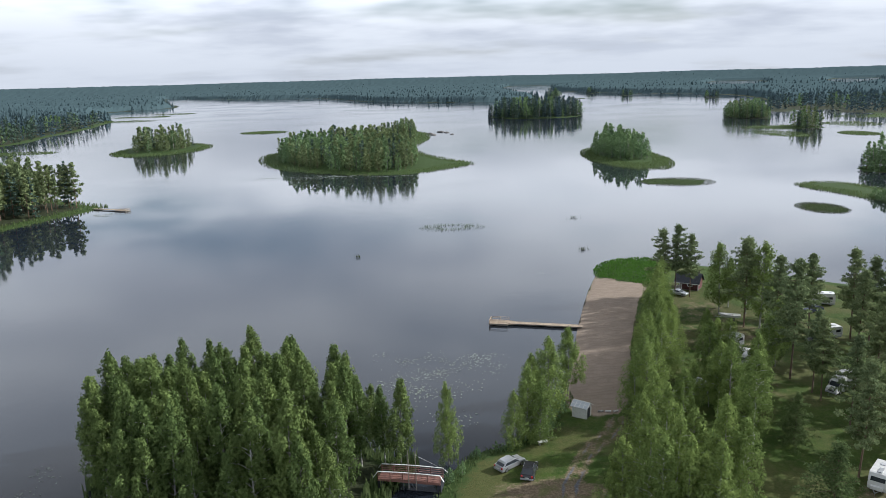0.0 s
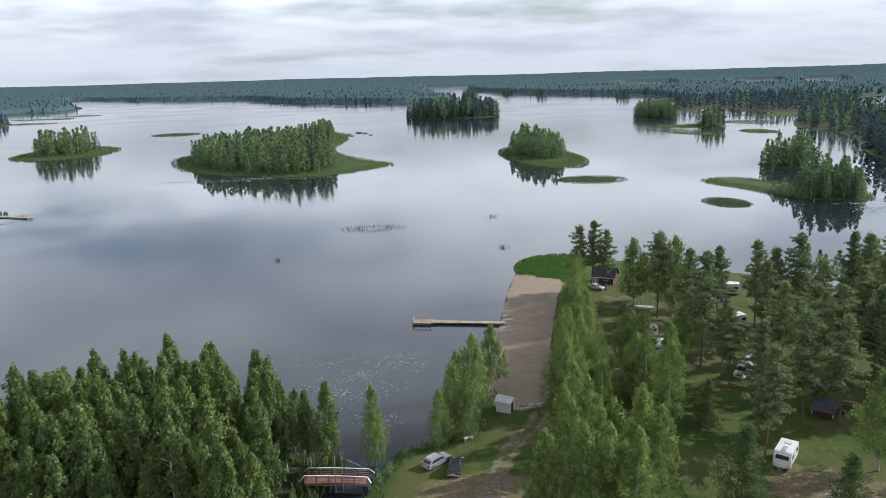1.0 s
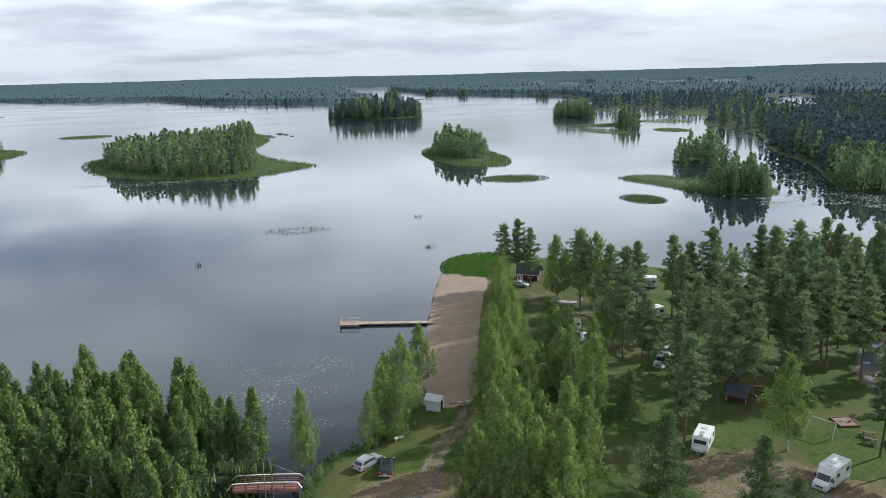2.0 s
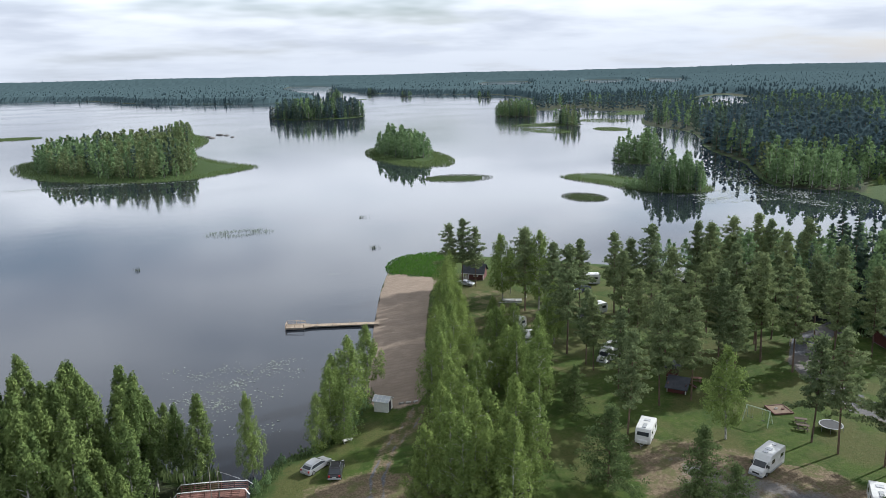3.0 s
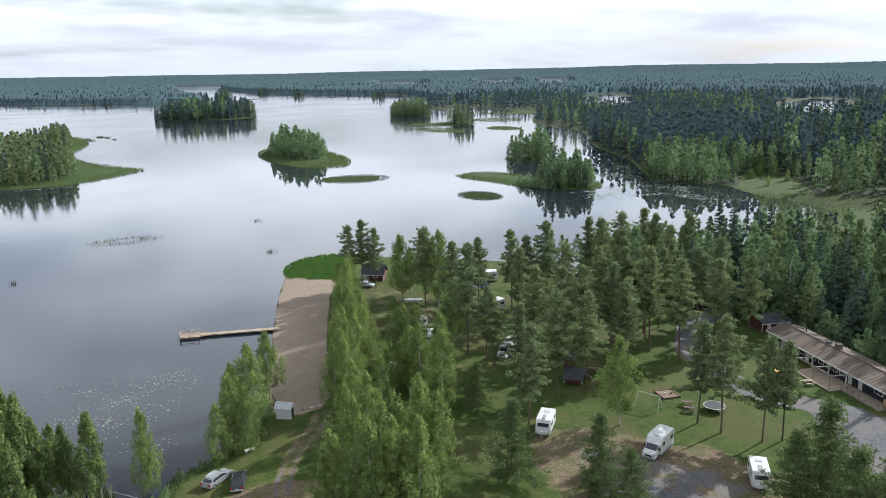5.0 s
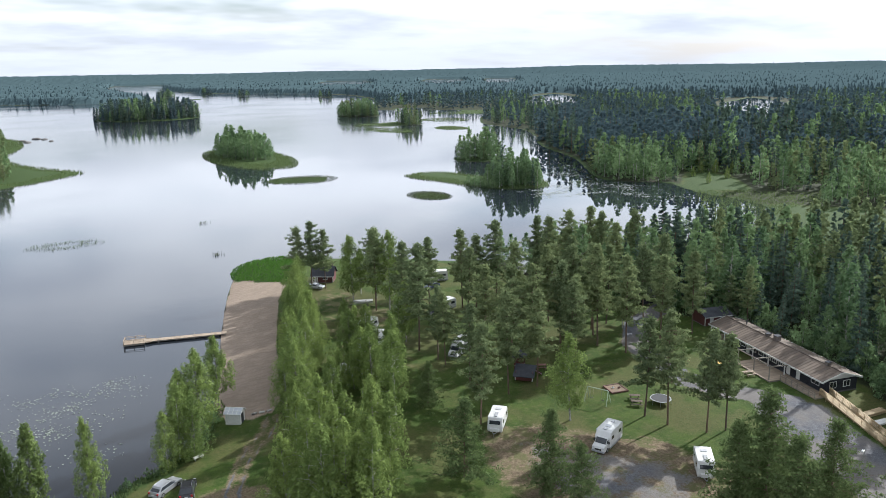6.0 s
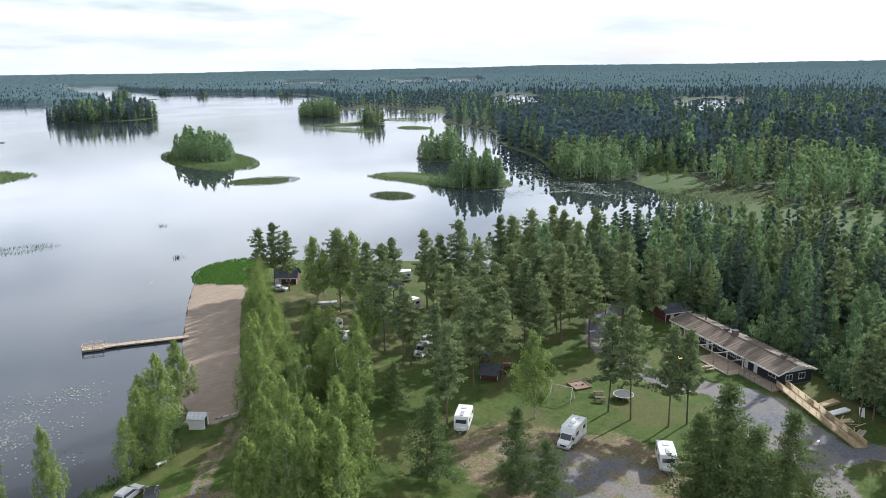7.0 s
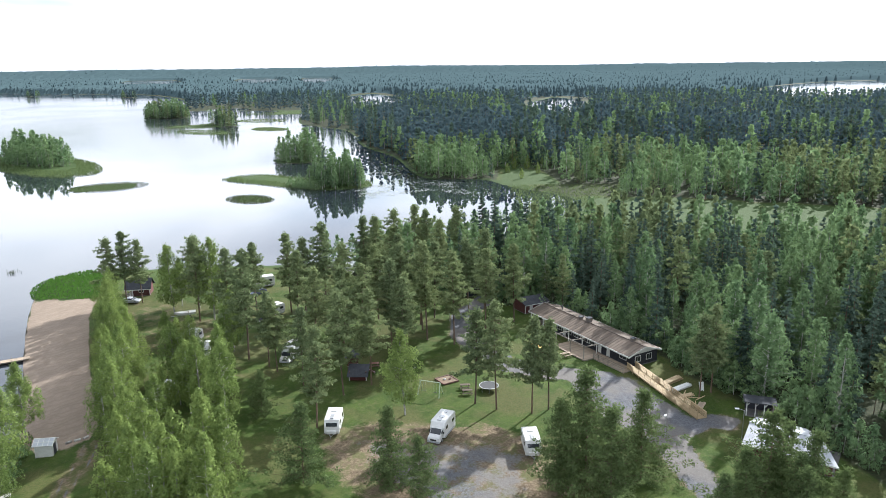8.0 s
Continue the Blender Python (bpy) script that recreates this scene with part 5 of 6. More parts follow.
def jetty(x, y, turn, run, end_w, end_l, label, rail=True):
    """A jetty along +y from the shore, with a wider platform at its end."""
    ob = new("jetty")
    ob.matrix_world = pose(x, y, 0.0, 0, 0, turn)
    tagged(ob, label, "jetty")
    for s in (-0.6, 0.6):
        part("stringer", solid(s - 0.06, s + 0.06, -1.0, run, 0.22, 0.46), M_PLANK, ob)
    board_run(ob, -0.8, 0.8, -1.2, run, 0.51, 0.3, M_DECKWOOD)
    part("platform_frame", solid(-end_w / 2, end_w / 2, run, run + end_l, 0.10, 0.45, 0.02), M_PLANK, ob)
    board_run(ob, -end_w / 2 - 0.05, end_w / 2 + 0.05, run, run + end_l, 0.52, 0.3, M_DECKWOOD)
    for yy in np.arange(2.0, run, 3.6):
        for s in (-0.85, 0.85):
            part("pile", rod((s, yy, -1.6), (s, yy, 0.85), 0.07, 7), M_PLANK, ob)
    if rail:
        h = 1.25
        spots = [(-end_w / 2, run + 0.1), (-end_w / 2, run + end_l / 2), (-end_w / 2, run + end_l - 0.05), (0, run + end_l - 0.05), (end_w / 2, run + end_l - 0.05), (end_w / 2, run + end_l / 2), (end_w / 2, run + 0.1)]
        for px, py in spots:
            part("post", beam((px, py, 0.3), (px, py, h), 0.10), M_DECKWOOD, ob)
        for (ax, ay), (bx, by) in zip(spots, spots[1:]):
            for z in (0.95, h):
                part("rail", beam((ax, ay, z), (bx, by, z), 0.12, 0.05), M_DECKWOOD, ob)
    for s in (-1, 1):
        part("brace_plank", beam((s * 0.8, run - 1.6, 0.44), (s * end_w / 2, run + 0.05, 0.44), 0.14, 0.10), M_DECKWOOD, ob)
        part("float", solid(s * end_w * 0.3 - 0.3, s * end_w * 0.3 + 0.3, run + 0.2, run + end_l - 0.2, -0.25, 0.10, 0.05), M_RUBBER, ob, "black float under the platform")
    return ob


jetty(29.4, 156.2, 76.0, 15.5, 2.9, 4.2, "long wooden bathing jetty with a railed platform")
jetty(-159.0, 337.0, -111.0, 13.0, 3.0, 6.0, "grey wooden jetty at a reedy shore")


def foot_bridge(x, y, turn, length):
    """A wooden foot bridge along +x, railed with boards, with two masts and stays."""
    ob = new("foot_bridge")
    ob.matrix_world = pose(x, y, 0.9, 0, 0, turn)
    tagged(ob, "red-brown wooden foot bridge with pale handrails and masts", "bridge")
    n, w = 28, 1.0
    arch = lambda u: 0.62 + 0.10 * math.sin(math.pi * u)
    step = length / n
    bm = solid(0.01, step - 0.01, -w, w, -0.05, 0)
    me = bpy.data.meshes.new("deck_plank")
    bm.to_mesh(me)
    bm.free()
    me.materials.append(M_REDRAIL)
    for i in range(n):
        o = new("deck_plank", me)
        o.parent = ob
        o.location = (i * step, 0, arch((i + 0.5) / n))
    for s in (-w, w):
        part("beam", beam((0, s, 0.45), (length, s, 0.45), 0.14, 0.30), M_REDRAIL, ob)
        for i in range(6):
            u = i / 5
            part("post", beam((u * length, s, arch(u) - 0.35), (u * length, s * 1.05, arch(u) + 1.08), 0.11), M_REDRAIL, ob)
        for i in range(5):
            a, b = i / 5, (i + 1) / 5
            for z, m, wd in ((1.08, M_WHITEWOOD, 0.16), (0.78, M_REDRAIL, 0.10), (0.48, M_REDRAIL, 0.10), (0.2, M_REDRAIL, 0.10)):
                part("handrail" if m is M_WHITEWOOD else "rail", beam((a * length, s * 1.04, arch(a) + z), (b * length, s * 1.04, arch(b) + z), wd, 0.06), m, ob, "pale worn handrail" if m is M_WHITEWOOD else "")
        # splayed ends
        for e, d in ((0, -0.6), (length, 0.6)):
            part("handrail", beam((e, s * 1.04, arch(0) + 1.08), (e + d, s * 1.3, 0.95), 0.14, 0.06), M_WHITEWOOD, ob, "pale worn handrail")
    for px in (length * 0.50, length * 0.62):
        part("mast", rod((px, -w - 0.15, -0.6), (px, -w - 0.15, 5.2), 0.07, 8, r2=0.05), M_PLANK, ob, "grey wooden mast")
    part("stay", rod((length * 0.5, -w - 0.15, 4.6), (length * 0.16, w, 1.9), 0.018, 5), M_STEEL, ob)
    part("stay", rod((length * 0.62, -w - 0.15, 4.6), (length * 0.92, w, 1.9), 0.018, 5), M_STEEL, ob)
    for px in (0.2, length - 0.2):
        part("abutment", solid(px - 0.3, px + 0.3, -1.1, 1.1, -1.2, 0.30, 0.05), M_DARKWOOD, ob, "dark timber abutment")


foot_bridge(-9.6, 93.3, -11.0, 8.7)


def white_shed(x, y, turn):
    """A small shed of white boards under a pitched sheet roof."""
    ob = thing("shed", x, y, turn, "small white wooden shed with a pale panelled roof", "shed")
    for k, (x0, x1, y0, y1) in enumerate(((0, 2.5, 0, 0.06), (0, 2.5, 1.94, 2.0), (0, 0.06, 0.06, 1.94), (2.44, 2.5, 0.06, 1.94))):
        part("wall", solid(x0, x1, y0, y1, 0.08, 1.95 if k != 1 else 2.15), M_WHITEWOOD, ob)
    bm = bmesh.new()
    for i in range(9):
        solid(i * 0.31 + 0.005, i * 0.31 + 0.03, -0.012, 0.0, 0.1, 1.93, bm=bm)
    part("batten", bm, M_WHITEWOOD, ob)
    part("base", solid(-0.05, 2.55, -0.05, 2.05, -0.1, 0.1), M_PLANK, ob)
    # no opening here: a dark slab imitates the shade inside the doorway
    part("door", solid(2.5, 2.53, 0.5, 1.4, 0.15, 1.85), M_DARKWOOD, ob, "dark slab standing in for the shade of an open doorway")
    for s, (ya, yb) in enumerate(((-0.25, 1.0), (1.0, 2.25))):
        za, zb = (1.9, 2.6) if s == 0 else (2.6, 1.9)
        slab = part("roof", extruded([(ya, za), (yb, zb), (yb, zb + 0.05), (ya, za + 0.05)], -0.2, 2.7), M_SHEDROOF, ob, "grey-blue sheet roof")
        for i in range(5):
            xx = -0.2 + i * 0.725
            part("roof_bar", beam((xx, ya, za + 0.07), (xx, yb, zb + 0.07), 0.07, 0.05), M_WHITEWOOD, slab, "white glazing bar")
        for f in (0.02, 0.5, 0.98):
            yy, zz = ya + (yb - ya) * f, za + (zb - za) * f + 0.07
            part("roof_bar", beam((-0.2, yy, zz), (2.7, yy, zz), 0.06, 0.05), M_WHITEWOOD, slab, "white glazing bar")
    for xx in (0.0, 2.46):
        part("gable", extruded([(0, 1.9), (2.0, 1.9), (1.0, 2.55)], xx, xx + 0.05), M_WHITEWOOD, ob)


white_shed(20.3, 111.9, -36)


# ---- buildings ----
def window_unit(parent, x, y, z, w, h, facing, frame=M_WHITEWOOD):
    """A window on a wall. facing: the side that looks out, 'x-', 'x+', 'y-' or 'y+'."""
    s = -1 if facing[1] == "-" else 1

    def slab(a0, a1, z0, z1, d0, d1, bm=None):
        lo, hi = sorted((s * d0, s * d1))
        if facing[0] == "x":
            return solid(x + lo, x + hi, y + a0, y + a1, z0, z1, bm=bm)
        return solid(x + a0, x + a1, y + lo, y + hi, z0, z1, bm=bm)

    bm = slab(-w / 2 - 0.09, w / 2 + 0.09, z - 0.09, z, 0.0, 0.06)
    slab(-w / 2 - 0.09, w / 2 + 0.09, z + h, z + h + 0.09, 0.0, 0.06, bm)
    slab(-w / 2 - 0.09, -w / 2, z, z + h, 0.0, 0.06, bm)
    slab(w / 2, w / 2 + 0.09, z, z + h, 0.0, 0.06, bm)
    slab(-0.03, 0.03, z, z + h, 0.0, 0.05, bm)
    win = part("window", bm, frame, parent, "white-framed window")
    part("pane", slab(-w / 2, -0.03, z, z + h, 0.005, 0.025), M_GLASS, win)
    part("pane", slab(0.03, w / 2, z, z + h, 0.005, 0.025), M_GLASS, win)


def roof_panels(parent, x_eave, z_eave, x_ridge, z_ridge, y0, y1, width, material, name="roof_panel"):
    """Ribbed sheets from eave to ridge, side by side along y, on one shared mesh."""
    n = max(1, int(round((y1 - y0) / width)))
    w = (y1 - y0) / n
    d = Vector((x_ridge - x_eave, 0, z_ridge - z_eave))
    nrm = Vector((-d.z, 0, d.x)).normalized() * (1 if d.x > 0 else -1)
    bm = bmesh.new()
    prof = [(0.0, 0.0), (0.06, 0.055), (0.14, 0.055), (0.20, 0.0), (w, 0.0)]
    rows = []
    for base in (Vector((x_eave, 0, z_eave)), Vector((x_ridge, 0, z_ridge))):
        rows.append(([bm.verts.new(base + nrm * (0.05 + hh) + Vector((0, yy, 0))) for yy, hh in prof], [bm.verts.new(base + Vector((0, yy, 0))) for yy in (0.0, w)]))
    (a, al), (b, bl) = rows
    for i in range(4):
        bm.faces.new((a[i], a[i + 1], b[i + 1], b[i]))
    bm.faces.new((*a, al[1], al[0]))
    bm.faces.new((*b, bl[1], bl[0]))
    bm.faces.new((al[0], al[1], bl[1], bl[0]))
    bm.faces.new((a[0], b[0], bl[0], al[0]))
    bm.faces.new((a[-1], b[-1], bl[1], al[1]))
    bmesh.ops.recalc_face_normals(bm, faces=bm.faces[:])
    me = bpy.data.meshes.new(name)
    bm.to_mesh(me)
    bm.free()
    me.materials.append(material)
    for i in range(n):
        o = new(name, me)
        o.parent = parent
        o.location = (0, y0 + i * w, 0)


def service_building():
    """The long low building: dark boards, white trim, a brown ribbed roof, an open porch at its far end."""
    ob = thing("service_building", 109.2, 69.2, -12.7, "long low dark-boarded building with brown ribbed roof", "building")
    L, W, E, RZ = 31.0, 8.0, 2.55, 3.75
    x0, x1 = 0.9, W - 0.5
    part("plinth", solid(x0 - 0.05, x1 + 0.05, 0.45, 23.6, -0.4, 0.25), M_STONE, ob, "grey concrete plinth")
    part("wall", solid(x0, x0 + 0.2, 0.5, 23.5, 0.25, E + 0.05), M_DARKWOOD, ob)
    part("wall", solid(x1 - 0.2, x1, 0.5, 30.5, 0.0, E + 0.05), M_DARKWOOD, ob)
    part("wall", solid(x0 + 0.2, x1 - 0.2, 0.5, 0.7, 0.25, E), M_DARKWOOD, ob)
    part("wall", solid(x0 + 0.2, x1 - 0.2, 23.3, 23.5, 0.25, E), M_DARKWOOD, ob)
    bm = bmesh.new()
    for i in range(33):
        solid(x0 + 0.2 + i * 0.2, x0 + 0.22 + i * 0.2, 0.485, 0.5, 0.27, E - 0.02, bm=bm)
    part("cladding_batten", bm, M_DARKWOOD, ob)
    bm = bmesh.new()
    for i in range(115):
        solid(x0 - 0.015, x0, 0.55 + i * 0.2, 0.57 + i * 0.2, 0.27, E - 0.02, bm=bm)
    part("cladding_batten", bm, M_DARKWOOD, ob)
    mid = W / 2
    for yy in (0.35, L - 0.55):
        part("gable", extruded_y([(0.25, E), (W - 0.25, E), (mid, RZ - 0.1)], yy, yy + 0.2), M_WHITEWOOD, ob, "white gable boards")
    roof_panels(ob, -0.1, E - 0.02, mid, RZ, 0.0, L, 0.78, M_TILEROOF)
    roof_panels(ob, W + 0.1, E - 0.02, mid, RZ, 0.0, L, 0.78, M_TILEROOF)
    part("ridge_cap", solid(mid - 0.22, mid + 0.22, -0.02, L + 0.02, RZ + 0.02, RZ + 0.13, 0.03), M_TILEROOF, ob)
    part("fascia", solid(-0.16, -0.1, -0.05, L + 0.05, E - 0.24, E + 0.04), M_WHITEWOOD, ob, "white fascia board")
    part("fascia", solid(W + 0.1, W + 0.16, -0.05, L + 0.05, E - 0.24, E + 0.04), M_WHITEWOOD, ob, "white fascia board")
    for a, b in ((-0.1, mid), (W + 0.1, mid)):
        for yy in (-0.05, L + 0.02):
            part("barge_board", extruded_y([(a, E - 0.24), (b, RZ - 0.24), (b, RZ + 0.06), (a, E + 0.06)], yy, yy + 0.05), M_WHITEWOOD, ob, "white barge board")
    for xx in (2.6, 5.4):
        window_unit(ob, xx, 0.5, 1.0, 1.25, 1.0, "y-")
    for yy, w in ((2.6, 1.7), (11.0, 1.0), (12.6, 1.0), (14.2, 1.0), (16.2, 1.2), (18.4, 1.4), (21.4, 1.2)):
        window_unit(ob, x0, yy, 1.15, w, 1.0, "x-")
    for yy in (6.6, 9.0, 19.9):
        door = part("door", solid(x0 - 0.05, x0 + 0.01, yy - 0.45, yy + 0.45, 0.28, 2.3), M_WHITEWOOD, ob, "white panelled door")
        part("handle", rod((x0 - 0.09, yy + 0.32, 1.25), (x0 - 0.05, yy + 0.32, 1.25), 0.03, 6), M_STEEL, door)
    for yy in np.arange(0.6, L, 4.25):
        if yy > 23 or 8 < yy < 19:
            part("porch_post", beam((0.15, yy, -0.1), (0.15, yy, E - 0.05), 0.16), M_WHITEWOOD, ob, "white porch post")
    part("porch_floor", solid(0.0, x1 - 0.2, 23.5, 30.6, -0.2, 0.12), M_DECKWOOD, ob)
    part("porch_table", solid(2.5, 4.5, 25.5, 26.4, 0.75, 0.82), M_PLANK, ob)
    for yy, r, h in ((3.4, 0.36, 0.62), (16.0, 0.48, 0.95), (18.5, 0.36, 0.5)):
        flue = part("chimney", solid(mid - r, mid + r, yy - r, yy + r, RZ - 0.35, RZ + h, 0.02), M_BRICKWORK, ob, "sooty chimney")
        part("chimney_cap", solid(mid - r - 0.08, mid + r + 0.08, yy - r - 0.08, yy + r + 0.08, RZ + h, RZ + h + 0.08, 0.02), M_FELT, flue)
    part("vent_pipe", rod((mid + 0.6, 25.4, RZ - 0.4), (mid + 0.6, 25.4, RZ + 0.9), 0.11, 8), M_FELT, ob, "black vent pipe")
    bm = bmesh.new()
    for yy in (19.0, 30.6):
        beam((mid + 1.2, yy, RZ - 0.4), (mid + 1.2, yy, RZ + 0.35), 0.05, bm=bm)
    beam((mid + 1.2, 19.0, RZ + 0.35), (mid + 1.2, 30.6, RZ + 0.35), 0.05, bm=bm)
    part("snow_guard", bm, M_FELT, ob)
    return ob


service_building()


def terrace():
    ob = thing("terrace", 109.2, 69.2, -12.7, "pale wooden terrace with railing in front of the building", "terrace")
    part("frame", solid(-4.2, 0.8, 7.6, 17.0, -0.2, 0.12), M_PLANK, ob)
    board_run(ob, -4.25, 0.8, 7.6, 17.0, 0.18, 0.24, M_DECKWOOD, "deck_board")
    part("frame", solid(-1.9, 0.8, -0.6, 7.6, -0.2, 0.12), M_PLANK, ob)
    board_run(ob, -1.95, 0.8, -0.6, 7.6, 0.18, 0.24, M_DECKWOOD, "deck_board")
    for yy in np.arange(-0.5, 7.7, 1.35):
        part("post", beam((-1.9, yy, 0.0), (-1.9, yy, 1.2), 0.1), M_PLANK, ob)
    for z in (0.55, 0.85, 1.2):
        part("rail", beam((-1.9, -0.5, z), (-1.9, 7.6, z), 0.09, 0.05), M_PLANK, ob)
    for yy in (8.0, 12.0, 16.4):
        part("pergola_post", beam((-4.0, yy, 0.1), (-4.0, yy, 2.7), 0.15), M_PLANK, ob, "grey pergola post")
        part("pergola_beam", beam((-4.2, yy, 2.72), (0.6, yy, 2.45), 0.12, 0.16), M_PLANK, ob, "grey pergola beam")
    part("pergola_beam", beam((-4.0, 7.8, 2.84), (-4.0, 16.6, 2.84), 0.12, 0.16), M_PLANK, ob, "grey pergola beam")


def ramp_walk():
    """The new wooden ramp with boarded sides."""
    a, b = Vector((109.6, 69.0)), Vector((101.0, 50.2))
    d = b - a
    turn = math.degrees(math.atan2(-d.x, d.y))
    ob = thing("ramp", a.x, a.y, turn, "new pale wooden access ramp with boarded sides", "ramp")
    n, ln, w = 60, d.length, 0.85
    step = ln / n
    z = lambda y: 0.62 - 0.56 * y / ln
    bm = solid(-w, w, 0.01, step - 0.01, -0.04, 0)
    me = bpy.data.meshes.new("ramp_board")
    bm.to_mesh(me)
    bm.free()
    me.materials.append(M_NEWWOOD)
    for i in range(n):
        o = new("ramp_board", me)
        o.parent = ob
        o.location = (0, i * step, z(i * step))
    for s in (-w, w):
        for i in range(12):
            y = i * ln / 11.0
            part("post", beam((s, y, -0.05), (s, y, z(y) + 0.98), 0.09), M_NEWWOOD, ob)
        for i in range(11):
            y0, y1 = i * ln / 11.0, (i + 1) * ln / 11.0
            for hgt in (0.14, 0.36, 0.58, 0.80):
                part("side_board", beam((s * 1.03, y0, z(y0) + hgt), (s * 1.03, y1, z(y1) + hgt), 0.215, 0.03), M_NEWWOOD, ob)
        part("handrail", beam((s, 0, z(0) + 1.0), (s, ln, z(ln) + 1.0), 0.14, 0.05), M_NEWWOOD, ob)
        part("stringer", beam((s * 0.9, 0, z(0) - 0.14), (s * 0.9, ln, z(ln) - 0.14), 0.08, 0.2), M_NEWWOOD, ob)


terrace()
ramp_walk()


def timber_stack(x, y, turn, length, rows, layers, label, material=M_NEWWOOD, wide=0.2):
    ob = thing("timber_stack", x, y, turn, label, "timber stack", "timber beside the ramp")
    rng = random.Random(int(x * 10 + y))
    for yy in (-length * 0.35, length * 0.35):
        part("bearer", solid(-rows * wide / 2, rows * wide / 2, yy - 0.06, yy + 0.06, 0.0, 0.1), M_PLANK, ob)
    for k in range(layers):
        for i in range(rows):
            cx = (i - (rows - 1) / 2) * wide
            dy = rng.uniform(-0.35, 0.35)
            part("board", solid(cx - wide * 0.47, cx + wide * 0.47, -length / 2 + dy, length / 2 + dy, 0.1 + k * 0.09, 0.18 + k * 0.09), material, ob)


timber_stack(109.6, 60.9, -95, 5.4, 6, 5, "stack of fresh sawn boards on the grass")
timber_stack(108.7, 58.4, -98, 4.6, 6, 3, "stack of pale weathered boards on the grass", M_WHITEWOOD)
timber_stack(108.3, 62.7, -80, 2.2, 5, 3, "short stack of fresh boards on the grass")
timber_stack(112.0, 56.3, -60, 3.2, 4, 2, "low stack of whitish boards on the grass", M_WHITEWOOD)
timber_stack(106.6, 56.2, -110, 2.6, 5, 2, "loose pile of fresh off-cuts beside the ramp")
timber_stack(104.6, 52.4, -75, 2.8, 5, 3, "stack of boards and panels at the ramp's foot", M_DECKWOOD)

for x, y, turn, ln in ((107.6, 57.0, -70, 2.6), (107.2, 55.0, -130, 2.0), (108.0, 54.2, -95, 2.4), (105.6, 53.8, -60, 1.6), (106.0, 57.6, -20, 1.8)):
    ob = thing("loose_plank", x, y, turn, "loose pale plank lying on the grass", "plank", "loose planks by the ramp")
    part("board", solid(-0.09, 0.09, -ln / 2, ln / 2, 0.0, 0.05), M_NEWWOOD, ob)
    part("sawn_end", solid(-0.085, 0.085, ln / 2, ln / 2 + 0.004, 0.004, 0.046), M_DECKWOOD, ob)


def roofed_house(name, x, y, turn, w, d, eave, ridge, wall, roof, label, category, over=0.45, trim=M_WHITEWOOD, porch=0.0, windows=(), door=None, panels=0.8):
    """A small gabled house: front along local x at y = 0, ridge along x. porch: width of an open bay at the x = 0 end."""
    ob = thing(name, x, y, turn, label, category)
    part("plinth", solid(0.05, w - 0.05, 0.05, d - 0.05, -0.4, 0.15), M_STONE, ob, "grey stone plinth")
    t = 0.14
    part("wall", solid(porch, w, 0, t, 0.15, eave), wall, ob)
    part("wall", solid(0, w, d - t, d, 0.15, eave), wall, ob)
    part("wall", solid(porch, porch + t, t, d - t, 0.15, eave), wall, ob)
    part("wall", solid(w - t, w, t, d - t, 0.15, eave), wall, ob)
    for xx in (0.0, w - t):
        part("gable", extruded([(0, eave), (d, eave), (d / 2, ridge - 0.08)], xx, xx + t), wall, ob)
    bm = bmesh.new()
    k = int((w - porch) / 0.22)
    for i in range(k):
        solid(porch + 0.1 + i * 0.22, porch + 0.125 + i * 0.22, -0.014, 0, 0.17, eave - 0.02, bm=bm)
    part("cladding_batten", bm, wall, ob)
    for xx in {0.0, w, porch}:
        part("corner_board", beam((xx, -0.01, 0.15), (xx, -0.01, eave), 0.13), trim, ob, "white corner board")
    rise = (ridge - eave) / (d / 2)
    for s in (0, 1):
        yy0, yy1 = (-over, d / 2) if s == 0 else (d + over, d / 2)
        slab = part("roof", extruded([(yy0, eave - rise * over), (yy1, ridge), (yy1, ridge + 0.09), (yy0, eave - rise * over + 0.09)], -0.4, w + 0.4), roof, ob)
        part("eave_board", beam((-0.4, yy0, eave - rise * over), (w + 0.4, yy0, eave - rise * over), 0.05, 0.16), trim, slab, "white eave board")
        m = int((w + 0.8) / panels)
        for i in range(m + 1):
            xx = -0.4 + (w + 0.8) * i / m
            part("roof_seam", beam((xx, yy0, eave - rise * over + 0.10), (xx, yy1, ridge + 0.10), 0.05, 0.05), roof, slab)
    for wx, ww in windows:
        window_unit(ob, wx, 0.0, 1.05, ww, 0.95, "y-", trim)
    if door is not None:
        dd = part("door", solid(door - 0.42, door + 0.42, -0.03, 0.0, 0.17, 2.1), trim, ob, "white boarded door")
        part("handle", rod((door + 0.3, -0.06, 1.1), (door + 0.3, -0.03, 1.1), 0.03, 6), M_STEEL, dd)
    if porch:
        for xx in (0.08, porch * 0.55):
            part("porch_post", beam((xx, 0.05, 0.1), (xx, 0.05, eave), 0.13), trim, ob, "white porch post")
        part("porch_rail", beam((0, 0.05, 0.95), (porch * 0.55, 0.05, 0.95), 0.08, 0.05), trim, ob, "white porch rail")
        part("porch_floor", solid(0, porch, 0, d, 0.0, 0.16), M_PLANK, ob)
    return ob


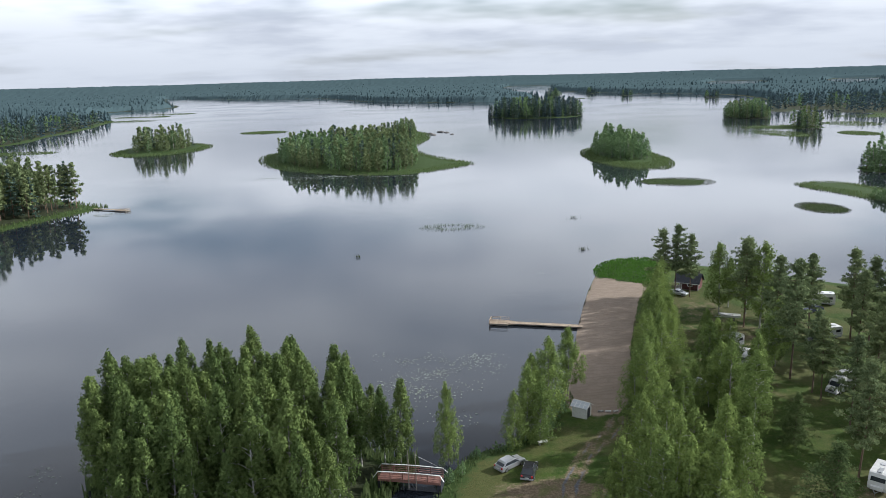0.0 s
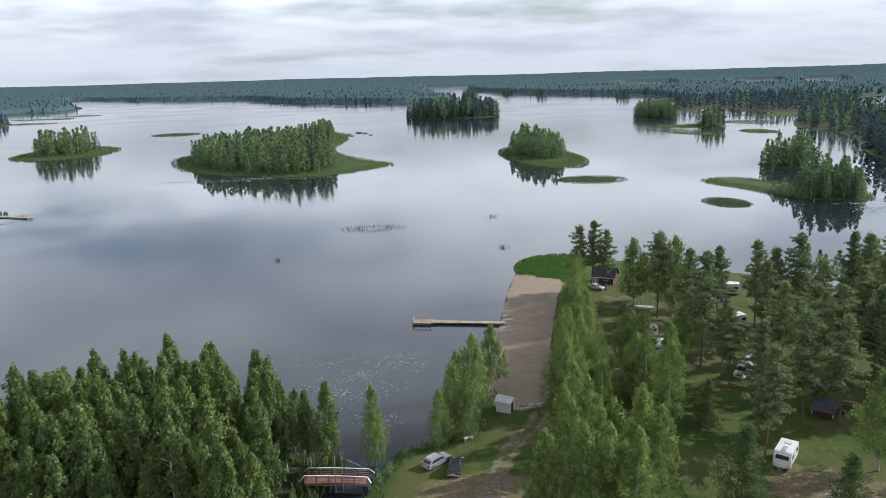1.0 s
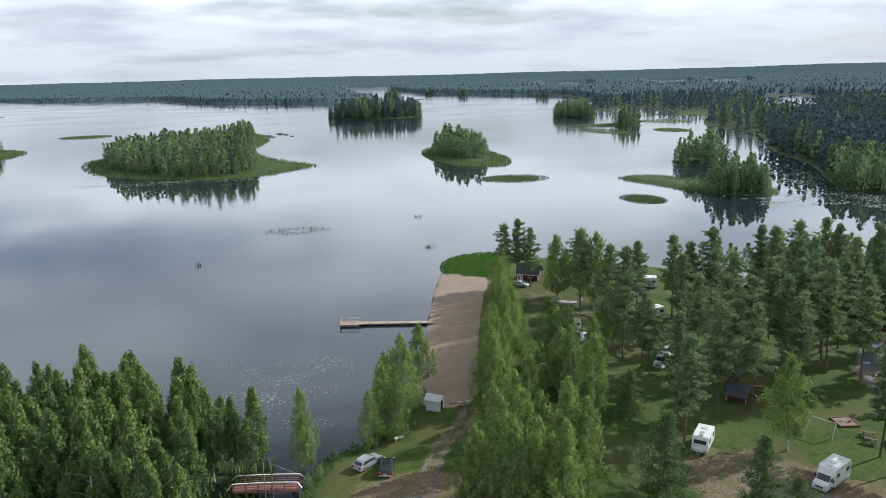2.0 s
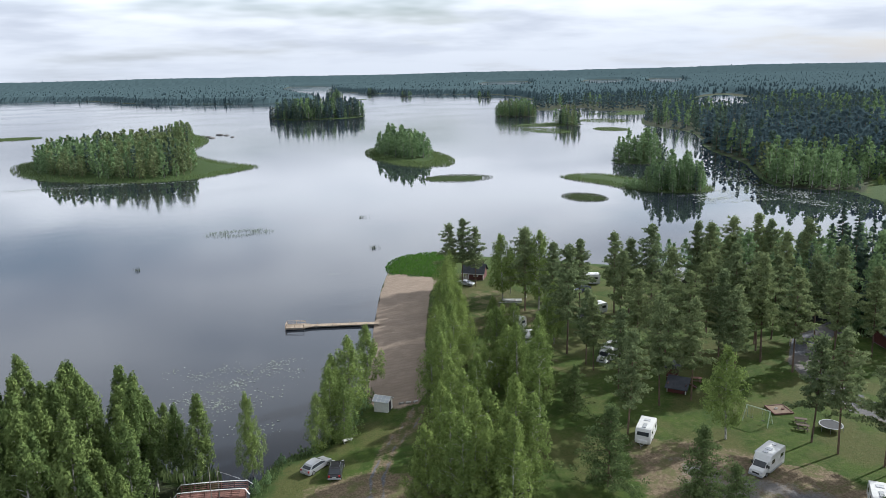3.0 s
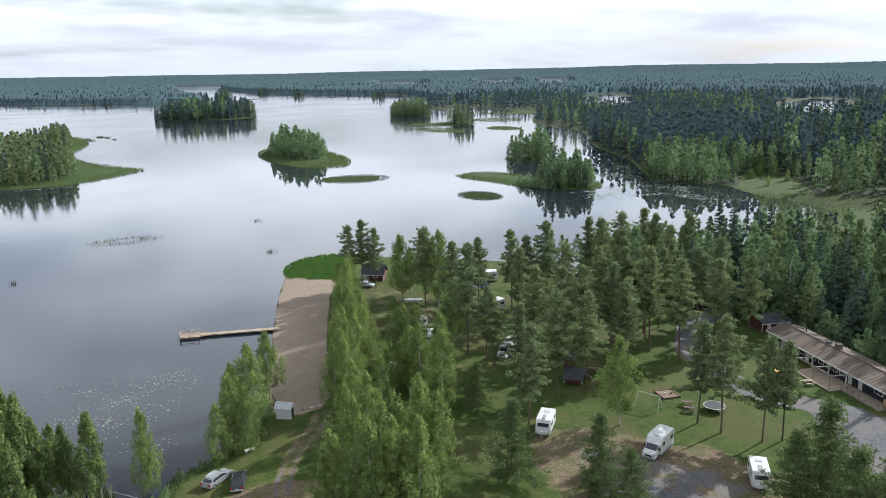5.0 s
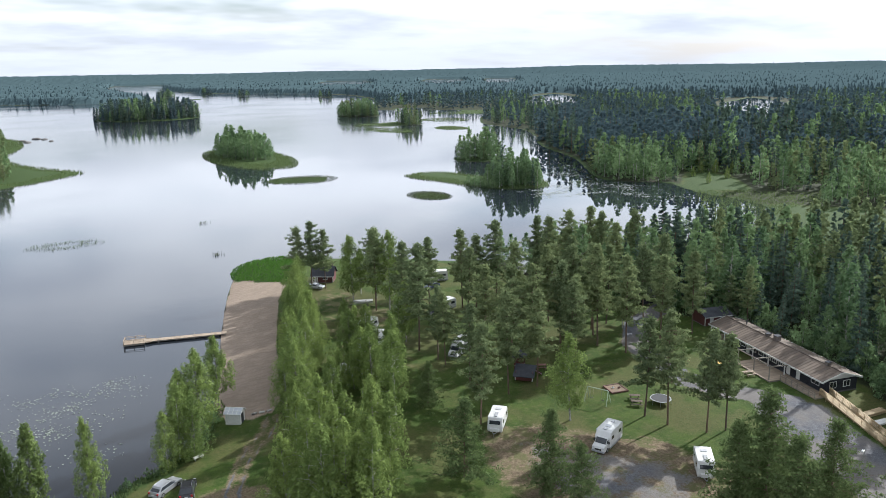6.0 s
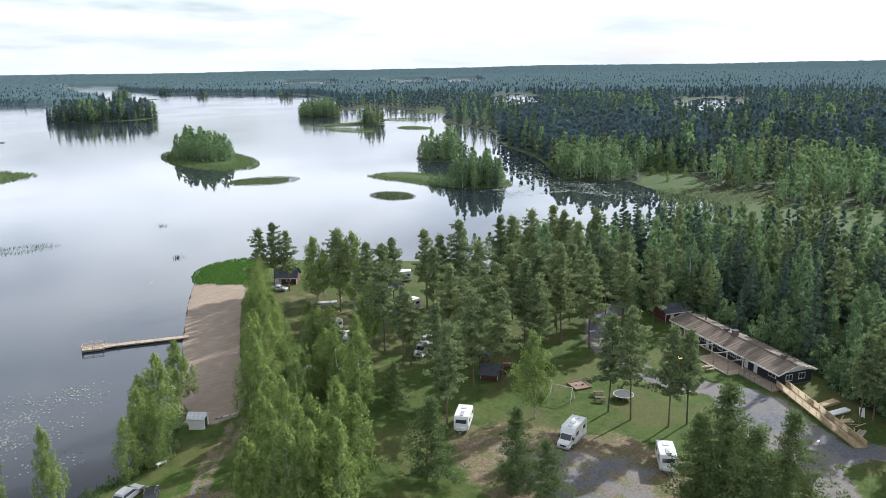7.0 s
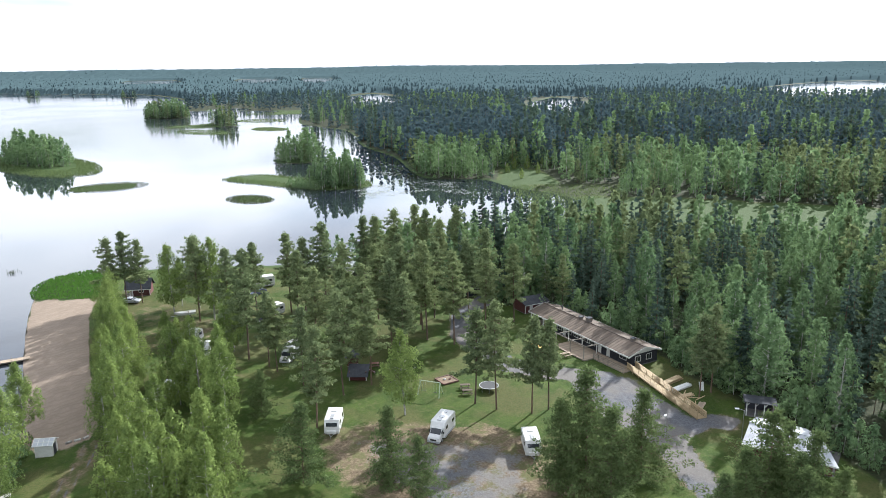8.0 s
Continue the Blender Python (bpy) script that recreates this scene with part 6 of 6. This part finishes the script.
cabin = roofed_house("cabin", 58.9, 181.4, -32, 5.5, 4.6, 2.2, 4.0, M_REDWOOD, M_FELT, "dark red wooden cabin with a black felt roof", "cabin", 0.5, M_WHITEWOOD, 1.5, ((3.5, 1.0),), None)
part("chimney", solid(4.6, 5.1, 2.9, 3.4, 2.9, 4.6, 0.02), M_BRICKWORK, cabin, "sooty chimney")
roofed_house("red_outbuilding", 119.4, 103.5, -14, 6.0, 4.5, 2.3, 3.3, M_REDWOOD, M_FELT, "dark red outbuilding with a low felt roof", "outbuilding", 0.5, M_WHITEWOOD, 0.0, ((4.3, 0.9),), 1.6)
roofed_house("log_hut", 119.0, 121.5, -20, 6.0, 4.5, 2.4, 3.6, M_DARKWOOD, M_FELT, "dark log hut with a low roof among the pines", "hut", 0.6, M_PLANK, 0.0, ((2.0, 1.0),), 4.2)
roofed_house("red_farmhouse", 366.0, 230.0, -55, 14.0, 8.0, 4.5, 7.5, M_REDWOOD, M_TILEROOF, "red-roofed house deep in the woods", "house", 0.6, M_WHITEWOOD, 0.0, ((3.5, 1.2), (7.0, 1.2), (10.5, 1.2)), None, 1.6)


def pale_roof_hall():
    """The hall under a pale sheet roof at the yard's end."""
    ob = thing("roofed_hall", 94.2, 40.4, 194.0, "low red-brown hall under a wide pale sheet-metal roof", "hall")
    # local y runs along the eave, local -x into the hall
    L, W, E, RZ, LB = 12.4, 9.4, 2.2, 3.4, 7.0
    part("floor", solid(-W + 0.8, -0.8, 0.5, L - 0.5, -0.3, 0.1), M_STONE, ob, "grey concrete floor")
    for a in ((-1.0, -0.85, 0.8, L - 0.8), (-W + 0.85, -W + 1.0, 0.8, LB - 0.8), (-W + 1.0, -1.0, 0.8, 0.95)):
        part("wall", solid(*a, 0.1, E + 0.15), M_REDWOOD, ob)
    # both slopes, sheet by sheet; the end by the woods is cut askew
    def sheet(corners):
        bm = bmesh.new()
        lo = [bm.verts.new(p) for p in corners]
        hi = [bm.verts.new((p[0], p[1], p[2] + 0.05)) for p in corners]
        bm.faces.new(lo[::-1])
        bm.faces.new(hi)
        for i in range(len(lo)):
            j = (i + 1) % len(lo)
            bm.faces.new((lo[i], lo[j], hi[j], hi[i]))
        part("roof_panel", bm, M_PALEROOF, ob)
    for xe in (0.15, -W - 0.15):
        far = L if xe > 0 else LB
        at = lambda s, f: (xe + (-W / 2 - xe) * f, s * (far + ((L + LB) / 2 - far) * f), E - 0.05 + (RZ - E + 0.05) * f)
        for i in range(20):
            a, b = i / 20 + 0.001, (i + 1) / 20 - 0.001
            sheet([at(a, 0), at(b, 0), at(b, 1), at(a, 1)])
    part("end_wall", beam((-1.0, L - 0.9, E / 2), (-W + 1.0, LB - 0.9, E / 2), 0.14, E), M_REDWOOD, ob)
    part("ridge_cap", solid(-W / 2 - 0.2, -W / 2 + 0.2, -0.02, (L + LB) / 2, RZ + 0.03, RZ + 0.12, 0.02), M_PALEROOF, ob)
    for yy in (0.5,):
        part("gable", extruded_y([(-W + 0.8, E), (-0.8, E), (-W / 2, RZ - 0.15)], yy, yy + 0.12), M_REDWOOD, ob)
    part("fascia", solid(0.15, 0.2, 0.0, L, E - 0.2, E + 0.03), M_WHITEWOOD, ob, "white fascia board")
    for yy in (0.4, 4.2, 8.2, L - 0.4):
        part("post", beam((-0.1, yy, 0.0), (-0.1, yy, E), 0.14), M_REDWOOD, ob)


pale_roof_hall()


def open_shelter(x, y, turn):
    ob = thing("open_shelter", x, y, turn, "open-fronted shelter with a black roof and pale posts", "shelter")
    w, d = 4.1, 3.0
    part("floor", solid(0, w, 0, d, -0.2, 0.08), M_STONE, ob, "grey slab floor")
    part("wall", solid(0, w, d - 0.12, d, 0.08, 2.1), M_DARKWOOD, ob)
    part("wall", solid(w - 0.12, w, 0, d - 0.12, 0.08, 2.2), M_REDWOOD, ob)
    for xx in (0.1, 1.4, 2.7, w - 0.1):
        part("post", beam((xx, 0.1, 0.0), (xx, 0.1, 2.4), 0.14), M_WHITEWOOD, ob, "white post")
        part("brace", beam((xx, 0.1, 1.8), (xx + 0.45, 0.1, 2.35), 0.09), M_WHITEWOOD, ob, "white brace")
    part("rail", beam((0.1, 0.1, 2.4), (w - 0.1, 0.1, 2.4), 0.12), M_WHITEWOOD, ob, "white beam")
    slab = part("roof", extruded([(-0.5, 2.55), (d + 0.4, 2.15), (d + 0.4, 2.27), (-0.5, 2.67)], -0.4, w + 0.4), M_FELT, ob)
    for i in range(7):
        xx = -0.35 + i * 0.8
        part("roof_seam", beam((xx, -0.5, 2.69), (xx, d + 0.4, 2.29), 0.05, 0.04), M_FELT, slab)


open_shelter(106.9, 45.9, -62)


def lamp_post(x, y, h, turn):
    ob = thing("street_lamp", x, y, turn, "grey steel lamp post with a white lamp head", "street lamp", "lamps of the yard")
    part("pole", rod((0, 0, -0.2), (0, 0, h), 0.07, 8, r2=0.045), M_STEEL, ob)
    part("arm", rod((0, 0, h - 0.05), (0.9, 0, h + 0.18), 0.035, 6), M_STEEL, ob)
    part("lamp_head", solid(0.75, 1.35, -0.16, 0.16, h + 0.1, h + 0.26, 0.05), M_WHITE, ob, "white lamp head")


lamp_post(99.4, 42.8, 4.7, 130)
lamp_post(91.6, 51.0, 3.9, 200)
lamp_post(104.0, 112.0, 5.2, 160)


# ---- playground ----
def play_hut(x, y, turn):
    """A small red play house with a grey roof, and a roofed tower with a slide behind it."""
    ob = thing("play_hut", x, y, turn, "dark red playhouse with grey roof, tower and slide", "playhouse")
    part("wall", solid(0.15, 3.2, 0.1, 0.2, 0.1, 1.15), M_REDWOOD, ob)
    part("wall", solid(0.15, 0.25, 0.2, 2.3, 0.1, 1.7), M_REDWOOD, ob)
    part("wall", solid(3.1, 3.2, 0.2, 2.3, 0.1, 1.7), M_REDWOOD, ob)
    part("wall", solid(0.15, 3.2, 2.3, 2.4, 0.1, 2.2), M_REDWOOD, ob)
    for xx in (0.15, 3.2):
        part("corner_board", beam((xx, 0.08, 0.1), (xx, 0.08, 1.15), 0.14), M_WHITEWOOD, ob, "white corner board")
    slab = part("roof", extruded([(-0.7, 1.05), (2.5, 2.2), (2.5, 2.3), (-0.7, 1.15)], -0.15, 3.6), M_FELT, ob, "grey felt roof")
    for i in range(5):
        xx = -0.15 + i * 0.93
        part("roof_seam", beam((xx, -0.7, 1.17), (xx, 2.5, 2.32), 0.05, 0.04), M_FELT, slab)
    for px in (-0.5, 1.1):
        for py in (2.7, 4.1):
            part("tower_post", beam((px, py, 0), (px, py, 3.7), 0.13), M_REDWOOD, ob)
    part("tower_floor", solid(-0.6, 1.2, 2.6, 4.2, 1.7, 1.8), M_PLANK, ob)
    for z in (1.85, 2.1, 2.35, 2.6, 2.95):
        part("tower_board", solid(-0.6, 1.2, 2.62, 2.67, z, z + 0.2), M_REDWOOD, ob)
        part("tower_board", solid(-0.58, -0.53, 2.67, 4.1, z, z + 0.2), M_REDWOOD, ob)
    part("tower_roof", extruded_y([(-0.95, 3.5), (1.55, 3.5), (0.3, 4.3)], 2.2, 4.6), M_FELT, ob, "dark pitched tower roof")
    slide = part("slide", beam((1.2, 3.3, 1.75), (4.4, 3.3, 0.25), 0.6, 0.06), M_STEEL, ob, "steel slide chute")
    for s in (-0.32, 0.32):
        part("slide_side", beam((1.2, 3.3 + s, 1.85), (4.4, 3.3 + s, 0.35), 0.05, 0.2), M_REDWOOD, slide)


play_hut(69.0, 101.2, -45)


def sandbox(x, y, turn):
    ob = thing("sandbox", x, y, turn, "square red-brown wooden sandbox with scattered toys", "sandbox")
    part("sand", solid(-1.4, 1.4, -1.4, 1.4, -0.05, 0.18), M_SANDPIT, ob, "pale play sand")
    for a, b in (((-1.6, -1.5), (1.6, -1.5)), ((1.5, -1.4), (1.5, 1.4)), ((1.6, 1.5), (-1.6, 1.5)), ((-1.5, 1.4), (-1.5, -1.4))):
        part("kerb_board", beam((*a, 0.16), (*b, 0.14), 0.22, 0.24), M_PITWOOD, ob)


def toy(x, y, z, m, label):
    ob = new("toy")
    ob.matrix_world = pose(x, y, z)
    part("body", solid(-0.22, 0.22, -0.14, 0.14, 0.0, 0.24, 0.05), m, tagged(ob, label, "toy", "toys in the sandbox"))
    part("handle", beam((-0.2, 0, 0.3), (0.2, 0, 0.3), 0.04), M_RUBBER, ob)


sandbox(81.8, 89.0, -10)
for dx, dy, m, txt in ((-0.4, 0.2, M_WHITEWOOD, "pale plastic toy lying in the sand"), (0.5, -0.3, M_REDRAIL, "faded red plastic toy lying in the sand")):
    toy(81.8 + dx, 89.0 + dy, flat_z(81.8, 89.0) + 0.185, m, txt)


def swing(x, y, turn):
    ob = thing("swing", x, y, turn, "pale green steel swing frame on the lawn", "swing")
    part("top_bar", rod((-1.8, 0, 2.4), (1.8, 0, 2.4), 0.07, 8), M_GREENMETAL, ob)
    for s in (-1.8, 1.8):
        for yy in (-1.0, 1.0):
            part("leg", rod((s, 0, 2.4), (s * 1.08, yy, 0.0), 0.06, 8), M_GREENMETAL, ob)
    for xx in (-1.0, 0.9):
        seat = part("seat", solid(xx - 0.24, xx + 0.24, -0.1, 0.1, 0.5, 0.55, 0.01), M_RUBBER, ob, "black rubber seat")
        for s in (-0.22, 0.22):
            part("chain", rod((xx + s, 0, 0.55), (xx + s, 0, 2.4), 0.014, 4), M_STEEL, seat)


swing(75.9, 86.8, -62)


def trampoline(x, y):
    ob = thing("trampoline", x, y, 0, "round trampoline with a grey rim and dark mat", "trampoline")
    bm = bmesh.new()
    bmesh.ops.create_cone(bm, cap_ends=True, segments=32, radius1=1.55, radius2=1.55, depth=0.03, matrix=Matrix.Translation((0, 0, 0.82)))
    part("mat", bm, M_NET, ob, "black jumping mat")
    for k in range(16):
        a, b = 2 * math.pi * k / 16, 2 * math.pi * (k + 1) / 16
        part("rim_pad", beam((1.65 * math.cos(a), 1.65 * math.sin(a), 0.86), (1.65 * math.cos(b), 1.65 * math.sin(b), 0.86), 0.16, 0.05), M_GREYPLASTIC, ob, "grey padded rim")
    for k in range(8):
        a = 2 * math.pi * k / 8
        part("leg", rod((1.7 * math.cos(a), 1.7 * math.sin(a), 0), (1.7 * math.cos(a), 1.7 * math.sin(a), 0.84), 0.035, 6), M_STEEL, ob)


trampoline(84.6, 81.2)


def picnic_table(x, y, turn, material, label):
    ob = thing("picnic_table", x, y, turn, label, "picnic table", "picnic tables")
    for i in range(5):
        part("tabletop_board", solid(-0.9, 0.9, -0.38 + i * 0.155, -0.24 + i * 0.155, 0.72, 0.76), material, ob)
    for s in (-0.75, 0.75):
        part("bench", solid(-0.9, 0.9, s - 0.14, s + 0.14, 0.42, 0.46), material, ob)
        part("trestle", beam((s * 0.85, -0.7, 0.0), (s * 0.85, 0.3, 0.72), 0.09), material, ob)
        part("trestle", beam((s * 0.85, 0.7, 0.0), (s * 0.85, -0.3, 0.72), 0.09), material, ob)
        part("cross_bar", beam((s * 0.85, -0.8, 0.38), (s * 0.85, 0.8, 0.38), 0.09), material, ob)


picnic_table(80.7, 82.6, -40, M_OLDWOOD, "dark weathered wooden picnic table on the lawn")
picnic_table(81.9, 84.4, -40, M_OLDWOOD, "dark weathered wooden picnic table on the lawn")
picnic_table(76.4, 103.2, -30, M_REDRAIL, "red-brown wooden picnic table near the playhouse")
picnic_table(106.4, 81.5, -12, M_DECKWOOD, "pale wooden picnic table on the terrace edge")


def parasol(x, y):
    ob = thing("parasol", x, y, 0, "open yellow-orange parasol by the terrace", "parasol")
    part("pole", rod((0, 0, 0), (0, 0, 2.5), 0.03, 6), M_STEEL, ob)
    bm = bmesh.new()
    bmesh.ops.create_cone(bm, cap_ends=False, segments=8, radius1=1.5, radius2=0.02, depth=0.5, matrix=Matrix.Translation((0, 0, 2.35)))
    bmesh.ops.solidify(bm, geom=bm.faces[:], thickness=0.02)
    part("canopy", bm, M_YELLOW, ob)
    part("base", rod((0, 0, 0), (0, 0, 0.1), 0.28, 10), M_STONE, ob, "grey stone base")


parasol(102.6, 85.6)


def bank_bench(x, y, turn):
    ob = thing("bench", x, y, turn, "small white wooden bench on the grassy bank", "bench")
    for yy in (-0.22, 0.0, 0.22):
        part("seat_board", solid(-0.75, 0.75, yy - 0.10, yy + 0.10, 0.44, 0.49, 0.01), M_WHITEWOOD, ob)
    for xx in (-0.6, 0.6):
        for yy in (-0.22, 0.22):
            part("leg", beam((xx, yy, 0.0), (xx * 0.95, yy, 0.44), 0.08), M_WHITEWOOD, ob)
        part("cross_bar", beam((xx, -0.3, 0.38), (xx, 0.3, 0.38), 0.06), M_WHITEWOOD, ob)


bank_bench(14.3, 103.0, 20)


def fallen_log(x, y, turn, ln):
    ob = thing("log", x, y, turn, "short pale birch log lying on the sand's edge", "log", "logs by the beach")
    part("trunk", rod((-ln / 2, 0, 0.17), (ln / 2, 0, 0.17), 0.18, 9), M_BIRCHBARK, ob)
    part("cut_end", rod((ln / 2, 0, 0.17), (ln / 2 + 0.012, 0, 0.17), 0.155, 9), M_NEWWOOD, ob, "pale sawn end")


for x, y, turn in ((25.2, 112.8, 10), (26.4, 112.6, -5), (27.6, 112.5, 15)):
    fallen_log(x, y, turn, 0.9)


def rock(x, y, s, seed):
    rng = random.Random(seed)
    bm = bmesh.new()
    bmesh.ops.create_icosphere(bm, subdivisions=2, radius=1.0)
    for v in bm.verts:
        v.co *= 1 + 0.22 * noise.noise(v.co * 1.3 + Vector((seed, 0, 0)))
        v.co = Vector((v.co.x * s, v.co.y * s * 0.7, v.co.z * s * 0.35))
    me = bpy.data.meshes.new("rock")
    bm.to_mesh(me)
    bm.free()
    me.materials.append(M_STONE)
    ob = new("rock", me)
    ob.matrix_world = pose(x, y, 0.05, 0, 0, rng.uniform(0, 180))
    tagged(ob, "dark wet rock rising just out of the lake", "rock", "rocks in the lake")


for i, (x, y, s) in enumerate(((-10, 752, 3.2), (7, 760, 3.0), (1, 770, 4.0), (-6, 735, 3.4), (12, 735, 2.4))):
    rock(x, y, s, i)


# ---- reeds, lilies, bank shrubs ----
def blades(name, places, tall, wide, material, label, seed):
    """Upright tufts of blades: each a leaning kite."""
    rng = np.random.default_rng(seed)
    p = np.asarray(places, float)
    n = len(p)
    a = rng.uniform(0, np.pi, n)
    h, w = tall * rng.uniform(0.6, 1.25, (n, 1)), wide * rng.uniform(0.6, 1.3, (n, 1))
    side = np.stack([np.cos(a), np.sin(a), np.zeros(n)], 1) * w
    lean = np.concatenate([rng.normal(0, 0.16, (n, 2)) * h, h], 1)
    z = np.maximum(height(p[:, 0], p[:, 1]), -0.05)
    base = np.stack([p[:, 0], p[:, 1], z - 0.05], 1)
    v = np.stack([base - side * 0.5, base + side * 0.5, base + lean * 0.75 + side * 0.4, base + lean - side * 0.1], 1).reshape(-1, 3)
    tagged(new(name, quads(name, v, np.arange(4 * n).reshape(n, 4), [material], tint=np.repeat(rng.uniform(0, 1, n), 4))), label, "reeds", kind="stuff")


def fringe(test, box, lo, hi, n, seed):
    """Random places whose distance from a shore lies between lo and hi."""
    rng = np.random.default_rng(seed)
    x, y = rng.uniform(box[0], box[1], n), rng.uniform(box[2], box[3], n)
    d = test(x, y)
    ok = (d > lo) & (d < hi)
    return np.stack([x[ok], y[ok]], 1)


blades("long_isle_reeds", fringe(lambda x, y: inside(LONG_ISLE, x, y), (-140, 25, 430, 800), -3, 9.5, 40000, 1), 1.0, 0.30, M_REED, "bright green reeds fringing the long island", 1)
blades("bay_isle_reeds", fringe(lambda x, y: inside(BAY_ISLE, x, y), (170, 232, 278, 376), -1.5, 6, 12000, 2), 0.9, 0.22, M_REED, "green reeds at the bay island", 2)
blades("west_isle_reeds", fringe(lambda x, y: disc(-240, 648, 37, 58, x, y), (-280, -200, 585, 710), -2, 8, 5000, 3), 1.1, 0.5, M_REED, "green reeds round the western island", 3)
blades("round_isle_reeds", fringe(lambda x, y: disc(122, 494, 24, 66, x, y), (95, 150, 425, 565), -2, 9, 12000, 4), 1.0, 0.28, M_REED, "green reeds round the small island", 4)
for k, (cx, cy, rx, ry) in enumerate(REED_FLATS):
    blades("reed_bed", fringe(lambda x, y: disc(cx, cy, rx, ry, x, y), (cx - rx - 3, cx + rx + 3, cy - ry - 3, cy + ry + 3), -1.5, 99, 6000 if k < 2 else 2400, 10 + k), 0.45 if k < 2 else 0.6, 0.13 if k < 2 else 0.35, M_SEDGE if k < 2 else M_REED, "low reed bed standing in the lake", 10 + k)
blades("beach_reeds", fringe(lambda x, y: inside(REED_GREEN, x, y), (40, 66, 185, 220), 0.2, 99, 9000, 30), 0.45, 0.28, M_BEACHSEDGE, "lush green sedge at the end of the beach", 30)
blades("west_shore_reeds", fringe(lambda x, y: inside(WESTLAND, x, y), (-260, -135, 200, 440), -3, 8, 16000, 31), 1.1, 0.45, M_REED, "green reeds along the western shore", 31)
blades("bank_grass", fringe(lambda x, y: np.where(x < 22, land_distance(x, y), -9), (-6, 24, 84, 140), -0.6, 2.6, 7000, 32), 0.55, 0.2, M_REED, "tall grass along the bank", 32)
blades("grove_undergrowth", fringe(lambda x, y: inside(GROVE, x, y), (-58, -4, 70, 115), -1.0, 3.0, 9000, 33), 1.6, 0.4, M_REED, "reeds and shrubs at the grove's edge", 33)
blades("marsh_reeds", fringe(lambda x, y: inside(MARSH, x, y), (205, 295, 165, 240), 0, 99, 12000, 34), 0.6, 0.3, M_REED, "dull green sedge of the marshy bay", 34)


M_TUFT = leafy("lawn_tufts", (0.038, 0.070, 0.012), (0.076, 0.119, 0.025), (0.118, 0.124, 0.044), 0.5)
lawn = fringe(lambda x, y: np.minimum(inside(CAMP, x, y), -road_distance(x, y)), (24, 124, 30, 200), 0.5, 99, 70000, 35)
bare = np.maximum.reduce([inside(q, lawn[:, 0], lawn[:, 1]) for q in (BEACH, LOT, YARD)])
blades("lawn_grass", lawn[(bare < 0.4) & (land_distance(lawn[:, 0], lawn[:, 1]) > 1)], 0.07, 0.13, M_TUFT, "worn lawn grass with dry tufts", 35)


def ring_reeds():
    rng = np.random.default_rng(40)
    a = rng.uniform(0, 2 * np.pi, 620)
    s = rng.uniform(0.42, 1.0, 620)
    blades("reed_ring", np.stack([3.5 + 12.5 * s * np.cos(a), 273 + 6.5 * s * np.sin(a)], 1), 0.8, 0.07, M_REED, "thin ring of reed stems in open water", 41)
    for cx, cy, n, r in ((-27, 229, 26, 0.7), (44.6, 231, 60, 1.3), (50.7, 285, 40, 1.6)):
        blades("reed_tuft", np.stack([rng.normal(cx, r * 0.6, n), rng.normal(cy, r * 0.5, n)], 1), 1.1, 0.09, M_SEDGE, "small tuft of reeds in open water", int(cy))


ring_reeds()


def lily_pads(name, spots, size, label, seed):
    """Floating leaves, in loose drifts."""
    rng = np.random.default_rng(seed)
    c = []
    for cx, cy, rx, ry, n in spots:
        k = max(2, n // 14)
        drift = np.stack([cx + rx * rng.uniform(-1, 1, k), cy + ry * rng.uniform(-1, 1, k)], 1)
        who = rng.integers(0, k, n)
        c.append(drift[who] + rng.normal(0, 1, (n, 2)) * (rx * 0.11 + 0.5, ry * 0.07 + 0.4))
    c = np.concatenate(c)
    c = c[land_distance(c[:, 0], c[:, 1]) < -0.8]
    n = len(c)
    a = rng.uniform(0, 2 * np.pi, (n, 1)) + np.array([0, 1.45, 3.0, 4.6])
    s = size * rng.uniform(0.6, 1.3, (n, 1)) * np.array([1, 1.1, 0.9, 1.05])
    v = np.stack([c[:, :1] + s * np.cos(a), c[:, 1:] + s * np.sin(a), np.full((n, 4), 0.02) + rng.uniform(0, 0.04, (n, 4))], -1).reshape(-1, 3)
    tagged(new(name, quads(name, v, np.arange(4 * n).reshape(n, 4), [M_LILYSHEEN])), label, "water lilies", kind="stuff")


lily_pads("lily_pads", [(-4, 127, 9, 16, 640), (3, 137, 8, 6, 240), (-58, 92, 3, 8, 90), (30, 204, 3, 2, 12)], 0.14, "lily pads coloured with a whitish sky sheen, floating on dark water", 50)
lily_pads("bay_lily_pads", [(205, 268, 16, 14, 500), (238, 300, 12, 40, 500), (235, 250, 14, 30, 500), (250, 330, 20, 30, 300), (300, 440, 30, 50, 300)], 0.35, "lily pads crowding the calm bay", 51)
lily_pads("isle_lily_pads", [(-60, 432, 45, 9, 500), (-150, 318, 6, 12, 60)], 0.4, "lily pads along the island's shore", 52)
